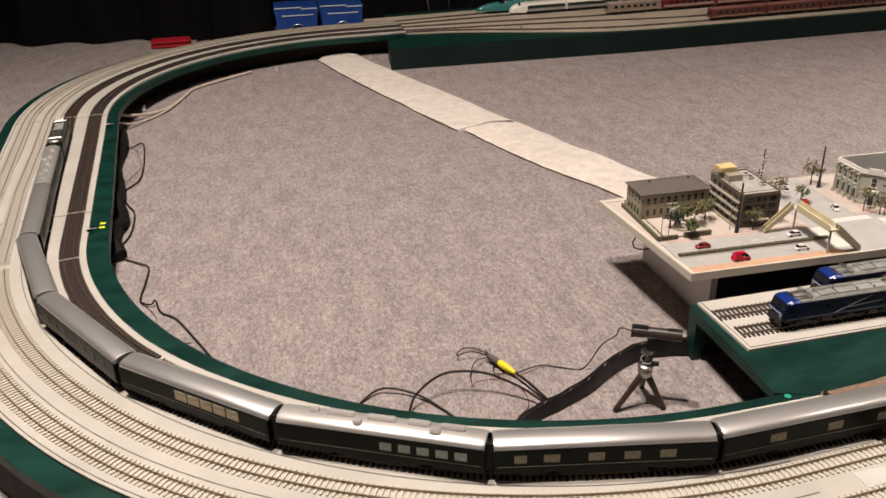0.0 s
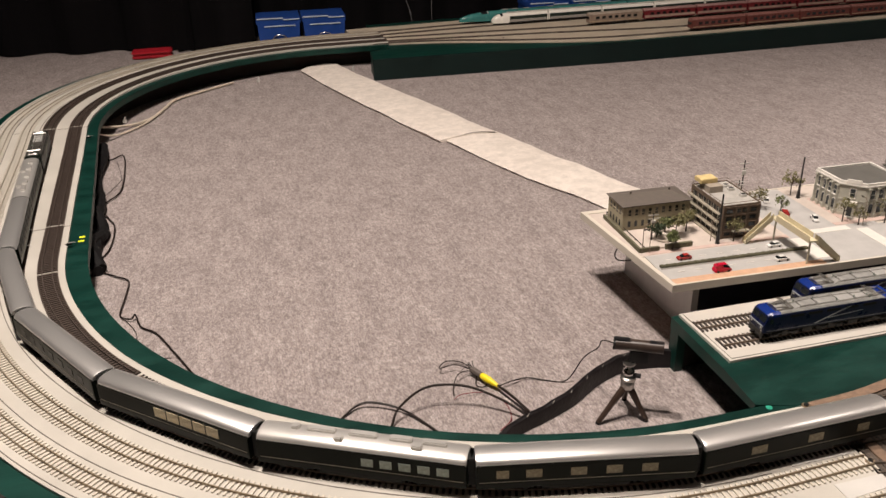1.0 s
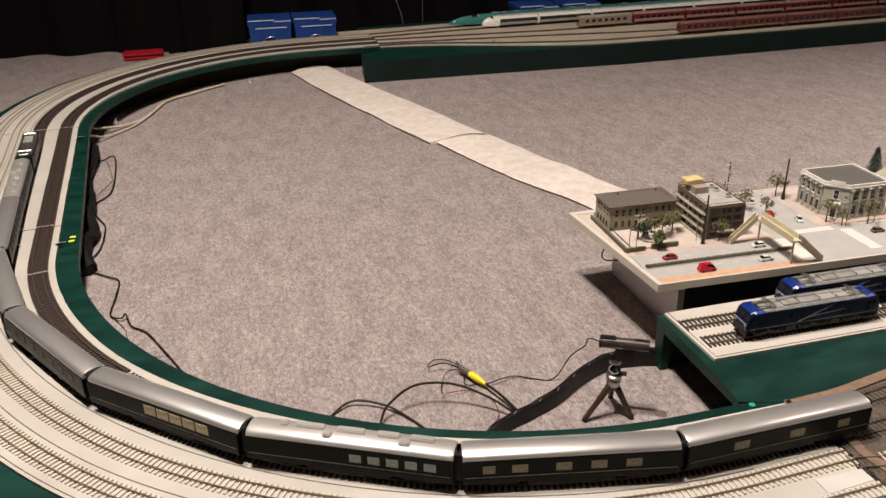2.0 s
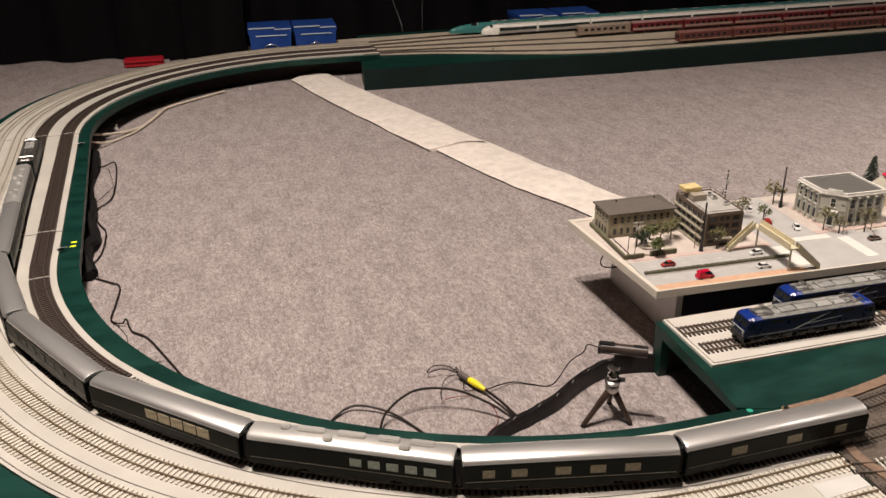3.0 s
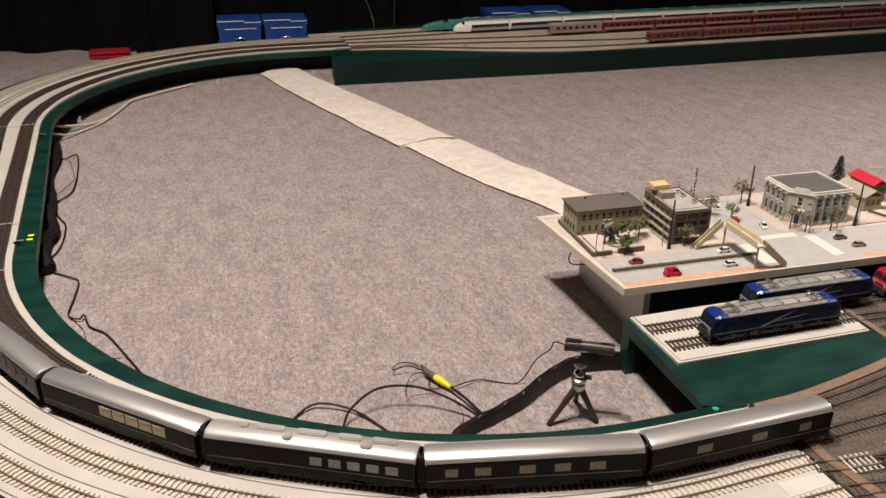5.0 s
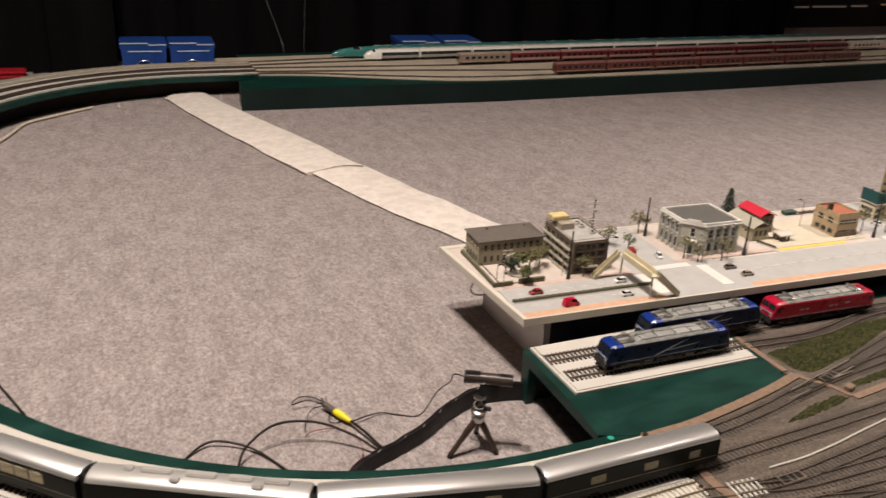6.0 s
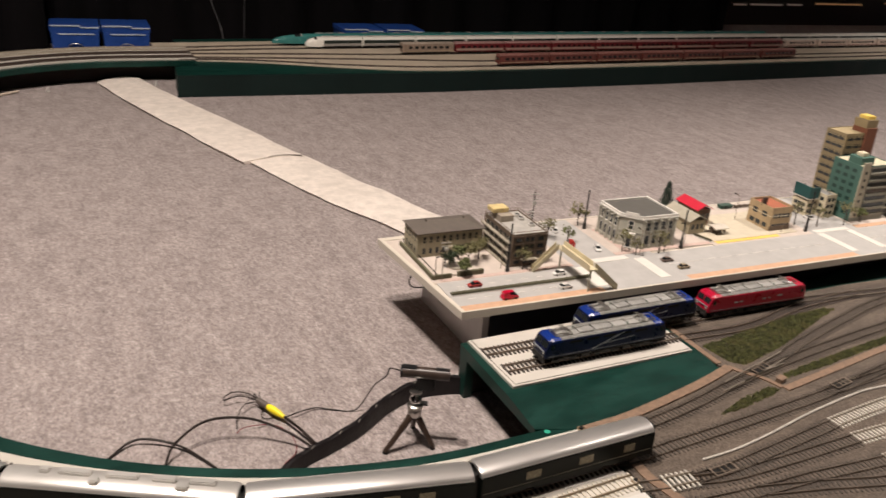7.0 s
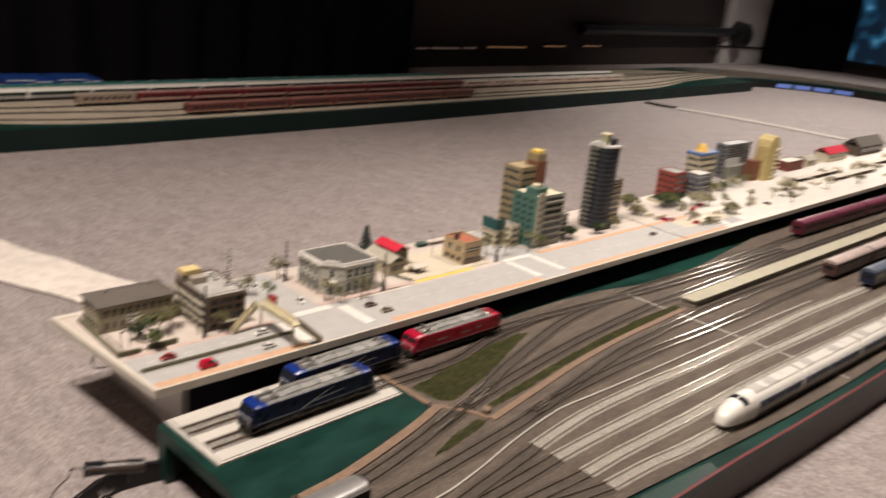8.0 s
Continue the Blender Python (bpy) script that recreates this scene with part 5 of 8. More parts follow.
def conifer(u, v, height):
    rnd = random.Random(9)
    e = thing("conifer", city(u, v), "dark green conical model cedar", "tree")
    bm = bmesh.new()
    tube(bm, [(0, 0, 0), (0, 0, height * 0.95)], 0.0016, 6, 0.0004)
    part("trunk", bm, BARK, e)
    verts, faces = [], []
    # whorls of drooping boughs, each a fan of needle tufts
    for w in range(17):
        t = (w + 0.5) / 17
        z0, reach = height * (0.97 - 0.9 * t), height * (0.035 + 0.27 * t)
        count = 6 + int(9 * t)
        for b in range(count):
            a = 6.283 * (b + rnd.uniform(-0.3, 0.3)) / count + w * 0.7
            long = reach * rnd.uniform(0.72, 1.12)
            for _ in range(26):
                f = rnd.uniform(0.15, 1.0)
                spread = a + rnd.gauss(0, 0.16) * (1.1 - 0.5 * f)
                p = Vector((long * f * math.cos(spread), long * f * math.sin(spread), z0 - height * 0.05 * f * f + rnd.gauss(0, 0.0008)))
                d = Vector((math.cos(spread), math.sin(spread), -0.35)) * rnd.uniform(0.002, 0.0042)
                s = Vector((-math.sin(spread), math.cos(spread), rnd.uniform(-0.5, 0.5))) * 0.0008
                k = len(verts)
                verts += [tuple(p - s), tuple(p + s), tuple(p + d)]
                faces.append((k, k + 1, k + 2))
    me = bpy.data.meshes.new("crown")
    me.from_pydata(verts, [], faces)
    me.materials.append(surface("cedar_leaves", (0.016, 0.034, 0.018), 0.9, vary=0.4, scale=300))
    o = new("crown", me)
    o.parent = e


def model_car(u, v, turn, paint, label, van=False):
    e = thing("model_car", city(u, v, 0.001, turn) @ Matrix.Scale(1.0 if van else 0.83, 4), label, "car", "model cars on the road")
    bm = bmesh.new()
    h = 0.0062 if not van else 0.0075
    loft(bm, [[(x, -w, 0.0014), (x, w, 0.0014), (x, w, z), (x, w * 0.86, z + 0.0006), (x, -w * 0.86, z + 0.0006), (x, -w, z)] for x, w, z in ((-0.0145, 0.0048, 0.0042), (-0.0135, 0.0056, 0.0058), (0.0, 0.0058, h), (0.0125, 0.0056, 0.0052), (0.0145, 0.0048, 0.0036))])
    part("body", bm, paint, e, smooth=True)
    bm = bmesh.new()
    top = 0.0102 if not van else 0.0128
    f = 0.006 if not van else 0.009
    loft(bm, [[(x, -w, z0), (x, w, z0), (x, w * 0.85, z1), (x, -w * 0.85, z1)] for x, w, z0, z1 in ((-0.0125, 0.0052, 0.0055, 0.006), (-0.0085, 0.0052, 0.0055, top - 0.0005), (0.0, 0.0053, 0.0055, top), (f - 0.002, 0.0052, 0.0055, top - 0.0008), (f + 0.003, 0.0052, 0.0055, 0.006))])
    part("cabin", bm, PANE_DARK, e, smooth=True)
    part("roof", boxes((-0.008, f - 0.003, -0.0043, 0.0043, top - 0.0006, top + 0.0003), bevel=0.0003), paint, e)
    if van:
        part("rear_panel", boxes((-0.0128, -0.0012, -0.0055, 0.0055, 0.005, top - 0.0006), bevel=0.0008), paint, e)
    for x in (-0.009, 0.009):
        for y in (-0.0053, 0.0053):
            bm = bmesh.new()
            tube(bm, [(x, y - 0.0009, 0.002), (x, y + 0.0009, 0.002)], 0.002, 10)
            part("wheel", bm, BELLOWS, e)


CAR_RED = surface("car_red", (0.5, 0.006, 0.035), 0.25, vary=0.05)
CAR_DARK_RED = surface("car_dark_red", (0.33, 0.03, 0.025), 0.25, vary=0.05)
CAR_WHITE = surface("car_white", (0.75, 0.73, 0.7), 0.25, vary=0.04)
CAR_BROWN = surface("car_brown", (0.16, 0.11, 0.09), 0.3)
CAR_GOLD = surface("car_bronze", (0.3, 0.24, 0.16), 0.3)
for x, y, turn, paint, lab, van in ((0.658, 1.167, 180, CAR_DARK_RED, "small dark red model car on the far lane", False), (0.692, 1.112, 0, CAR_RED, "bright red model van on the near lane", True),
                                    (0.822, 1.164, 180, CAR_WHITE, "small white model car on the far lane", False), (0.803, 1.116, 0, CAR_WHITE, "small white model hatchback on the near lane", False),
                                    (0.912, 1.262, 70, CAR_DARK_RED, "dark red model car in the side street", True), (0.955, 1.236, 250, CAR_WHITE, "white model car in the side street", False),
                                    (0.925, 1.335, 60, CAR_WHITE, "white model car parked at the back edge", False), (1.052, 1.154, 0, CAR_BROWN, "brown model car on the road", False), (1.062, 1.120, 0, CAR_GOLD, "bronze model car on the road", False),
                                    (1.520, 1.245, 100, CAR_WHITE, "white model car in a side street", False), (1.99, 1.11, 0, CAR_BROWN, "dark model car on the road", False),
                                    (2.33, 1.175, 20, CAR_RED, "red model car near the plaza", True), (2.40, 1.19, 200, CAR_RED, "red model car near the plaza", False), (2.75, 1.18, 10, CAR_BROWN, "brown model car on the plaza", False), (2.9, 1.11, 0, CAR_BROWN, "dark model car on the road", False)):
    u, v = uv(x, y)
    model_car(u, v, turn, paint, lab, van)

def street_tree(x, y, h, leaf, seed, n):
    label = {LEAF: "small leafy green model tree", LEAF_DARK: "small dense dark green model tree", LEAF_DRY: "sparse olive model tree with bare branches"}[leaf]
    model_tree(*uv(x, y), h, leaf, seed, label, leaves=n)


street_tree(0.647, 1.239, 0.034, LEAF_DARK, 1, 430)
street_tree(0.658, 1.204, 0.031, LEAF, 2, 420)
street_tree(0.690, 1.250, 0.036, LEAF_DRY, 3, 330)
street_tree(0.676, 1.262, 0.030, LEAF, 4, 240)
street_tree(0.716, 1.262, 0.040, LEAF_DRY, 5, 320)
street_tree(0.771, 1.203, 0.040, LEAF_DRY, 6, 200)
street_tree(0.891, 1.310, 0.042, LEAF_DRY, 7, 190)
street_tree(0.988, 1.350, 0.047, LEAF_DRY, 8, 210)
street_tree(0.915, 1.278, 0.034, LEAF, 9, 130)
street_tree(0.995, 1.215, 0.044, LEAF_DRY, 10, 120)
street_tree(1.012, 1.195, 0.034, LEAF_DRY, 11, 90)
street_tree(1.060, 1.188, 0.044, LEAF_DRY, 12, 120)
street_tree(1.455, 1.225, 0.05, LEAF_DRY, 13, 120)
street_tree(1.50, 1.205, 0.044, LEAF_DRY, 14, 120)
street_tree(1.57, 1.195, 0.05, LEAF_DRY, 15, 160)
street_tree(1.625, 1.198, 0.03, LEAF, 31, 260)
street_tree(1.735, 1.198, 0.036, LEAF_DARK, 32, 420)
street_tree(1.755, 1.205, 0.03, LEAF, 33, 320)
street_tree(1.85, 1.196, 0.03, LEAF_DARK, 34, 360)
street_tree(1.87, 1.19, 0.026, LEAF, 35, 260)
street_tree(1.935, 1.192, 0.032, LEAF_DRY, 36, 220)
street_tree(2.27, 1.245, 0.04, LEAF, 16, 300)
street_tree(2.30, 1.255, 0.038, LEAF_DARK, 17, 300)
street_tree(2.56, 1.23, 0.045, LEAF_DRY, 18, 220)
street_tree(2.66, 1.24, 0.04, LEAF, 19, 220)
street_tree(2.5, 1.16, 0.035, LEAF_DRY, 20, 220)
conifer(*uv(1.222, 1.365), 0.073)


def black_pole(x, y, height):
    u, v = uv(x, y)
    e = thing("signal_pole", city(u, v, 0.0008), "slender black model mast with a thick foot", "pole", "black model masts")
    bm = bmesh.new()
    tube(bm, [(0, 0, 0), (0, 0, height * 0.3), (0, 0, height * 0.32), (0, 0, height)], 0.0026, 8, 0.0014)
    part("mast", bm, BLACK, e)
    bm = bmesh.new()
    tube(bm, [(0, 0, 0), (0, 0, 0.002), (0, 0, 0.012)], 0.0042, 8, 0.003)
    part("foot", bm, BLACK, e)
    bm = bmesh.new()
    tube(bm, [(0, 0, height), (0, 0, height + 0.003)], 0.0017, 8, 0.001)
    part("cap", bm, BLACK, e)


for x, y, h in ((0.740, 1.202, 0.086), (0.992, 1.333, 0.078), (1.122, 1.198, 0.075), (1.452, 1.192, 0.084)):
    black_pole(x, y, h)


def lamp_post(x, y, height, turn=0.0):
    u, v = uv(x, y)
    e = thing("street_lamp", city(u, v, 0.0008, turn), "thin grey model street lamp with a curved arm", "street lamp", "model street lamps")
    bm = bmesh.new()
    tube(bm, [(0, 0, 0), (0, 0, height * 0.9), (0.003, 0, height), (0.011, 0, height * 1.01)], 0.0007, 6)
    part("pole", bm, RAIL_DULL, e)
    part("lamp_head", boxes((0.009, 0.015, -0.001, 0.001, height * 1.0 - 0.001, height * 1.0 + 0.0008)), UNDER, e)


for x, y, h, t in ((0.603, 1.205, 0.05, 30), (0.615, 1.203, 0.046, 200), (0.735, 1.215, 0.04, 0), (0.85, 1.205, 0.035, 180), (1.03, 1.325, 0.04, 180), (1.016, 1.19, 0.05, 90), (1.075, 1.19, 0.045, 90), (1.13, 1.20, 0.05, 180), (1.345, 1.285, 0.055, 90), (1.39, 1.20, 0.02, 0), (1.545, 1.23, 0.07, 200)):
    lamp_post(x, y, h, t)


def utility_pole(x, y, height):
    e = thing("utility_pole", city(*uv(x, y), 0.0008), "grey model utility pole with pale cross arms", "pole")
    bm = bmesh.new()
    tube(bm, [(0, 0, 0), (0, 0, height)], 0.0012, 8, 0.0009)
    part("mast", bm, UNDER, e)
    for z in (0.8, 0.92):
        part("cross_arm", boxes((-0.009, 0.009, -0.0008, 0.0008, height * z, height * z + 0.0015)), BED_GREY, e)
    part("transformer", boxes((-0.0045, 0.0035, -0.0035, -0.0008, height * 0.68, height * 0.78), bevel=0.0008), BED_GREY, e)


utility_pole(0.640, 1.243, 0.052)
utility_pole(0.862, 1.335, 0.05)
utility_pole(0.873, 1.342, 0.085)


def footbridge():
    """A cream pedestrian bridge: deck across the road with a stair along it at each end."""
    cream = surface("cream_bridge", (0.62, 0.55, 0.38), 0.6, vary=0.08)
    e = thing("footbridge", city(*uv(0.836, 1.188), 0.0008), "cream yellow model pedestrian bridge over the road", "footbridge")
    zt = 0.042
    part("deck", boxes((-0.008, 0.008, -0.10, 0.004, zt - 0.0025, zt)), cream, e)
    for x in (-0.008, 0.007):
        part("parapet", boxes((x, x + 0.001, -0.10 if x < 0 else -0.088, 0.004 if x > 0 else -0.012, zt, zt + 0.0085)), cream, e)
    for sgn, y0 in ((-1, -0.004), (1, -0.1)):
        run = 0.046
        for k in range(9):
            x = sgn * (0.008 + run * (k + 0.5) / 9)
            z = zt * (1 - (k + 1) / 9.5)
            part("step", boxes((x - run / 18, x + run / 18, y0, y0 + 0.0075, z - 0.002, z + 0.0012)), cream, e)
        for y in (y0 - 0.0012, y0 + 0.0075):
            bm = bmesh.new()
            xa, xb = sgn * 0.008, sgn * (0.008 + run)
            loft(bm, [[(xa, y, zt - 0.004), (xa, y + 0.001, zt - 0.004), (xa, y + 0.001, zt + 0.0085), (xa, y, zt + 0.0085)], [(xb, y, 0.0), (xb, y + 0.001, 0.0), (xb, y + 0.001, 0.009), (xb, y, 0.009)]])
            part("stair_side", bm, cream, e)
    for x, y in ((0, -0.094), (0, -0.002)):
        bm = bmesh.new()
        tube(bm, [(x, y, 0), (x, y, zt - 0.002)], 0.0016, 8)
        part("pillar", bm, surface("bridge_pillar", (0.45, 0.42, 0.33), 0.6), e)


footbridge()


# ---- buildings
def pane_grid(e, protos, face, w, d, cols, rows, z0, z1, margin, pw, ph, material, name="window"):
    """Rows and columns of panes on one face: front, left or right."""
    run = w if face == "front" else d
    for r in range(rows):
        z = z0 + (z1 - z0) * (r + 0.5) / rows
        for c in range(cols):
            a = margin + (run - 2 * margin) * (c + 0.5) / cols
            m = {"front": pose(a, 0, z), "left": pose(0, a, z, 0, 0, 90), "right": pose(w, a, z, 0, 0, 90)}[face]
            key = (name, pw, ph)
            if key not in protos:
                protos[key] = part(name, boxes((-pw / 2, pw / 2, -0.0005, 0.0005, -ph / 2, ph / 2)), material, e)
                protos[key].matrix_basis = m
            else:
                share(name, protos[key], e, m)


GLASS = surface("dark_model_glass", (0.03, 0.035, 0.04), 0.12, vary=0.2)


def block(x, y, w, d, h, wall, label, fronts=(), lefts=(), turn=0.0, roof=None, parapet=0.002, ledges=0, ledge_mat=None, category="building", glass=None):
    """A plain model building with its front left corner at x, y: walls, parapet, roof slab, floor ledges and panes."""
    e = thing("model_building", city(*uv(x, y), 0.0008, turn), label, category, "model city buildings")
    part("wall", boxes((0, w, 0, d, 0, h)), wall, e)
    t = 0.0014
    for b in ((0, w, 0, t), (0, w, d - t, d), (0, t, t, d - t), (w - t, w, t, d - t)):
        if parapet:
            part("parapet", boxes((*b, h, h + parapet)), wall, e)
    part("roof", boxes((t, w - t, t, d - t, h - 0.0002, h + 0.0005)), roof or GREY_ROOF, e)
    for i in range(ledges):
        z = h * (i + 1) / (ledges + 0.4)
        part("ledge", boxes((-0.0008, w + 0.0008, -0.0008, d + 0.0008, z - 0.0008, z + 0.0004)), ledge_mat or wall, e)
    protos = {}
    for cols, rows, z0, z1, mg, pw, ph in fronts:
        pane_grid(e, protos, "front", w, d, cols, rows, z0, z1, mg, pw, ph, glass or GLASS)
    for cols, rows, z0, z1, mg, pw, ph in lefts:
        pane_grid(e, protos, "left", w, d, cols, rows, z0, z1, mg, pw, ph, glass or GLASS)
    return e


WALL_TAN = surface("tan_plaster", (0.38, 0.335, 0.235), 0.8, vary=0.08, scale=60)
ROOF_BROWN = surface("brown_grey_roof", (0.12, 0.10, 0.085), 0.75, vary=0.15, scale=100)
WALL_TAUPE = surface("taupe_wall", (0.14, 0.1, 0.072), 0.8, vary=0.12, scale=60)
WALL_PALE = surface("pale_green_grey_stone", (0.43, 0.415, 0.355), 0.75, vary=0.08, scale=60)
ROOF_DARK = surface("dark_flat_roof", (0.105, 0.1, 0.09), 0.7, vary=0.08)
CREAM_W = surface("cream_plaster", (0.62, 0.55, 0.4), 0.75, vary=0.08, scale=60)


def school():
    """Two storeys under a low hipped roof, with a walled garden before it."""
    e = block(0.612, 1.296, 0.125, 0.062, 0.045, WALL_TAN, "two-storey tan model building with a brown hipped roof", [(9, 1, 0.003, 0.021, 0.006, 0.0048, 0.0108), (9, 1, 0.024, 0.042, 0.006, 0.0048, 0.0108)], [(4, 1, 0.003, 0.021, 0.006, 0.0048, 0.0108), (4, 1, 0.024, 0.042, 0.006, 0.0048, 0.0108)], parapet=0, ledges=1)
    bm = bmesh.new()
    o, w, d = 0.0035, 0.125, 0.062
    loft(bm, [[(-o, -o, 0.045), (w + o, -o, 0.045), (w + o, d + o, 0.045), (-o, d + o, 0.045)], [(-o, -o, 0.0465), (w + o, -o, 0.0465), (w + o, d + o, 0.0465), (-o, d + o, 0.0465)], [(0.026, d / 2 - 0.001, 0.0555), (w - 0.026, d / 2 - 0.001, 0.0555), (w - 0.026, d / 2 + 0.001, 0.0555), (0.026, d / 2 + 0.001, 0.0555)]])
    part("hipped_roof", bm, ROOF_BROWN, e)
    for x in (0.026, 0.099):
        part("finial", boxes((x - 0.0012, x + 0.0012, 0.0298, 0.0322, 0.054, 0.0595)), ROOF_BROWN, e)
    for k in range(10):
        part("pilaster", boxes((0.0055 + k * 0.01255 - 0.001, 0.0055 + k * 0.01255 + 0.001, -0.001, 0, 0.002, 0.0445)), WALL_TAN, e)
    part("porch", boxes((0.054, 0.074, -0.009, 0, 0, 0.019)), WALL_TAN, e)


school()


def garden():
    e = thing("garden_plot", city(*uv(0.604, 1.213), 0.0008), "raised pale garden plot with low hedges and a round bed", "garden")
    part("bed", boxes((0, 0.075, 0, 0.076, 0, 0.0035)), PAVE, e)
    hedge = surface("low_hedge", (0.14, 0.13, 0.08), 0.9, vary=0.35, scale=300)
    part("hedge", boxes((-0.004, 0.0, -0.002, 0.145, 0, 0.0075)), hedge, e)
    part("hedge", boxes((-0.004, 0.032, -0.005, -0.001, 0, 0.0075)), hedge, e)
    part("hedge", boxes((0.044, 0.092, -0.004, 0.001, 0, 0.0085)), hedge, e)
    bm = bmesh.new()
    ring = [(0.055 + 0.014 * math.cos(a), 0.028 + 0.014 * math.sin(a), 0.0065) for a in [i * math.pi / 9 for i in range(19)]]
    tube(bm, ring, 0.0022, 6)
    part("bed_rim", bm, CITY_EDGE, e)
    tagged(e, kind="")


garden()


def office():
    """Four floors with balconies along one side, roof rails and a yellow tank house."""
    x, y, w, d, h = 0.753, 1.216, 0.069, 0.108, 0.058
    e = block(x, y, w, d, h, WALL_TAUPE, "four-storey taupe model office with balconies and roof rails", [(4, 4, 0.002, h - 0.002, 0.005, 0.011, 0.0068)], [(6, 4, 0.002, h - 0.002, 0.006, 0.0125, 0.0085)], parapet=0.0025, roof=surface("pale_roof", (0.42, 0.4, 0.37), 0.6))
    rail = surface("balcony_cream", (0.45, 0.4, 0.32), 0.6)
    for i in range(4):
        z = h * i / 4 + 0.0005
        part("balcony_floor", boxes((-0.007, 0, 0.002, d, z, z + 0.001)), rail, e)
        part("balcony_front", boxes((-0.0075, -0.0068, 0.002, d, z, z + 0.0024)), rail, e)
        part("balcony_rail", boxes((-0.0075, -0.0068, 0.002, d, z + 0.0046, z + 0.0054)), rail, e)
        part("floor_band", boxes((0, w, -0.0012, 0, z + 0.0115, z + 0.0135)), WALL_TAUPE, e)
    for k in range(7):
        part("balcony_post", boxes((-0.0072, -0.0065, 0.003 + k * 0.0168, 0.0037 + k * 0.0168, 0, h)), rail, e)
    for b in ((0, w, 0, 0.0007), (0, w, d - 0.0007, d), (0, 0.0007, 0, d), (w - 0.0007, w, 0, d)):
        part("roof_rail", boxes((*b, h + 0.0062, h + 0.007)), RAIL_DULL, e)
    for k in range(8):
        for xx in (0, w - 0.0007):
            part("rail_post", boxes((xx, xx + 0.0007, k * (d - 0.0007) / 7, k * (d - 0.0007) / 7 + 0.0007, h, h + 0.0065)), RAIL_DULL, e)
    part("stair_house", boxes((0.008, 0.034, 0.062, 0.096, h, h + 0.012)), surface("stair_house_grey", (0.36, 0.31, 0.25), 0.7), e)
    part("tank_house", boxes((0.0, 0.032, 0.078, 0.102, h + 0.0125, h + 0.0205), bevel=0.0008), surface("yellow_tank", (0.66, 0.52, 0.25), 0.6), e)
    part("entrance_canopy", boxes((0.02, 0.05, -0.008, 0, 0.0125, 0.0145)), rail, e)
    for ax, ay in ((0.046, 0.078), (0.046, 0.062), (0.05, 0.03)):
        unit = part("roof_unit", boxes((ax, ax + 0.011, ay, ay + 0.009, h, h + 0.0055), bevel=0.0006), BED_GREY, e)
        part("fan_grille", boxes((ax + 0.002, ax + 0.009, ay + 0.0015, ay + 0.0075, h + 0.0055, h + 0.006)), UNDER, unit)
    for k in range(4):
        part("wall_pier", boxes((k * (w - 0.003) / 3, k * (w - 0.003) / 3 + 0.003, -0.0016, 0, 0, h)), WALL_TAUPE, e)


office()


CORNICE = surface("white_cornice", (0.74, 0.71, 0.66), 0.6, vary=0.05)


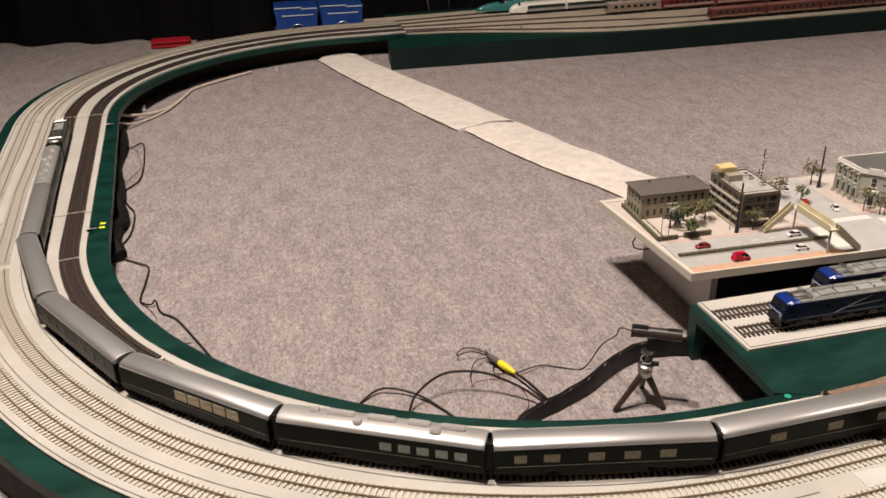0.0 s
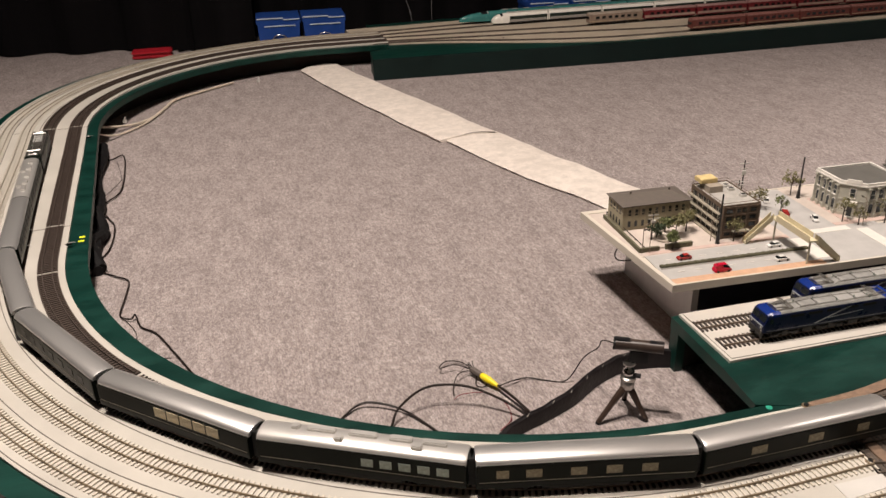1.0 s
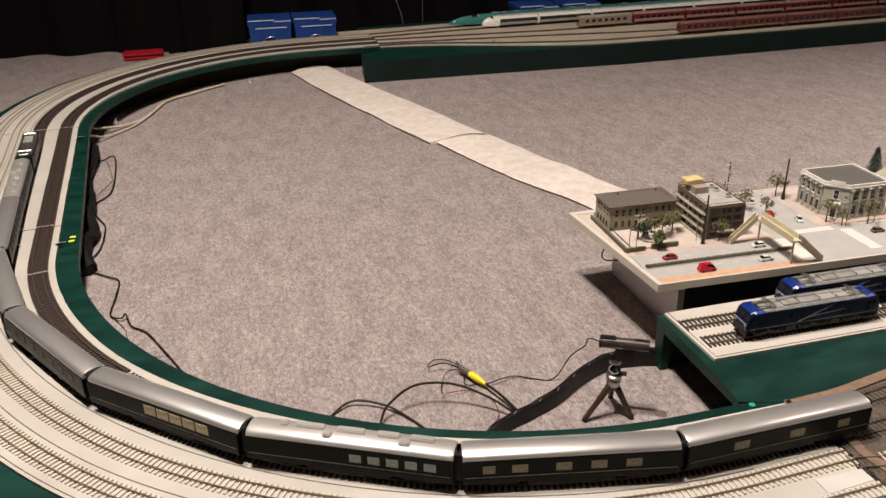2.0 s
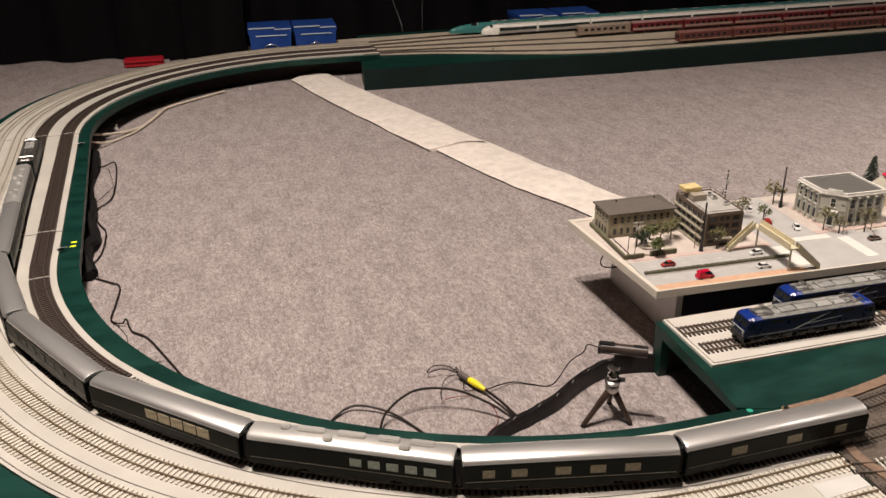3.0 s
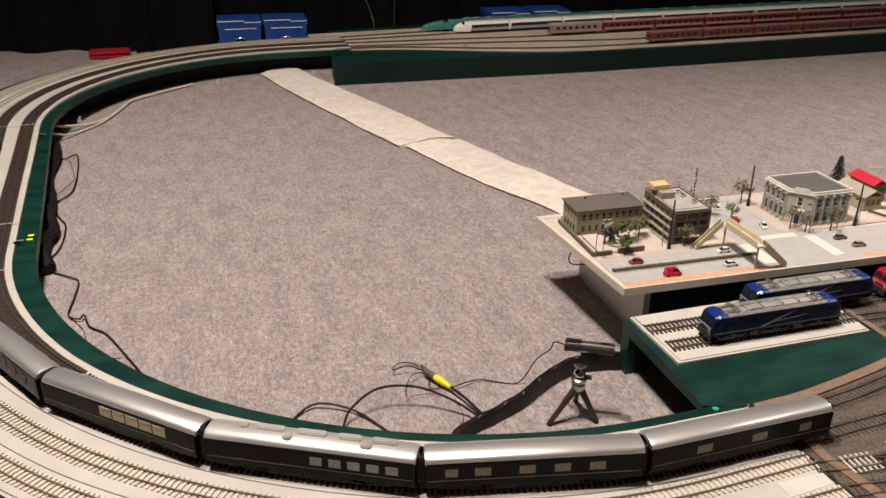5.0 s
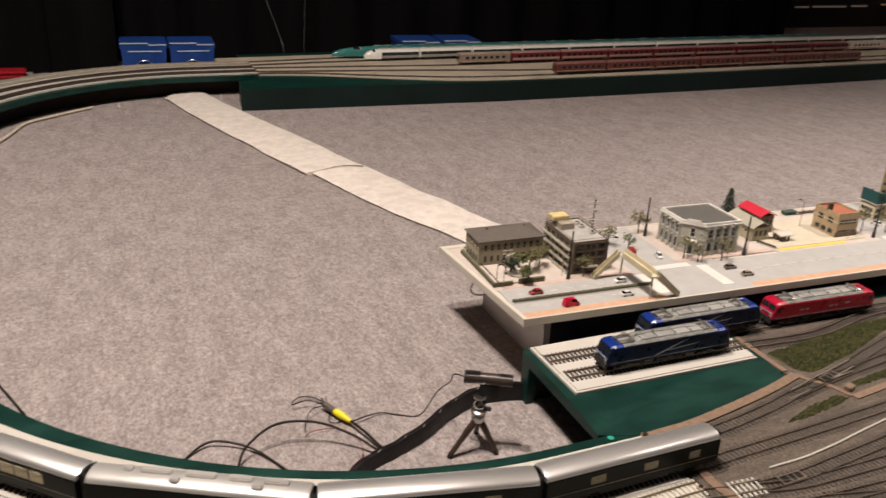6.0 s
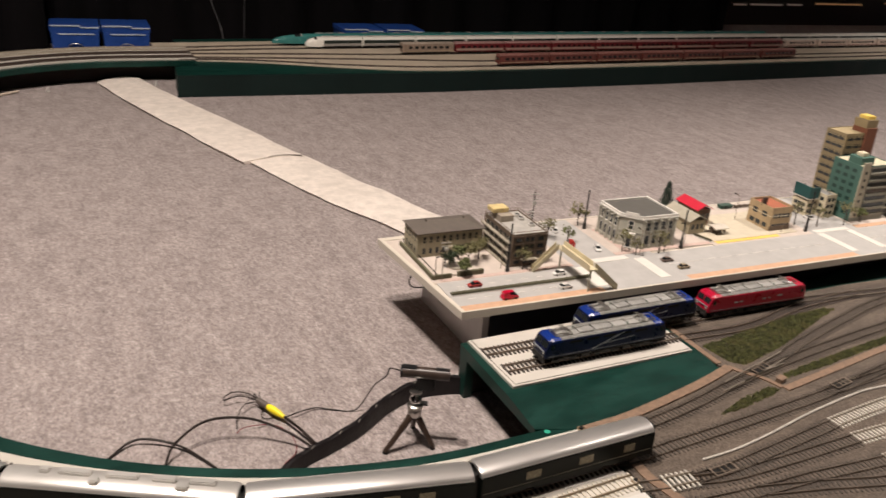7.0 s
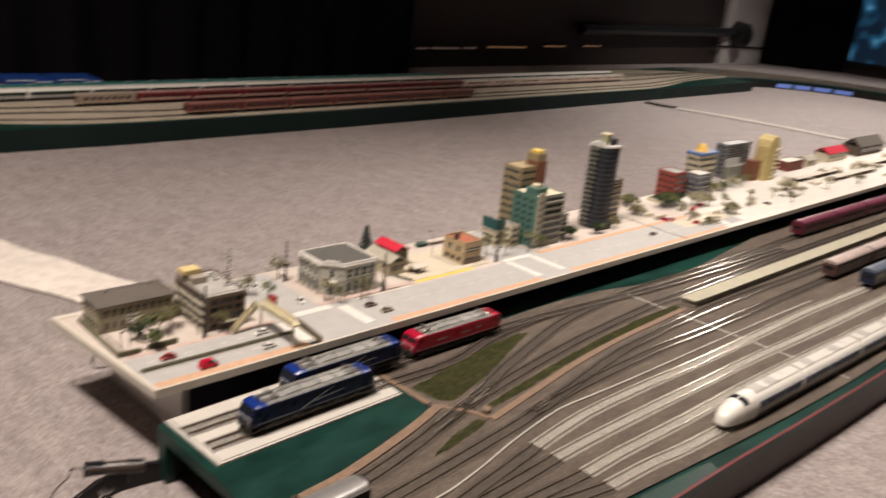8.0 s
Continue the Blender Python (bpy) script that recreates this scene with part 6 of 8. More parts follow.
def bank():
    """A stone bank with a cut corner entrance, cornice and flat dark roof."""
    e = thing("bank_building", city(*uv(1.007, 1.219), 0.0008), "pale stone model bank with a dark flat roof", "building", "model city buildings")
    w, d, c, h = 0.109, 0.096, 0.030, 0.061

    def outline(g):
        return [(c - g * 0.4, -g), (w + g, -g), (w + g, d + g), (-g, d + g), (-g, c - g * 0.4)]
    for nm, g, a, b, mt in (("plinth_course", 0.0015, 0, 0.006, WALL_PALE), ("wall", 0, 0.006, h, WALL_PALE), ("string_course", 0.0012, 0.029, 0.0315, WALL_PALE), ("cornice", 0.0028, h - 0.0036, h - 0.0014, CORNICE)):
        bm = bmesh.new()
        prism(bm, outline(g), a, b)
        part(nm, bm, mt, e)
    bm = bmesh.new()
    prism(bm, outline(-0.002), h - 0.001, h + 0.0004)
    part("roof", bm, ROOF_DARK, e)
    o, i = outline(0.0012), outline(-0.0018)
    for k in range(5):
        bm = bmesh.new()
        prism(bm, [o[k], o[(k + 1) % 5], i[(k + 1) % 5], i[k]], h - 0.001, h + 0.0032)
        part("parapet", bm, CORNICE, e)
    protos = {}

    def piece(name, key, m, make, mt):
        """One of a run of alike pieces on the fronts."""
        if key not in protos:
            protos[key] = part(name, make(), mt, e)
            protos[key].matrix_basis = m
        else:
            share(name, protos[key], e, m)

    def arched(tall, half, deep):
        bm = bmesh.new()
        pts = [(-half, 0), (half, 0), (half, tall * 0.78)] + [(half * math.cos(a), tall * 0.78 + half * math.sin(a)) for a in (0.6, 1.2, 1.57, 1.94, 2.54)] + [(-half, tall * 0.78)]
        loft(bm, [[(x, -deep, z) for x, z in pts], [(x, 0.0006, z) for x, z in pts]])
        return bm

    def column():
        bm = bmesh.new()
        tube(bm, [(0, -0.0032, 0.007), (0, -0.0032, 0.03), (0, -0.0032, h - 0.0075)], 0.0015, 8, 0.0012)
        return bm

    def bay(m):
        piece("window_surround", "low frame", m @ pose(0, 0, 0.0085), lambda: arched(0.0185, 0.0052, 0.0008), CORNICE)
        piece("window", "low", m @ pose(0, 0, 0.0085), lambda: arched(0.0172, 0.004, 0.0014), GLASS)
        piece("window_surround", "high frame", m @ pose(0, 0, 0.0345), lambda: boxes((-0.0052, 0.0052, -0.0008, 0, 0, 0.0178)), CORNICE)
        piece("window", "high", m @ pose(0, 0, 0.0355), lambda: boxes((-0.004, 0.004, -0.0014, 0, 0, 0.0155)), GLASS)
        piece("window_sill", "sill", m @ pose(0, 0, 0.0335), lambda: boxes((-0.006, 0.006, -0.0026, 0, 0, 0.0012)), CORNICE)
        piece("window_bar", "bar", m @ pose(0, 0, 0.0425), lambda: boxes((-0.004, 0.004, -0.0019, -0.0013, 0, 0.0008)), WALL_PALE)

    def pier(m):
        piece("pilaster", "pier", m, lambda: boxes((-0.0026, 0.0026, -0.0018, 0, 0.006, h - 0.0045)), WALL_PALE)
        piece("column", "column", m, column, WALL_PALE)
        piece("capital", "capital", m, lambda: boxes((-0.0029, 0.0029, -0.0056, 0, h - 0.0078, h - 0.0052), bevel=0.0004), WALL_PALE)
        piece("column_base", "base", m, lambda: boxes((-0.0029, 0.0029, -0.0056, 0, 0, 0.0075), bevel=0.0004), WALL_PALE)
    for k in range(4):
        bay(pose(c + 0.0135 + k * (w - c - 0.022) / 3.35, 0, 0))
    for k in range(5):
        pier(pose(c + 0.004 + k * (w - c - 0.008) / 4, 0, 0))
    for k in range(4):
        bay(pose(0, c + 0.0105 + k * (d - c - 0.018) / 3.3, 0, 0, 0, -90))
    for k in range(5):
        pier(pose(0, c + 0.003 + k * (d - c - 0.006) / 4, 0, 0, 0, -90))
    # the entrance across the cut corner
    corner = pose(c / 2, c / 2, 0, 0, 0, -45)
    bay(corner @ pose(0, 0, 0))
    for nm, b, mt in (("doorway", (-0.0085, 0.0085, -0.0055, 0, 0, 0.0265), WALL_PALE), ("door", (-0.0042, 0.0042, -0.0062, -0.0055, 0.0018, 0.0195), GLASS), ("door_hood", (-0.0105, 0.0105, -0.0085, 0, 0.0265, 0.0292), CORNICE),
                      ("doorstep", (-0.0075, 0.0075, -0.011, -0.0055, 0, 0.0018), CORNICE), ("crest", (-0.012, 0.012, -0.0022, 0, h - 0.0006, h + 0.0075), CORNICE)):
        o = part(nm, boxes(b, bevel=0.0003), mt, e)
        o.matrix_basis = corner


bank()


def gable_house(x, y, w, d, h, rise, wall, roof, label, along="y", open_front=False):
    e = thing("model_house", city(*uv(x, y), 0.0022), label, "building", "model city buildings")
    if open_front:
        for px in (0.002, w - 0.004):
            for py in (0.0, d * 0.5, d - 0.002):
                part("post", boxes((px, px + 0.002, py, py + 0.002, 0, h)), wall, e)
        part("back_wall", boxes((0, w, d * 0.55, d, 0, h)), wall, e)
    else:
        part("wall", boxes((0, w, 0, d, 0, h)), wall, e)
        for k in range(3):
            part("window", boxes((w * (0.15 + 0.28 * k), w * (0.32 + 0.28 * k), -0.0005, 0.0005, h * 0.35, h * 0.75)), GLASS, e)
    o, t = 0.004, 0.0018
    bm = bmesh.new()
    if along == "y":
        sec = [(-o, h - 0.001), (w / 2, h + rise), (w + o, h - 0.001), (w + o, h - 0.001 + t), (w / 2, h + rise + t), (-o, h - 0.001 + t)]
        loft(bm, [[(a, -o, z) for a, z in sec], [(a, d + o, z) for a, z in sec]])
    else:
        sec = [(-o, h - 0.001), (d / 2, h + rise), (d + o, h - 0.001), (d + o, h - 0.001 + t), (d / 2, h + rise + t), (-o, h - 0.001 + t)]
        loft(bm, [[(-o, a, z) for a, z in sec], [(w + o, a, z) for a, z in sec]])
    part("roof", bm, roof, e)
    return e


ROOF_RED = surface("red_sheet_roof", (0.55, 0.02, 0.045), 0.5, vary=0.08)
ROOF_GREY = surface("grey_sheet_roof", (0.38, 0.35, 0.28), 0.7, vary=0.12)
WALL_DARK = surface("dark_wood_wall", (0.12, 0.09, 0.07), 0.85, vary=0.2)
gable_house(1.226, 1.276, 0.034, 0.062, 0.036, 0.009, surface("brown_timber_wall", (0.2, 0.13, 0.09), 0.85, vary=0.2), ROOF_RED, "brown timber model house under a bright red gable roof", "y")
gable_house(1.182, 1.246, 0.040, 0.076, 0.027, 0.011, WALL_TAN, ROOF_GREY, "low tan model house under a grey gable roof")
gable_house(1.236, 1.226, 0.026, 0.02, 0.013, 0.002, WALL_DARK, CITY_EDGE, "small carport with a white flat roof", "x", True)


def shop():
    e = block(1.366, 1.212, 0.055, 0.064, 0.046, surface("ochre_wall", (0.43, 0.32, 0.19), 0.75), "two-storey ochre model shop with an orange roof", [(4, 1, 0.004, 0.018, 0.004, 0.010, 0.009), (4, 1, 0.024, 0.042, 0.005, 0.0085, 0.009)], [(3, 1, 0.004, 0.018, 0.006, 0.012, 0.009), (2, 1, 0.024, 0.042, 0.006, 0.013, 0.011)], roof=surface("orange_roof", (0.42, 0.14, 0.08), 0.7), parapet=0.0055, ledges=1, ledge_mat=CREAM_W)
    part("sign_board", boxes((0.0, 0.012, 0.03, 0.034, 0.047, 0.062)), BARK, e)
    part("shopfront_base", boxes((-0.001, 0.056, -0.001, 0.0, 0, 0.012)), WALL_TAUPE, e)


shop()


def lot_hedge(x0, y0, x1, y1):
    u0, v0 = uv(x0, y0)
    u1, v1 = uv(x1, y1)
    run = math.hypot(u1 - u0, v1 - v0)
    e = thing("lot_hedge", city(u0, v0, 0.0008, math.degrees(math.atan2(v1 - v0, u1 - u0))), "low dark hedge along the edge of the parking lot", "hedge")
    part("kerb", boxes((0, run, -0.002, 0.002, 0, 0.002)), BED_GREY, e)
    part("clipped_hedge", boxes((0.001, run - 0.001, -0.0014, 0.0014, 0.002, 0.0062), bevel=0.0006), HEDGE, e)


lot_hedge(1.190, 1.240, 1.2035, 1.2)
TEAL_W = surface("teal_wall", (0.06, 0.135, 0.11), 0.7, vary=0.08, scale=80)
GREY_W = surface("grey_green_wall", (0.2, 0.2, 0.17), 0.7, vary=0.08)
TAN_LEDGE = surface("tan_ledge", (0.37, 0.295, 0.17), 0.75)
OCHRE = surface("ochre_concrete", (0.25, 0.195, 0.11), 0.75, vary=0.08)
RUST = surface("rust_wall", (0.17, 0.062, 0.034), 0.75)
NAVY_W = surface("navy_curtain_wall", (0.012, 0.014, 0.022), 0.5, vary=0.12)
BRICK_W = surface("brick_red_wall", (0.32, 0.06, 0.045), 0.75)


CONCRETE = surface("model_concrete", (0.25, 0.235, 0.19), 0.8, vary=0.12, scale=50, stain=(0.16, 0.17, 0.14))


def teal_block():
    e = block(1.600, 1.208, 0.098, 0.075, 0.122, TEAL_W, "teal model apartment block with cream corner and balconies", [(4, 7, 0.008, 0.118, 0.03, 0.0125, 0.0075)], [(3, 7, 0.008, 0.118, 0.008, 0.011, 0.0075)], ledges=0, roof=CREAM_W, glass=surface("teal_tinted_pane", (0.028, 0.062, 0.054), 0.2, vary=0.2))
    part("corner_pier", boxes((0.0, 0.022, -0.003, 0, 0, 0.132)), surface("beige_pier", (0.4, 0.36, 0.275), 0.75, vary=0.1), e)
    for i in range(7):
        z = 0.010 + i * 0.0158
        part("balcony", boxes((0.028, 0.096, -0.0055, -0.0012, z, z + 0.0042)), CONCRETE, e)
        part("window_band", boxes((0.028, 0.094, -0.0018, -0.0012, z + 0.0055, z + 0.0128)), GLASS, e)
        part("corner_window", boxes((0.008, 0.014, -0.0036, -0.003, z + 0.002, z + 0.008)), GLASS, e)
    part("front_wall", boxes((0.0225, 0.0978, -0.0012, 0, 0.0095, 0.1215)), CONCRETE, e)
    part("head_house", boxes((0.006, 0.045, 0.012, 0.045, 0.122, 0.138)), TEAL_W, e)
    part("water_tank", boxes((0.016, 0.034, 0.02, 0.038, 0.138, 0.146), bevel=0.001), CREAM_W, e)
    part("ground_floor", boxes((-0.001, 0.099, -0.004, 0.0, 0, 0.009)), GREY_W, e)
    block(1.700, 1.214, 0.04, 0.06, 0.062, GREY_W, "low grey green model block with balconies", [(3, 4, 0.004, 0.06, 0.003, 0.010, 0.007)], ledges=3, ledge_mat=CREAM_W)


teal_block()


def ochre_tower():
    e = block(1.640, 1.296, 0.074, 0.055, 0.166, OCHRE, "tall ochre model tower with ribbed floors", [(3, 9, 0.006, 0.165, 0.004, 0.018, 0.0085)], [(3, 9, 0.006, 0.165, 0.004, 0.014, 0.0085)], ledges=9, ledge_mat=TAN_LEDGE, roof=TAN_LEDGE)
    part("stair_tower", boxes((0.055, 0.088, -0.004, 0.035, 0, 0.178)), RUST, e)
    part("head_house", boxes((0.055, 0.088, 0.0, 0.035, 0.178, 0.196)), OCHRE, e)
    part("water_tank", boxes((0.06, 0.083, 0.004, 0.03, 0.196, 0.204), bevel=0.001), YEL, e)


ochre_tower()


def billboard_house():
    teal = surface("dark_teal_wall", (0.012, 0.07, 0.07), 0.6)
    e = block(1.526, 1.262, 0.023, 0.04, 0.032, CREAM_W, "small cream model house under a dark teal billboard", [(2, 2, 0.003, 0.03, 0.003, 0.007, 0.008)], [(3, 2, 0.003, 0.03, 0.004, 0.009, 0.008)])
    part("billboard", boxes((-0.003, 0.0, -0.004, 0.04, 0.04, 0.066)), teal, e)
    part("billboard", boxes((0.0, 0.026, -0.004, -0.001, 0.04, 0.064)), teal, e)
    part("billboard_edge", boxes((-0.0035, 0.0265, -0.0045, 0.0405, 0.038, 0.04)), CITY_EDGE, e)
    for x, y in ((0.004, 0.004), (0.019, 0.004), (0.004, 0.034), (0.019, 0.034)):
        part("strut", boxes((x - 0.001, x + 0.001, y - 0.001, y + 0.001, 0.032, 0.062)), UNDER, e)


billboard_house()
block(1.556, 1.24, 0.03, 0.04, 0.05, CREAM_W, "narrow cream model house beside the teal block", [(2, 3, 0.004, 0.048, 0.003, 0.008, 0.008)], [(2, 3, 0.004, 0.048, 0.003, 0.009, 0.008)])


def round_tower():
    """A dark office tower with a rounded corner, floor ribs and a pale crown."""
    e = thing("office_tower", city(*uv(1.876, 1.214), 0.0008), "tall dark glass model office tower with a pale crown", "building", "model city buildings")
    w, d, h, r = 0.05, 0.052, 0.213, 0.024

    def outline(g):
        arc = [(r - (r + g) * math.cos(a), r - (r + g) * math.sin(a)) for a in [i * math.pi / 16 for i in range(9)]]
        return [*arc, (w + g, -g), (w + g, d + g), (-g, d + g)]
    bm = bmesh.new()
    prism(bm, outline(0), 0, h)
    part("wall", bm, NAVY_W, e)
    for i in range(17):
        z = 0.008 + i * 0.0122
        bm = bmesh.new()
        prism(bm, outline(0.0011), z, z + 0.0032)
        part("floor_band", bm, surface("tower_band", (0.05, 0.053, 0.062), 0.5) if i == 0 else bpy.data.materials["tower_band"], e)
    bm = bmesh.new()
    prism(bm, outline(0.004), h, h + 0.005)
    part("crown", bm, BED_GREY, e)
    pale_slab = surface("tower_balcony", (0.16, 0.15, 0.12), 0.7, vary=0.12, scale=50)
    part("balcony_core", boxes((-0.006, 0, 0.024, 0.05, 0.004, h - 0.006)), GLASS, e)
    for i in range(17):
        z = 0.009 + i * 0.0122
        part("balcony", boxes((-0.0095, 0.0, 0.024, 0.052, z, z + 0.004), bevel=0.0005), pale_slab, e)
    part("crown_drum", boxes((-0.004, 0.022, 0.014, 0.05, h + 0.005, h + 0.011), bevel=0.002), BED_GREY, e)
    part("plant_room", boxes((0.03, 0.049, 0.01, 0.04, h + 0.005, h + 0.02)), NAVY_W, e)
    part("roof_sign", boxes((0.01, 0.028, 0.016, 0.034, h + 0.005, h + 0.03), bevel=0.001), surface("roof_sign_olive", (0.34, 0.34, 0.2), 0.6), e)
    part("sign_top", boxes((0.008, 0.03, 0.014, 0.036, h + 0.03, h + 0.034)), CREAM_W, e)
    part("podium", boxes((-0.008, 0.056, -0.01, 0.0, 0, 0.018)), NAVY_W, e)
    block(1.934, 1.222, 0.05, 0.06, 0.122, surface("grey_brown_wing", (0.27, 0.22, 0.15), 0.75), "ochre model wing beside the dark tower", [(2, 8, 0.006, 0.122, 0.004, 0.015, 0.008)], [(3, 8, 0.006, 0.122, 0.004, 0.013, 0.008)], ledges=7, ledge_mat=CREAM_W)


round_tower()
block(1.762, 1.26, 0.026, 0.03, 0.05, CITY_EDGE, "small white model house between towers", [(2, 3, 0.005, 0.045, 0.003, 0.006, 0.007)])
block(2.385, 1.275, 0.062, 0.062, 0.082, BRICK_W, "brick red model shop block", [(3, 4, 0.006, 0.078, 0.004, 0.013, 0.009)], [(3, 4, 0.006, 0.078, 0.004, 0.012, 0.006)], ledges=3, ledge_mat=RUST)
block(2.30, 1.262, 0.11, 0.05, 0.010, CREAM_W, "low cream garden terrace", parapet=0.001, roof=LEAF_DARK)


def blue_house():
    block(2.48, 1.245, 0.075, 0.05, 0.074, surface("grey_blue_wall", (0.14, 0.15, 0.18), 0.7), "grey blue model building with pale floors", [(4, 4, 0.004, 0.058, 0.003, 0.013, 0.008)], [(3, 4, 0.004, 0.058, 0.003, 0.010, 0.008)], ledges=4, ledge_mat=CITY_EDGE, roof=CITY_EDGE)
    e = block(2.60, 1.31, 0.11, 0.05, 0.108, CREAM_W, "pale model department store with a blue canopy and yellow dome", [(5, 5, 0.004, 0.105, 0.004, 0.015, 0.009)], [(3, 5, 0.004, 0.105, 0.004, 0.011, 0.009)], ledges=4, ledge_mat=NAVY_W)
    part("blue_canopy", boxes((-0.004, 0.114, -0.004, 0.054, 0.108, 0.118), bevel=0.002), surface("blue_canopy", (0.12, 0.2, 0.42), 0.5), e)
    bm = bmesh.new()
    tube(bm, [(0.045, 0.025, z) for z in (0.118, 0.126, 0.134, 0.142)], 0.024, 12, 0.008)
    part("dome", bm, surface("yellow_dome", (0.7, 0.42, 0.08), 0.5), e, smooth=True)


blue_house()


def slab_pair():
    e = block(2.86, 1.34, 0.17, 0.045, 0.118, surface("slate_slab", (0.17, 0.17, 0.18), 0.5), "grey slab-shaped model office with two wings", [(6, 7, 0.05, 0.115, 0.004, 0.02, 0.006)], [(2, 7, 0.01, 0.115, 0.004, 0.012, 0.007)])
    part("lower_wing", boxes((-0.01, 0.178, -0.02, 0, 0, 0.045)), GREY_W, e)
    part("glass_front", boxes((0.0, 0.10, -0.002, 0, 0.045, 0.07)), BED_GREY, e)
    e = thing("model_building", city(*uv(2.985, 1.245), 0.0008), "cream model tower with a curved crown", "building", "model city buildings")
    bm = bmesh.new()
    pts = [(0, 0), (0.075, 0), (0.075, 0.12), (0.068, 0.145), (0.05, 0.158), (0.025, 0.158), (0.007, 0.145), (0, 0.12)]
    loft(bm, [[(x, 0, z) for x, z in pts], [(x, 0.05, z) for x, z in pts]])
    part("wall", bm, surface("warm_cream_tower", (0.58, 0.46, 0.2), 0.7), e)
    for i in range(7):
        part("balcony", boxes((0.052, 0.09, -0.006, 0.05, 0.008 + i * 0.0165, 0.014 + i * 0.0165)), CREAM_W, e)
    part("rust_annexe", boxes((-0.045, 0, 0.02, 0.06, 0, 0.07)), RUST, e)


slab_pair()
block(3.26, 1.27, 0.14, 0.05, 0.036, surface("dark_rust_wall", (0.16, 0.045, 0.03), 0.8), "low dark rust model market hall", roof=CITY_EDGE)
gable_house(3.66, 1.262, 0.20, 0.06, 0.035, 0.02, CREAM_W, ROOF_RED, "cream model station under a long red roof", "x")
gable_house(4.0, 1.25, 0.30, 0.07, 0.04, 0.034, WALL_DARK, ROOF_BROWN, "dark model house under a brown roof", "x")
gable_house(3.45, 1.27, 0.10, 0.05, 0.024, 0.012, CREAM_W, ROOF_GREY, "small cream model house under a grey roof", "x")
rnd = random.Random(31)
SHELTER = surface("shelter_timber", (0.24, 0.18, 0.13), 0.8, vary=0.2, scale=60)
for k, (x, y) in enumerate(((3.1, 1.17), (3.3, 1.105), (3.75, 1.14))):
    gable_house(x, y, 0.42, 0.022, 0.013, 0.003, SHELTER, CITY_EDGE, "long pale model shelter on brown posts", "x", True)
for k in range(18):
    x = 3.0 + k * 0.07 + rnd.uniform(-0.02, 0.02)
    block(x, 1.12 + 0.06 * (k % 2) - 0.036 * (x - 3.0) + rnd.uniform(-0.01, 0.01), rnd.uniform(0.02, 0.08), rnd.uniform(0.012, 0.03), rnd.uniform(0.006, 0.028), rnd.choice((CITY_EDGE, CREAM_W, BED_GREY)), "small pale model stall on the plaza", category="stall", parapet=0.001, roof=rnd.choice((CITY_EDGE, CREAM_W, PAVE)))

# clutter of the wide plaza beyond the dark tower
zone(1.55, 1.86, 0.06, 0.118, LOT, "orange tinted pavement before the tower", lift=0.0012)
for k, (x, y) in enumerate(((2.27, 1.235), (2.31, 1.245), (2.345, 1.235), (2.30, 1.225))):
    model_tree(*uv(x, y), 0.036, (LEAF_DARK, LEAF)[k % 2], 300 + k, "dense dark green model bush before the red block", spread=0.6, leaves=700)
for k in range(44):
    x = rnd.uniform(2.12, 2.95) if k < 30 else rnd.uniform(2.95, 3.9)
    u, v = uv(x, 1.075 + 0.15 * rnd.random() - 0.036 * (x - 2.1))
    r = rnd.random()
    if r < 0.45:
        model_tree(u, v, rnd.uniform(0.022, 0.042), rnd.choice((LEAF_PALE, LEAF_PALE, LEAF_PALE, LEAF_DRY)), 200 + k, "small olive model tree on the plaza", spread=0.5, leaves=170)
    elif r < 0.8:
        o = thing("planter", city(u, v, 0.0008, rnd.uniform(-10, 10)), "low pale model planter with a hedge", "planter", "planters on the plaza")
        w = rnd.uniform(0.012, 0.03)
        part("kerb", boxes((-w, w, -0.006, 0.006, 0, 0.004), bevel=0.0006), CITY_EDGE, o)
        part("hedge", boxes((-w + 0.002, w - 0.002, -0.004, 0.004, 0.004, 0.009), bevel=0.0015), rnd.choice((LEAF_DRY, LEAF_PALE, LEAF_PALE)), o)
    else:
        model_car(u, v, rnd.choice((0, 90, 180)), rnd.choice((CAR_WHITE, CAR_BROWN, CAR_RED)), "small model car parked on the plaza")

for n, (x0, y0, wide, deep, count, tall, kinds) in enumerate((
        (2.72, 1.262, 0.17, 0.012, 11, 0.031, (LEAF_DRY, LEAF_PALE)), (2.405, 1.2, 0.03, 0.02, 5, 0.035, (LEAF_PALE, LEAF_PALE)), (2.41, 1.108, 0.022, 0.012, 3, 0.032, (LEAF_PALE, LEAF_DRY)),
        (2.187, 1.3, 0.03, 0.025, 5, 0.026, (LEAF, LEAF_DRY)), (2.92, 1.145, 0.05, 0.02, 5, 0.03, (LEAF_PALE, LEAF_PALE)), (2.13, 1.235, 0.03, 0.015, 4, 0.022, (LEAF_PALE, LEAF_DRY)), (2.35, 1.275, 0.05, 0.012, 5, 0.024, (LEAF_DARK, LEAF_DRY)))):
    for k in range(count):
        model_tree(*uv(x0 + rnd.uniform(-wide, wide), y0 + rnd.uniform(-deep, deep)), tall * rnd.uniform(0.8, 1.15), kinds[k % 2], 400 + 20 * n + k, "bushy model tree in a clump on the plaza", spread=0.62, leaves=420)

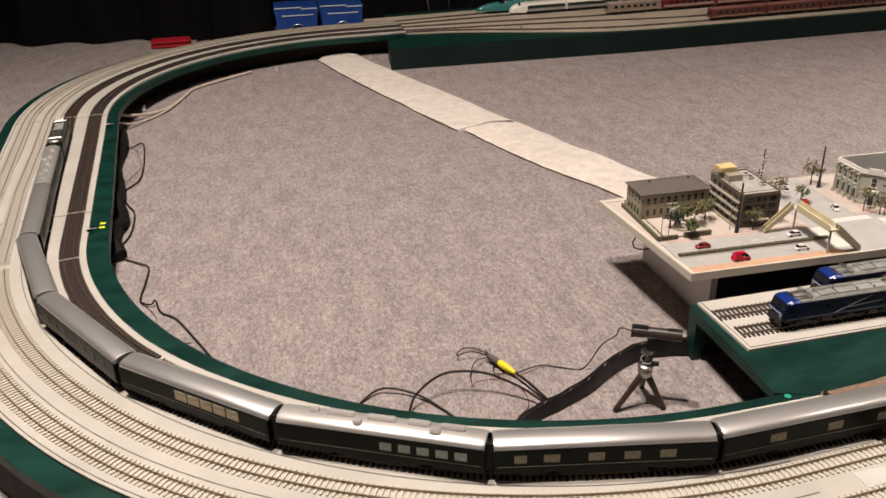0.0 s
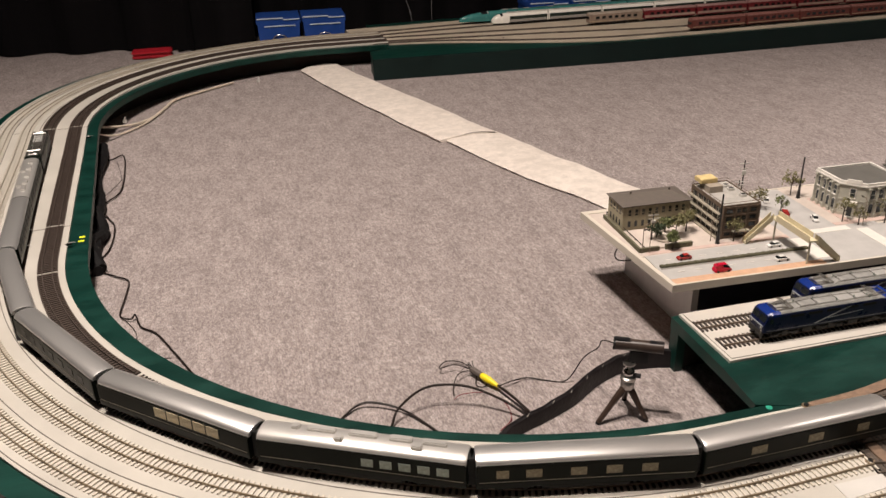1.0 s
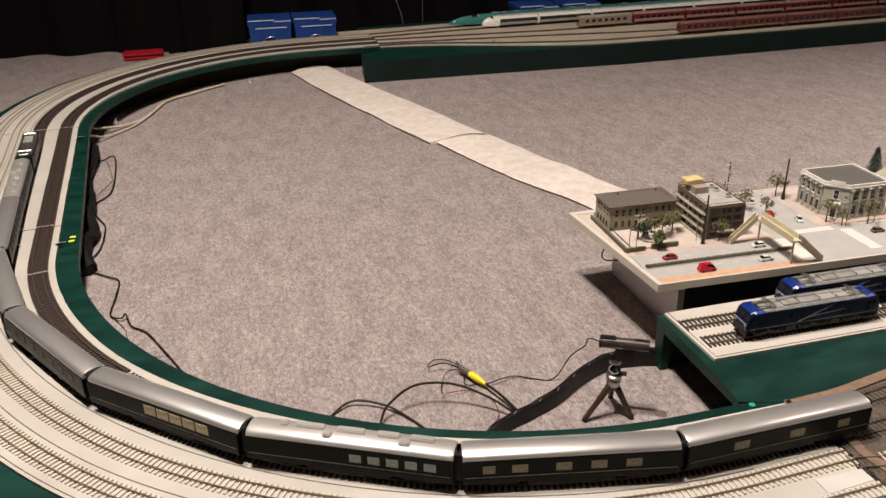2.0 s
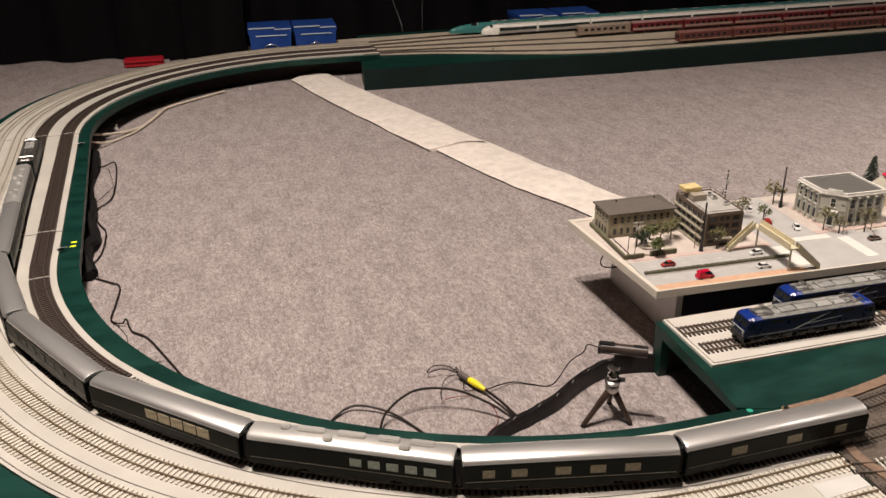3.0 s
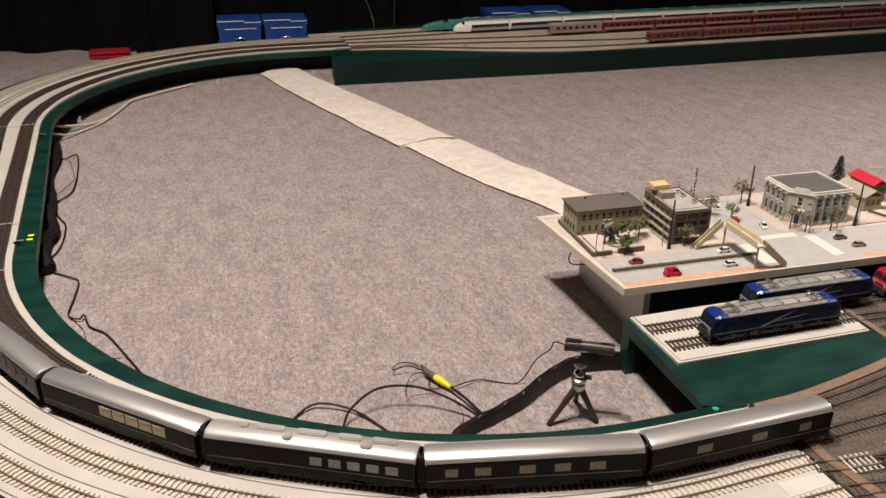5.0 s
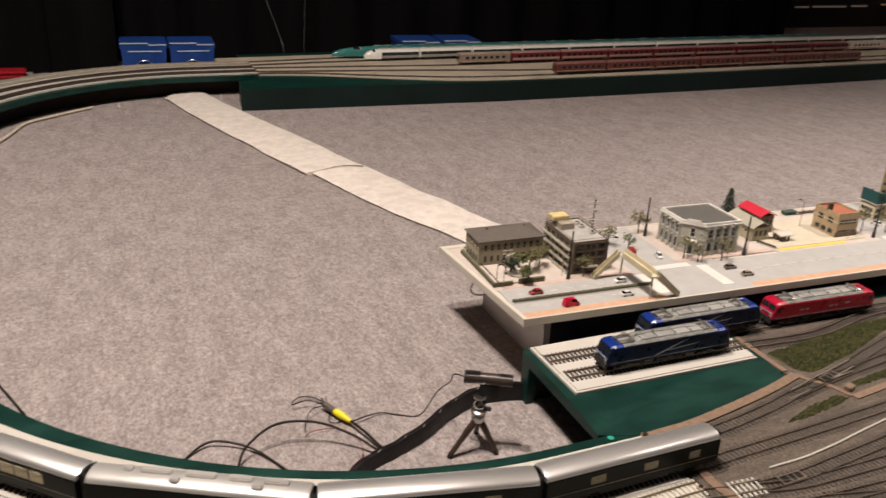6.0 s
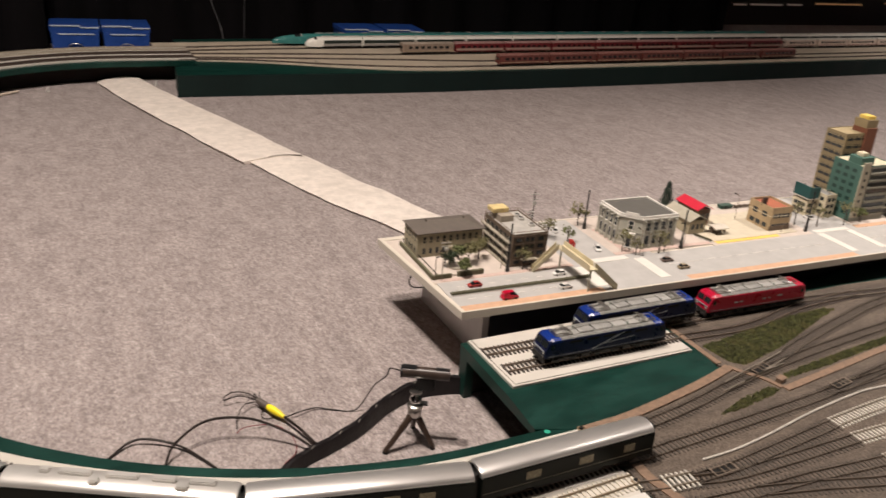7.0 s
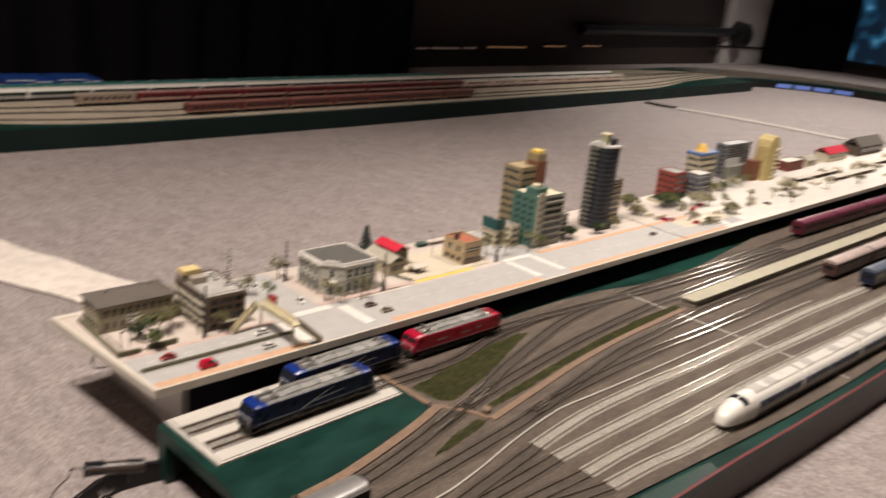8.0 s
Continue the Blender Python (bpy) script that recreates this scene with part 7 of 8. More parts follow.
# a low green store on the lot beside the red-roofed house
e = thing("model_shed", city(*uv(1.362, 1.342), 0.0022), "small dark green model store with a flat roof", "building", "model city buildings")
SHED_GREEN = surface("dark_green_sheet", (0.02, 0.07, 0.05), 0.6, vary=0.15, scale=200)
part("wall", boxes((0, 0.03, 0, 0.014, 0, 0.006)), SHED_GREEN, e)
part("roof", boxes((-0.0012, 0.0312, -0.0012, 0.0152, 0.006, 0.0072), bevel=0.0004), surface("green_grey_roof", (0.06, 0.1, 0.08), 0.6), e)
part("door", boxes((0.008, 0.014, -0.0006, 0, 0.0004, 0.0052)), UNDER, e)
e = thing("lot_fence", city(*uv(1.396, 1.338), 0.0022), "low dark grey model fence beside the green store", "fence")
part("board", boxes((0, 0.075, 0, 0.002, 0.0008, 0.0062)), WALL_DARK, e)
for k in range(6):
    part("post", boxes((k * 0.0146, k * 0.0146 + 0.002, 0.002, 0.004, 0, 0.0072)), WALL_DARK, e)

# board fence behind the first plots
bm = bmesh.new()
for k in range(9):
    box(bm, 0.012, 0.0128, 0.12 + k * 0.02, 0.1208 + k * 0.02, 0, 0.008)
box(bm, 0.012, 0.0128, 0.12, 0.281, 0.0068, 0.0078)
box(bm, 0.012, 0.0128, 0.12, 0.281, 0.003, 0.0038)
o = part("model_fence", bm, UNDER)
o.matrix_basis = city(0, 0)
tagged(o, "low dark model railing along the board edge", "fence")

# ---------------------------------------------------------------- things on the carpet
def cloth_strip():
    far_left = spline([Vector(p) for p in ((0.262, 3.262), (0.326, 2.993), (0.388, 2.767), (0.446, 2.587), (0.495, 2.407), (0.541, 2.268))], 5)
    far_right = spline([Vector(p) for p in ((0.418, 3.262), (0.504, 2.971), (0.576, 2.753), (0.629, 2.583), (0.675, 2.423), (0.722, 2.285))], 5)
    near_left = spline([Vector(p) for p in ((0.555, 2.292), (0.596, 2.155), (0.634, 2.031), (0.674, 1.92), (0.711, 1.835), (0.75, 1.751), (0.86, 1.42))], 5)
    near_right = spline([Vector(p) for p in ((0.716, 2.318), (0.765, 2.174), (0.800, 2.046), (0.839, 1.952), (0.872, 1.853), (0.905, 1.768), (1.0, 1.56))], 5)
    e = thing("cloth_strip", Matrix.Identity(4), "cream felt strip laid over cables across the carpet", "cloth strip", "cable covers")
    for left, right, lift in ((far_left, far_right, 0.0055), (near_left, near_right, 0.003)):
        bm = bmesh.new()
        n = 9
        rows = []
        for i, (a, b) in enumerate(zip(left, right)):
            ring = []
            for j in range(n):
                p = a + (b - a) * j / (n - 1)
                if left is far_left and i < 4:
                    p += Vector((0.02, 0.055)) * math.sin(math.pi * j / (n - 1)) ** 0.7 * (1 - i / 4)
                z = lift + 0.004 * noise.noise(Vector((p.x * 9, p.y * 7, 0.3))) + 0.002 * noise.noise(Vector((p.x * 30, p.y * 22, 1.3))) + 0.0055 * math.sin(math.pi * j / (n - 1)) ** 0.6
                ring.append((p.x, p.y, max(0.001, z)))
            mid = (a + b) / 2
            rows.append([(x, y, z + 0.0025) for x, y, z in ring] + [(mid.x + (x - mid.x) * 0.94, mid.y + (y - mid.y) * 0.94, 0.0005) for x, y, z in ring[::-1]])
        loft(bm, rows)
        part("felt_length", bm, CLOTH, e, smooth=True)
    bm = bmesh.new()
    tube(bm, spline([Vector((0.597, 2.268, 0.0155)), Vector((0.632, 2.279, 0.0172)), Vector((0.666, 2.281, 0.0168)), Vector((0.712, 2.284, 0.0115))], 5), 0.0005, 6, 0.0018)
    part("tear_line", bm, SEAM, e, "thin dark tear in the felt", smooth=True)
    bm = bmesh.new()
    pts = [Vector((5.24, 2.80)), Vector((5.34, 2.48)), Vector((5.40, 2.13)), Vector((5.43, 1.75))]
    line_band(bm, spline(pts, 6), 0.046, 0.0005, 0.006)
    tagged(part("cloth_strip", bm, surface("grey_felt", (0.46, 0.41, 0.37), 0.95, vary=0.15, scale=30)), "pale felt strip laid across the far carpet", "cloth strip", "cable covers")


cloth_strip()


def cable(points, r, material, label, category="cable", n=8):
    bm = bmesh.new()
    tube(bm, spline([Vector(p) for p in points], n), r, 7)
    return tagged(part("cable", bm, material, smooth=True), label, category, "cables on the carpet")


WIRE = surface("black_wire", (0.016, 0.01, 0.008), 0.55, spec=0.25)
WIRE_RED = surface("dark_red_wire", (0.15, 0.012, 0.02), 0.5)
WIRE_WHITE = surface("cream_cable", (0.6, 0.52, 0.42), 0.5)
cable([(0.143, 1.05, 0.003), (0.160, 1.07, 0.020), (0.205, 1.088, 0.034), (0.26, 1.075, 0.034), (0.305, 1.045, 0.022), (0.335, 1.015, 0.008)], 0.0019, WIRE, "thick black cable looping above the carpet")
cable([(0.075, 1.09, 0.0015), (0.105, 1.112, 0.006), (0.13, 1.108, 0.009), (0.165, 1.085, 0.006), (0.19, 1.05, 0.003), (0.215, 1.00, 0.002)], 0.0018, WIRE, "thin black cable lying on the carpet")
cable([(0.318, 1.095, 0.008), (0.345, 1.105, 0.006), (0.372, 1.110, 0.003), (0.395, 1.098, 0.002), (0.425, 1.085, 0.004), (0.452, 1.085, 0.04), (0.452, 1.04, 0.085), (0.448, 1.02, 0.11), (0.458, 1.003, 0.114)], 0.0010, WIRE, "thin black wire rising to the small camera")
cable([(0.318, 1.094, 0.010), (0.33, 1.06, 0.010), (0.343, 1.02, 0.006)], 0.0022, WIRE, "short black cable from the yellow plug")
cable([(0.296, 1.145, 0.010), (0.27, 1.165, 0.012), (0.245, 1.165, 0.010), (0.262, 1.187, 0.006), (0.285, 1.18, 0.004), (0.297, 1.15, 0.006)], 0.0009, WIRE, "thin bare wire curling by the plug")
cable([(0.297, 1.148, 0.008), (0.27, 1.14, 0.012), (0.255, 1.12, 0.004), (0.25, 1.10, 0.002)], 0.0008, WIRE, "thin bare wire curling by the plug")
cable([(0.300, 1.142, 0.008), (0.29, 1.115, 0.003), (0.303, 1.108, 0.003), (0.308, 1.13, 0.006)], 0.0008, WIRE, "thin bare wire curling by the plug")
cable([(0.247, 1.09, 0.002), (0.262, 1.094, 0.006), (0.30, 1.092, 0.002), (0.318, 1.06, 0.002), (0.313, 1.02, 0.003), (0.29, 1.0, 0.002)], 0.0007, WIRE_RED, "thin dark red wire on the carpet")
cable([(-0.305, 1.70, 0.003), (-0.27, 1.665, 0.004), (-0.250, 1.640, 0.004), (-0.252, 1.57, 0.004), (-0.256, 1.505, 0.004), (-0.236, 1.482, 0.006), (-0.228, 1.488, 0.01), (-0.217, 1.452, 0.004), (-0.190, 1.42, 0.004), (-0.160, 1.35, 0.004), (-0.128, 1.27, 0.004)], 0.0016, WIRE, "kinked black cable along the carpet edge")
cable([(-0.252, 1.50, 0.002), (-0.226, 1.44, 0.002), (-0.218, 1.38, 0.002), (-0.19, 1.345, 0.002), (-0.165, 1.335, 0.002)], 0.0006, WIRE, "thin grey wire along the carpet edge")
cable([(-0.40, 2.62, 0.05), (-0.38, 2.65, 0.03), (-0.316, 2.715, 0.01), (-0.262, 2.775, 0.006), (-0.225, 2.87, 0.006), (-0.188, 2.985, 0.006), (-0.10, 3.07, 0.006), (0.011, 3.162, 0.006)], 0.004, WIRE_WHITE, "cream cable running along the carpet edge")
cable([(-0.39, 2.55, 0.04), (-0.345, 2.63, 0.008), (-0.275, 2.73, 0.006), (-0.235, 2.83, 0.006), (-0.20, 2.95, 0.006)], 0.003, WIRE_WHITE, "second cream cable beside the first")
cable([(-0.37, 2.42, 0.01), (-0.345, 2.405, 0.006), (-0.315, 2.435, 0.006), (-0.302, 2.30, 0.005), (-0.302, 2.15, 0.005), (-0.33, 2.085, 0.004), (-0.345, 2.03, 0.004)], 0.0018, WIRE, "kinked black cable along the carpet edge")
cable([(-0.345, 2.06, 0.004), (-0.315, 1.98, 0.005), (-0.297, 1.92, 0.005), (-0.30, 1.80, 0.004), (-0.33, 1.73, 0.004)], 0.0016, WIRE, "kinked black cable along the carpet edge")
cable([(-0.33, 2.40, 0.003), (-0.31, 2.28, 0.003), (-0.305, 2.20, 0.012), (-0.34, 2.12, 0.004)], 0.0008, WIRE, "thin black wire along the carpet edge")
cable([(0.588, 1.262, 0.1245), (0.584, 1.262, 0.112), (0.594, 1.263, 0.1), (0.63, 1.268, 0.094), (0.68, 1.275, 0.094)], 0.0012, WIRE, "thin black wire hanging from the board edge")
cable([(-0.36, 1.95, 0.012), (-0.345, 1.85, 0.02), (-0.33, 1.76, 0.012), (-0.31, 1.69, 0.01)], 0.012, surface("dark_bundle", (0.007, 0.0065, 0.007), 0.7, spec=0.2), "dark cable bundle under the deck's edge")
cable([(-0.352, 1.83, 0.014), (-0.32, 1.78, 0.018), (-0.318, 1.72, 0.010), (-0.34, 1.66, 0.012)], 0.009, bpy.data.materials["dark_bundle"], "dark cable bundle under the deck's edge")
for pts in ([(-0.345, 2.12, 0.012), (-0.335, 2.0, 0.018), (-0.345, 1.9, 0.014), (-0.325, 1.82, 0.02), (-0.33, 1.72, 0.012)], [(-0.37, 2.5, 0.016), (-0.36, 2.38, 0.022), (-0.365, 2.25, 0.016), (-0.35, 2.12, 0.02), (-0.36, 2.0, 0.016)], [(-0.34, 1.98, 0.03), (-0.315, 1.88, 0.012), (-0.33, 1.78, 0.034), (-0.305, 1.7, 0.01)]):
    cable(pts, 0.013, bpy.data.materials["dark_bundle"], "dark cable bundle under the deck's edge")
CORD = surface("hanging_cord", (0.16, 0.155, 0.16), 0.7)
cable([(0.30, 3.87, 1.6), (0.79, 3.85, 0.21), (0.823, 3.84, 0.109), (0.846, 3.84, 0.0)], 0.0013, CORD, "thin pale cord hanging aslant before the curtain", "cord")
cable([(0.94, 3.86, 1.6), (0.935, 3.84, 0.45), (0.929, 3.84, 0.13), (0.926, 3.84, 0.0)], 0.0009, CORD, "thin pale cord hanging before the curtain", "cord")

PLUG = thing("yellow_plug", pose(0.294, 1.1435, 0.011, 0, 2, math.degrees(math.atan2(-0.037, 0.018))), "yellow cable plug lying on the carpet", "plug")
bm = bmesh.new()
loft(bm, [[(x, r * math.cos(a), r * math.sin(a)) for a in [math.pi * j / 6 for j in range(12)]] for x, r in ((0.016, 0.003), (0.019, 0.0046), (0.026, 0.0057), (0.034, 0.0058), (0.042, 0.0048), (0.05, 0.0034), (0.055, 0.0026))])
part("body", bm, YELLOW, PLUG, smooth=True)
bm = bmesh.new()
tube(bm, [(-0.004, 0, 0), (0.019, 0, 0)], 0.005, 8)
part("connector", bm, surface("dull_connector", (0.1, 0.08, 0.07), 0.5), PLUG)
for k in range(4):
    bm = bmesh.new()
    a = k * 1.5
    tube(bm, [(0.0, 0.003 * math.cos(a), 0.002), (-0.012, 0.009 * math.cos(a), 0.002 + 0.006 * abs(math.sin(a))), (-0.018 + 0.004 * k, 0.015 * math.cos(a), 0.001)], 0.0007, 5)
    part("loose_wire", bm, WIRE, PLUG)


cable([(5.19, 3.0, 0.008), (5.2, 2.93, 0.007), (5.21, 2.86, 0.007), (5.24, 2.79, 0.009)], 0.009, BLACK, "black cable running under the grey felt strip")


def cable_sleeve():
    """A lumpy black sleeve that carries the cables from the open board end."""
    pts = spline([Vector((0.235, 0.935, 0.012)), Vector((0.30, 0.985, 0.015)), Vector((0.36, 1.01, 0.017)), Vector((0.41, 1.033, 0.018)), Vector((0.46, 1.066, 0.019)), Vector((0.51, 1.088, 0.020)), Vector((0.56, 1.090, 0.021)), Vector((0.62, 1.075, 0.022))], 10)
    bm = bmesh.new()
    rings = []
    for i, p in enumerate(pts):
        d = (pts[min(i + 1, len(pts) - 1)] - pts[max(i - 1, 0)]).normalized()
        s = Vector((d.y, -d.x, 0)).normalized()
        top = 0.02 + 0.011 * min(1, i / 60) + 0.0026 * noise.noise(Vector((i * 0.23, 0, 0)))
        w = 1 + 0.12 * noise.noise(Vector((i * 0.31, 4, 0)))
        flat = Vector((p.x, p.y, 0))
        rings.append([tuple(flat + s * a * w + Vector((0, 0, z))) for a, z in ((0.0075, 0.0006), (0.007, 0.006), (0.0055, top - 0.005), (0.0042, top - 0.001), (0.002, top), (-0.0035, top - 0.0015), (-0.0052, top - 0.006), (-0.006, 0.006), (-0.007, 0.0006))])
    loft(bm, rings)
    e = thing("cable_sleeve", Matrix.Identity(4), "black wrapped cable sleeve standing on edge on the carpet", "cable sleeve")
    part("sleeve", bm, surface("black_wrap", (0.008, 0.006, 0.007), 0.4, vary=0.4, scale=90, bump=0.6, fine=160, spec=0.35), e, smooth=True)
    # bright beads along the top edge stand in for glints on the wrap
    gloss = surface("sleeve_glint", (0.5, 0.47, 0.43), 0.16, 0.6, vary=0.2)
    for i in (14, 22, 29, 36, 43, 52):
        bm = bmesh.new()
        tube(bm, [tuple(Vector(rings[i][3]) + Vector((0, 0, 0.0004))), tuple(Vector(rings[i + 1][4]) + Vector((0, 0, 0.0004)))], 0.0011, 6, 0.0006)
        part("glint_bead", bm, gloss, e, "small bright bead standing in for a glint", smooth=True)


cable_sleeve()


CHROME_HEAD = surface("bright_ball_head", (0.8, 0.78, 0.76), 0.12, 1.0, vary=0.05)


def tripod():
    e = thing("mini_tripod", pose(0.474, 0.985, 0), "small metal tabletop tripod with dark legs", "tripod")
    hub = Vector((0, 0, 0.056))
    for fx, fy in ((-0.046, -0.008), (0.022, -0.022), (0.016, 0.034)):
        foot = Vector((fx, fy, 0.003))
        bm = bmesh.new()
        tube(bm, [tuple(hub + (foot - hub) * k) for k in (0.02, 0.45, 0.5, 1.0)], 0.0054, 8, 0.0038)
        leg = part("leg", bm, surface("bronze_leg", (0.06, 0.038, 0.028), 0.4, 0.3) if fx < 0 and fy < 0 else bpy.data.materials["bronze_leg"], e)
        bm = bmesh.new()
        tube(bm, [tuple(foot + (hub - foot) * 0.06), tuple(foot - Vector((0, 0, 0.0028)))], 0.004, 8)
        part("foot", bm, BELLOWS, leg)
    def turned(name, rows, material=STEEL):
        bm = bmesh.new()
        loft(bm, [[(r * math.cos(a), r * math.sin(a), z) for a in [2 * math.pi * j / 14 for j in range(14)]] for z, r in rows])
        part(name, bm, material, e, smooth=True)
    turned("column", ((0.048, 0.0085), (0.05, 0.0098), (0.06, 0.0098), (0.0615, 0.0088)))
    turned("collar", ((0.0615, 0.0082), (0.0625, 0.0112), (0.0665, 0.0112), (0.068, 0.0092)))
    turned("ball_head", ((0.068, 0.005), (0.0705, 0.0078), (0.074, 0.0088), (0.0778, 0.0078), (0.081, 0.0045), (0.087, 0.0038)), CHROME_HEAD)
    bm = bmesh.new()
    tube(bm, [(0, 0, 0.087), (0, 0, 0.0895)], 0.0085, 14)
    part("plate", bm, STEEL, e)
    bm = bmesh.new()
    tube(bm, [(0.006, -0.004, 0.07), (0.015, -0.009, 0.07)], 0.0035, 8)
    part("knob", bm, BELLOWS, e)


tripod()


def small_camera():
    e = thing("small_camera", pose(0.487, 0.986, 0.114, 0, 0, -30), "small black tube camera mounted on the tripod", "camera")
    bm = bmesh.new()
    tube(bm, [(-0.034, 0, 0), (-0.03, 0, 0), (0.03, 0, 0.001), (0.034, 0, 0.001)], 0.0086, 14)
    part("housing", bm, surface("brown_black_metal", (0.05, 0.034, 0.028), 0.35, vary=0.2), e, smooth=True)
    bm = bmesh.new()
    tube(bm, [(-0.035, 0, 0), (-0.0315, 0, 0)], 0.0092, 14)
    part("lens_ring", bm, BLACK, e)
    part("hood", boxes((-0.034, -0.012, -0.005, 0.005, 0.0074, 0.0092), bevel=0.0006), BLACK, e)
    part("hot_shoe", boxes((0.014, 0.034, -0.004, 0.004, 0.0074, 0.0094), bevel=0.0006), BLACK, e)
    part("mount", boxes((-0.012, 0.014, -0.006, 0.006, -0.0246, -0.006), bevel=0.001), BLACK, e)


small_camera()


CRATE_STRIP = surface("pale_blue_strip", (0.55, 0.62, 0.72), 0.4, vary=0.06)


def blue_crate(x, y, turn):
    e = thing("blue_crate", pose(x, y, 0, 0, 0, turn), "blue plastic storage crate with pale label strips, on a black skid", "crate", "blue crates behind the layout")
    blue = bpy.data.materials.get("crate_blue") or surface("crate_blue", (0.012, 0.055, 0.26), 0.45, vary=0.12, scale=20)
    bm = bmesh.new()
    loft(bm, [[(-a, -0.09, z), (a, -0.09, z), (a, 0.09, z), (-a, 0.09, z)] for a, z in ((0.083, 0.02), (0.088, 0.102), (0.092, 0.104), (0.092, 0.123))])
    part("shell", bm, blue, e)
    part("skid", boxes((-0.08, 0.08, -0.085, 0.085, 0, 0.02)), BELLOWS, e)
    part("lid_strip", boxes((-0.088, 0.02, -0.094, -0.0902, 0.122, 0.1265)), CRATE_STRIP, e)
    part("lid_strip", boxes((0.02, 0.088, -0.094, -0.0902, 0.1155, 0.1195)), CRATE_STRIP, e)
    part("label_strip", boxes((-0.06, 0.07, -0.094, -0.0885, 0.09, 0.094)), CRATE_STRIP, e)
    bm = bmesh.new()
    tube(bm, [(-0.03, -0.093, 0.04), (-0.02, -0.097, 0.052), (0.0, -0.099, 0.057), (0.02, -0.097, 0.052), (0.03, -0.093, 0.04)], 0.002, 7)
    part("handle", bm, STEEL, e, smooth=True)
    for x in (-0.07, 0.07):
        part("rib", boxes((x - 0.004, x + 0.004, -0.0925, -0.084, 0.024, 0.1), bevel=0.001), blue, e)


for x, y, t in ((0.238, 3.82, -3), (0.428, 3.805, -3), (1.425, 3.74, -3), (1.625, 3.73, -3)):
    blue_crate(x, y, t)
e = thing("red_case", pose(-0.29, 3.745, 0), "flat red plastic case on the floor behind the loop", "case")
part("shell", boxes((-0.078, 0.078, -0.04, 0.04, 0, 0.018), bevel=0.006), surface("case_red", (0.42, 0.012, 0.025), 0.45), e)
part("lid", boxes((-0.08, 0.08, -0.042, 0.042, 0.018, 0.03), bevel=0.005), bpy.data.materials["case_red"], e)

# ---------------------------------------------------------------- small fittings on the boards
MINT = surface("mint_sticker", (0.02, 0.32, 0.21), 0.6)
LIME = surface("yellow_green_sticker", (0.75, 0.85, 0.03), 0.6)
for x, y in ((0.607, 0.852), (0.630, 0.855)):
    bm = bmesh.new()
    tube(bm, [(x, y, TOP), (x, y, TOP + 0.0006)], 0.0045, 14)
    tagged(part("sticker", bm, MINT), "round mint green sticker on the dark green deck", "sticker", "round stickers")
for y in (1.692, 1.712):
    tagged(part("sticker", boxes((-0.333, -0.322, y - 0.004, y + 0.004, TOP, TOP + 0.0006)), LIME), "small yellow sticker on the dark green deck", "sticker", "yellow stickers")


def bolt(x, y, z, label="dark bolt with a washer on the roadbed"):
    e = thing("bolt", pose(x, y, z), label, "bolt", "bolts on the boards")
    bm = bmesh.new()
    tube(bm, [(0, 0, 0), (0, 0, 0.001)], 0.0058, 16)
    part("washer", bm, surface("washer_tan", (0.35, 0.26, 0.17), 0.4, 0.6) if "washer_tan" not in bpy.data.materials else bpy.data.materials["washer_tan"], e)
    bm = bmesh.new()
    tube(bm, [(0, 0, 0.001), (0, 0, 0.0028)], 0.0034, 6)
    part("head", bm, UNDER, e)


bolt(0.652, 0.722, BEDZ)
bolt(0.650, 0.836, BEDZ)


def clip(x, y, turn, z=BEDZ):
    e = thing("track_clip", pose(x, y, z, 0, 0, turn), "small dark wire clip at a board joint", "clip", "clips at the board joints")
    part("clip_body", boxes((-0.006, 0.006, -0.0028, 0.0028, 0, 0.004), bevel=0.0008), UNDER, e)
    bm = bmesh.new()
    tube(bm, [(-0.008, 0, 0.003), (0.0, 0, 0.005), (0.012, 0.002, 0.003)], 0.0009, 6)
    part("lead", bm, STEEL, e)


for x, y, t in ((-0.345, 1.668, 10), (-0.383, 2.372, 10), (-0.425, 1.68, 10), (-0.49, 2.33, 10), (0.50, 3.235, 80), (0.52, 3.30, 80), (1.05, 3.20, 70), (0.6, 3.37, 80)):
    clip(x, y, t, BEDZ if y < 3 else FZ + 0.004)


def joint_line(s, half=0.0008):
    a = shifted("lip", 0.0, step=0.01, s0=s, s1=s + 0.03)
    b = shifted("edge", 0.0, step=0.01, s0=s, s1=s + 0.03)
    bm = bmesh.new()
    band(bm, [a[0], a[0] + (a[1] - a[0]).normalized() * half * 2], [b[0], b[0] + (b[1] - b[0]).normalized() * half * 2], BEDZ, BEDZ + 0.0007)
    tagged(part("board_joint", bm, SEAM), "thin joint between loop boards", "seam", kind="structure")


def plate_across(s, name):
    """A pale rail joiner across a dark track bed."""
    p = shifted(name, 0.0, step=0.01, s0=s, s1=s + 0.03)
    d = (p[1] - p[0]).normalized()
    q = Vector((d.y, -d.x)) * 0.017
    bm = bmesh.new()
    band(bm, [p[0] - q, p[0] - q + d * 0.0022], [p[0] + q, p[0] + q + d * 0.0022], BEDZ + 0.0018, BEDZ + 0.0042)
    tagged(part("rail_joiner", bm, TIE_PALE), "pale joiner across the track at a board joint", "joiner", "joiners at the board joints")


for s in (1.92, 2.63):
    joint_line(s)
    for nm in ("inner", "second"):
        plate_across(s, nm)
for nm in ("inner", "second"):
    plate_across(1.70, nm)

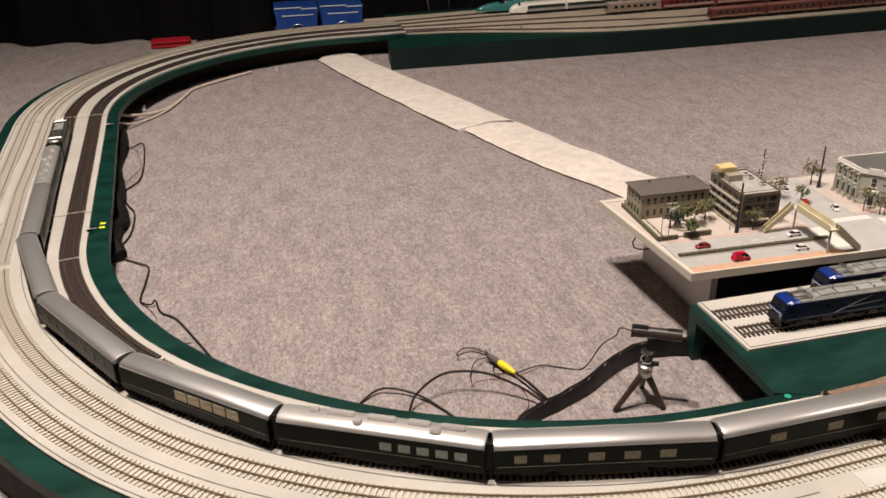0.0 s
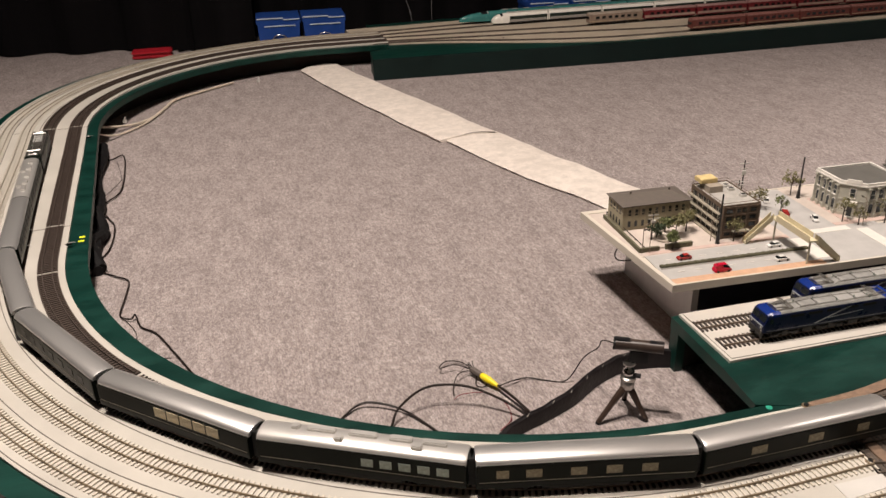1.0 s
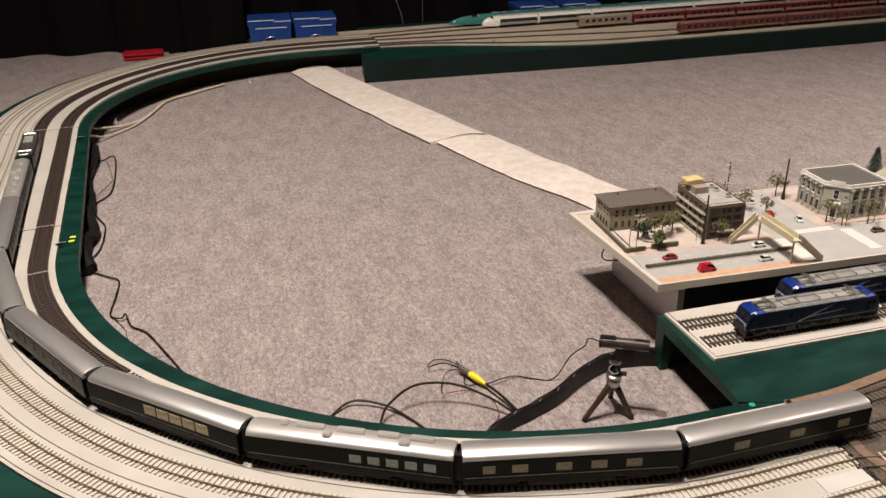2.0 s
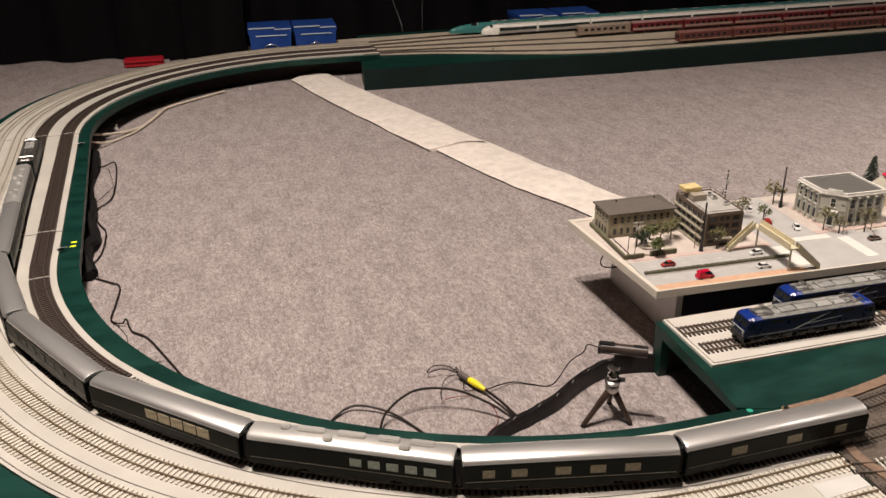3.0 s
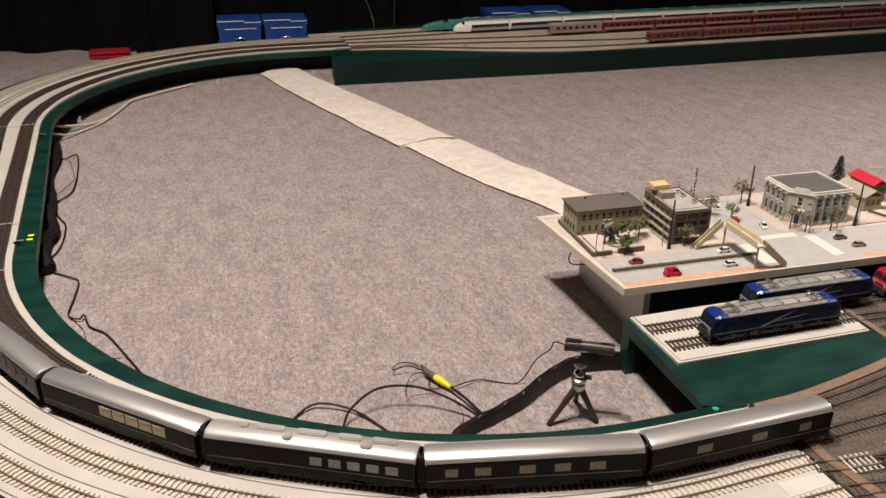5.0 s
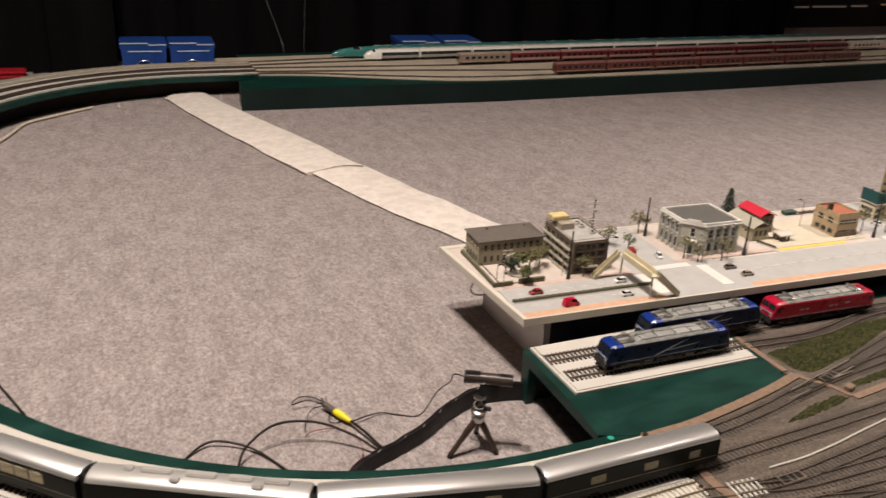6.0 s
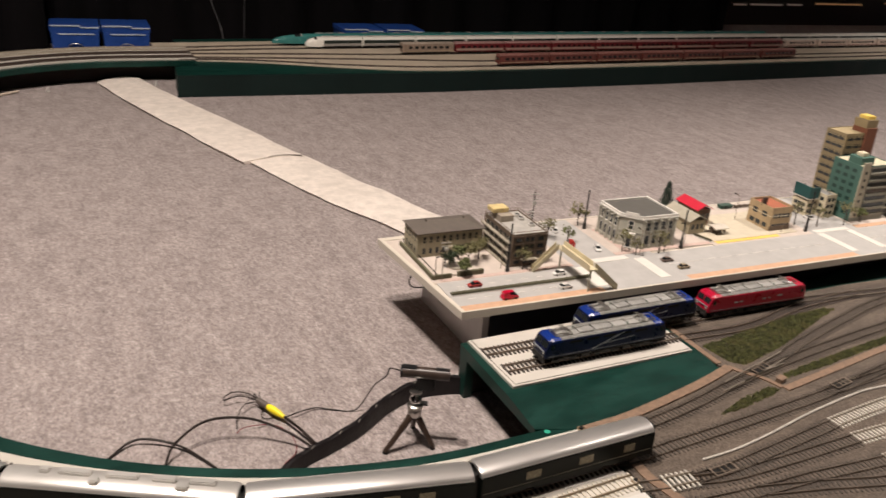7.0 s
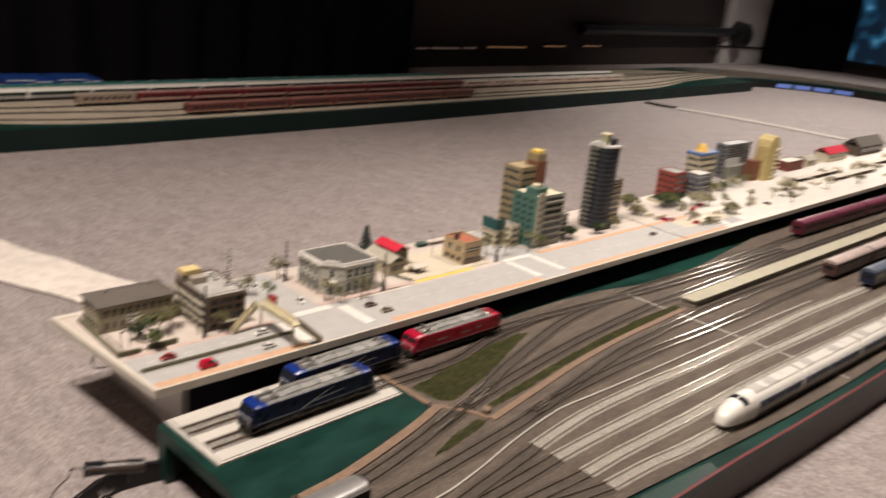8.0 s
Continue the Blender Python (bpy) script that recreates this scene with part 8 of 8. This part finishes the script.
# white rubbed lettering on the outer rim, unreadable
for k, w in enumerate((0.012, 0.005, 0.009)):
    p = shifted("edge", -0.028, step=0.01, s0=1.0, s1=1.2)[0] * 0 + Vector((-0.29 + 0.013 * k, 0.887 - 0.008 * k))
    o = part("chalk_mark", boxes((-w / 2, w / 2, -0.003, 0.003, 0, 0.0005)), BED_GREY)
    o.matrix_basis = pose(p.x, p.y, TOP, 0, 0, -40)
    tagged(o, "faint white mark on the dark green rim", "mark", "marks on the rim")

CHROME = surface("chrome", (0.75, 0.73, 0.7), 0.25, 0.4)


def deck_clamp(x, y):
    e = thing("deck_clamp", pose(x, y, 0, 0, 0, 20), "small chrome clamp on the floor under the deck", "clamp", "clamps under the deck")
    part("jaw", boxes((-0.006, 0.006, -0.005, 0.005, 0, 0.013), bevel=0.0022), CHROME, e)
    bm = bmesh.new()
    tube(bm, [(0, 0, 0.012), (0.004, 0, 0.02)], 0.003, 8)
    part("screw", bm, CHROME, e)


for x, y in ((-0.335, 2.78), (0.10, 3.155), (0.455, 3.21)):
    deck_clamp(x, y)

# ---------------------------------------------------------------- far end of the hall
SCREEN = bpy.data.materials.new("blue_screen")
SCREEN.use_nodes = True
nt = SCREEN.node_tree
tc = nt.nodes.new("ShaderNodeTexCoord")
n1 = noise_node(nt, tc.outputs["Object"], 4.5, 1.0)
c1 = ramp_node(nt, n1, ((0.5, (0.004, 0.016, 0.035)), (0.66, (0.015, 0.1, 0.2)), (0.78, (0.15, 0.45, 0.7))))
nt.links.new(c1, nt.nodes["Principled BSDF"].inputs["Emission Color"])
nt.nodes["Principled BSDF"].inputs["Emission Strength"].default_value = 0.6
nt.nodes["Principled BSDF"].inputs["Base Color"].default_value = (0.01, 0.01, 0.02, 1)
e = thing("wall_screen", pose(11.25, 2.63, 0.16), "large wall screen glowing with blue shapes", "screen")
part("panel", boxes((-0.03, 0.0, -1.08, 1.08, 0, 1.6)), SCREEN, e)
part("frame", boxes((0.0, 0.045, -1.1, 1.1, -0.04, 1.64)), BLACK, e)
SLOT = glow("warm_slot", (1.0, 0.55, 0.25), 0.08)
SLOT_DIM = glow("dim_slot", (1.0, 0.85, 0.75), 0.018)
for x0, x1, z, lit in ((4.53, 4.65, 0.142, SLOT_DIM), (4.69, 5.0, 0.144, SLOT_DIM), (5.05, 5.2, 0.147, SLOT_DIM), (5.34, 5.84, 0.157, SLOT), (6.1, 6.4, 0.17, SLOT), (6.7, 6.97, 0.176, SLOT)):
    e = thing("slot_light", pose((x0 + x1) / 2, 4.585, z), "dim strip light on the dark wall", "strip light", "strip lights on the wall")
    part("tube", boxes((-(x1 - x0) / 2, (x1 - x0) / 2, -0.006, 0.0, -0.006, 0.006)), lit, e)
    part("holder", boxes((-(x1 - x0) / 2 - 0.02, (x1 - x0) / 2 + 0.02, 0.0, 0.015, -0.012, 0.012)), BROWN_WALL, e)
e = thing("wall_speaker", pose(9.72, 4.5, 0.345), "round black wall speaker on a horizontal arm", "speaker")
bm = bmesh.new()
tube(bm, [(0, 0.04, 0), (0, -0.02, 0), (0, -0.10, 0)], 0.15, 20, 0.13)
part("drum", bm, BLACK, e, smooth=True)
bm = bmesh.new()
tube(bm, [(0.02, -0.1, 0), (0.02, -0.13, 0)], 0.08, 20)
part("cone", bm, UNDER, e)
bm = bmesh.new()
tube(bm, [(-3.2, 0.02, -0.01), (-0.1, 0.02, 0.02)], 0.05, 12)
part("arm", bm, BLACK, e, smooth=True)
bm = bmesh.new()
tube(bm, [(-0.5, 0.04, -0.14), (0.9, 0.04, -0.16)], 0.012, 8)
part("rod", bm, UNDER, e)
BLUE_CARD = glow("blue_lit_card", (0.2, 0.3, 0.75), 0.38)
for k in range(4):
    a = 0.62 + 0.16 * k
    c = Vector((7.2, 2.2)) + 1.14 * Vector((math.sin(a), math.cos(a)))
    o = part("blue_sign", boxes((-0.075, 0.075, -0.004, 0.004, 0.012, 0.045)), BLUE_CARD)
    o.matrix_basis = pose(c.x, c.y, 0, 0, 0, -math.degrees(a))
    tagged(o, "small glowing blue sign on the far side board", "sign", "blue signs at the far end")
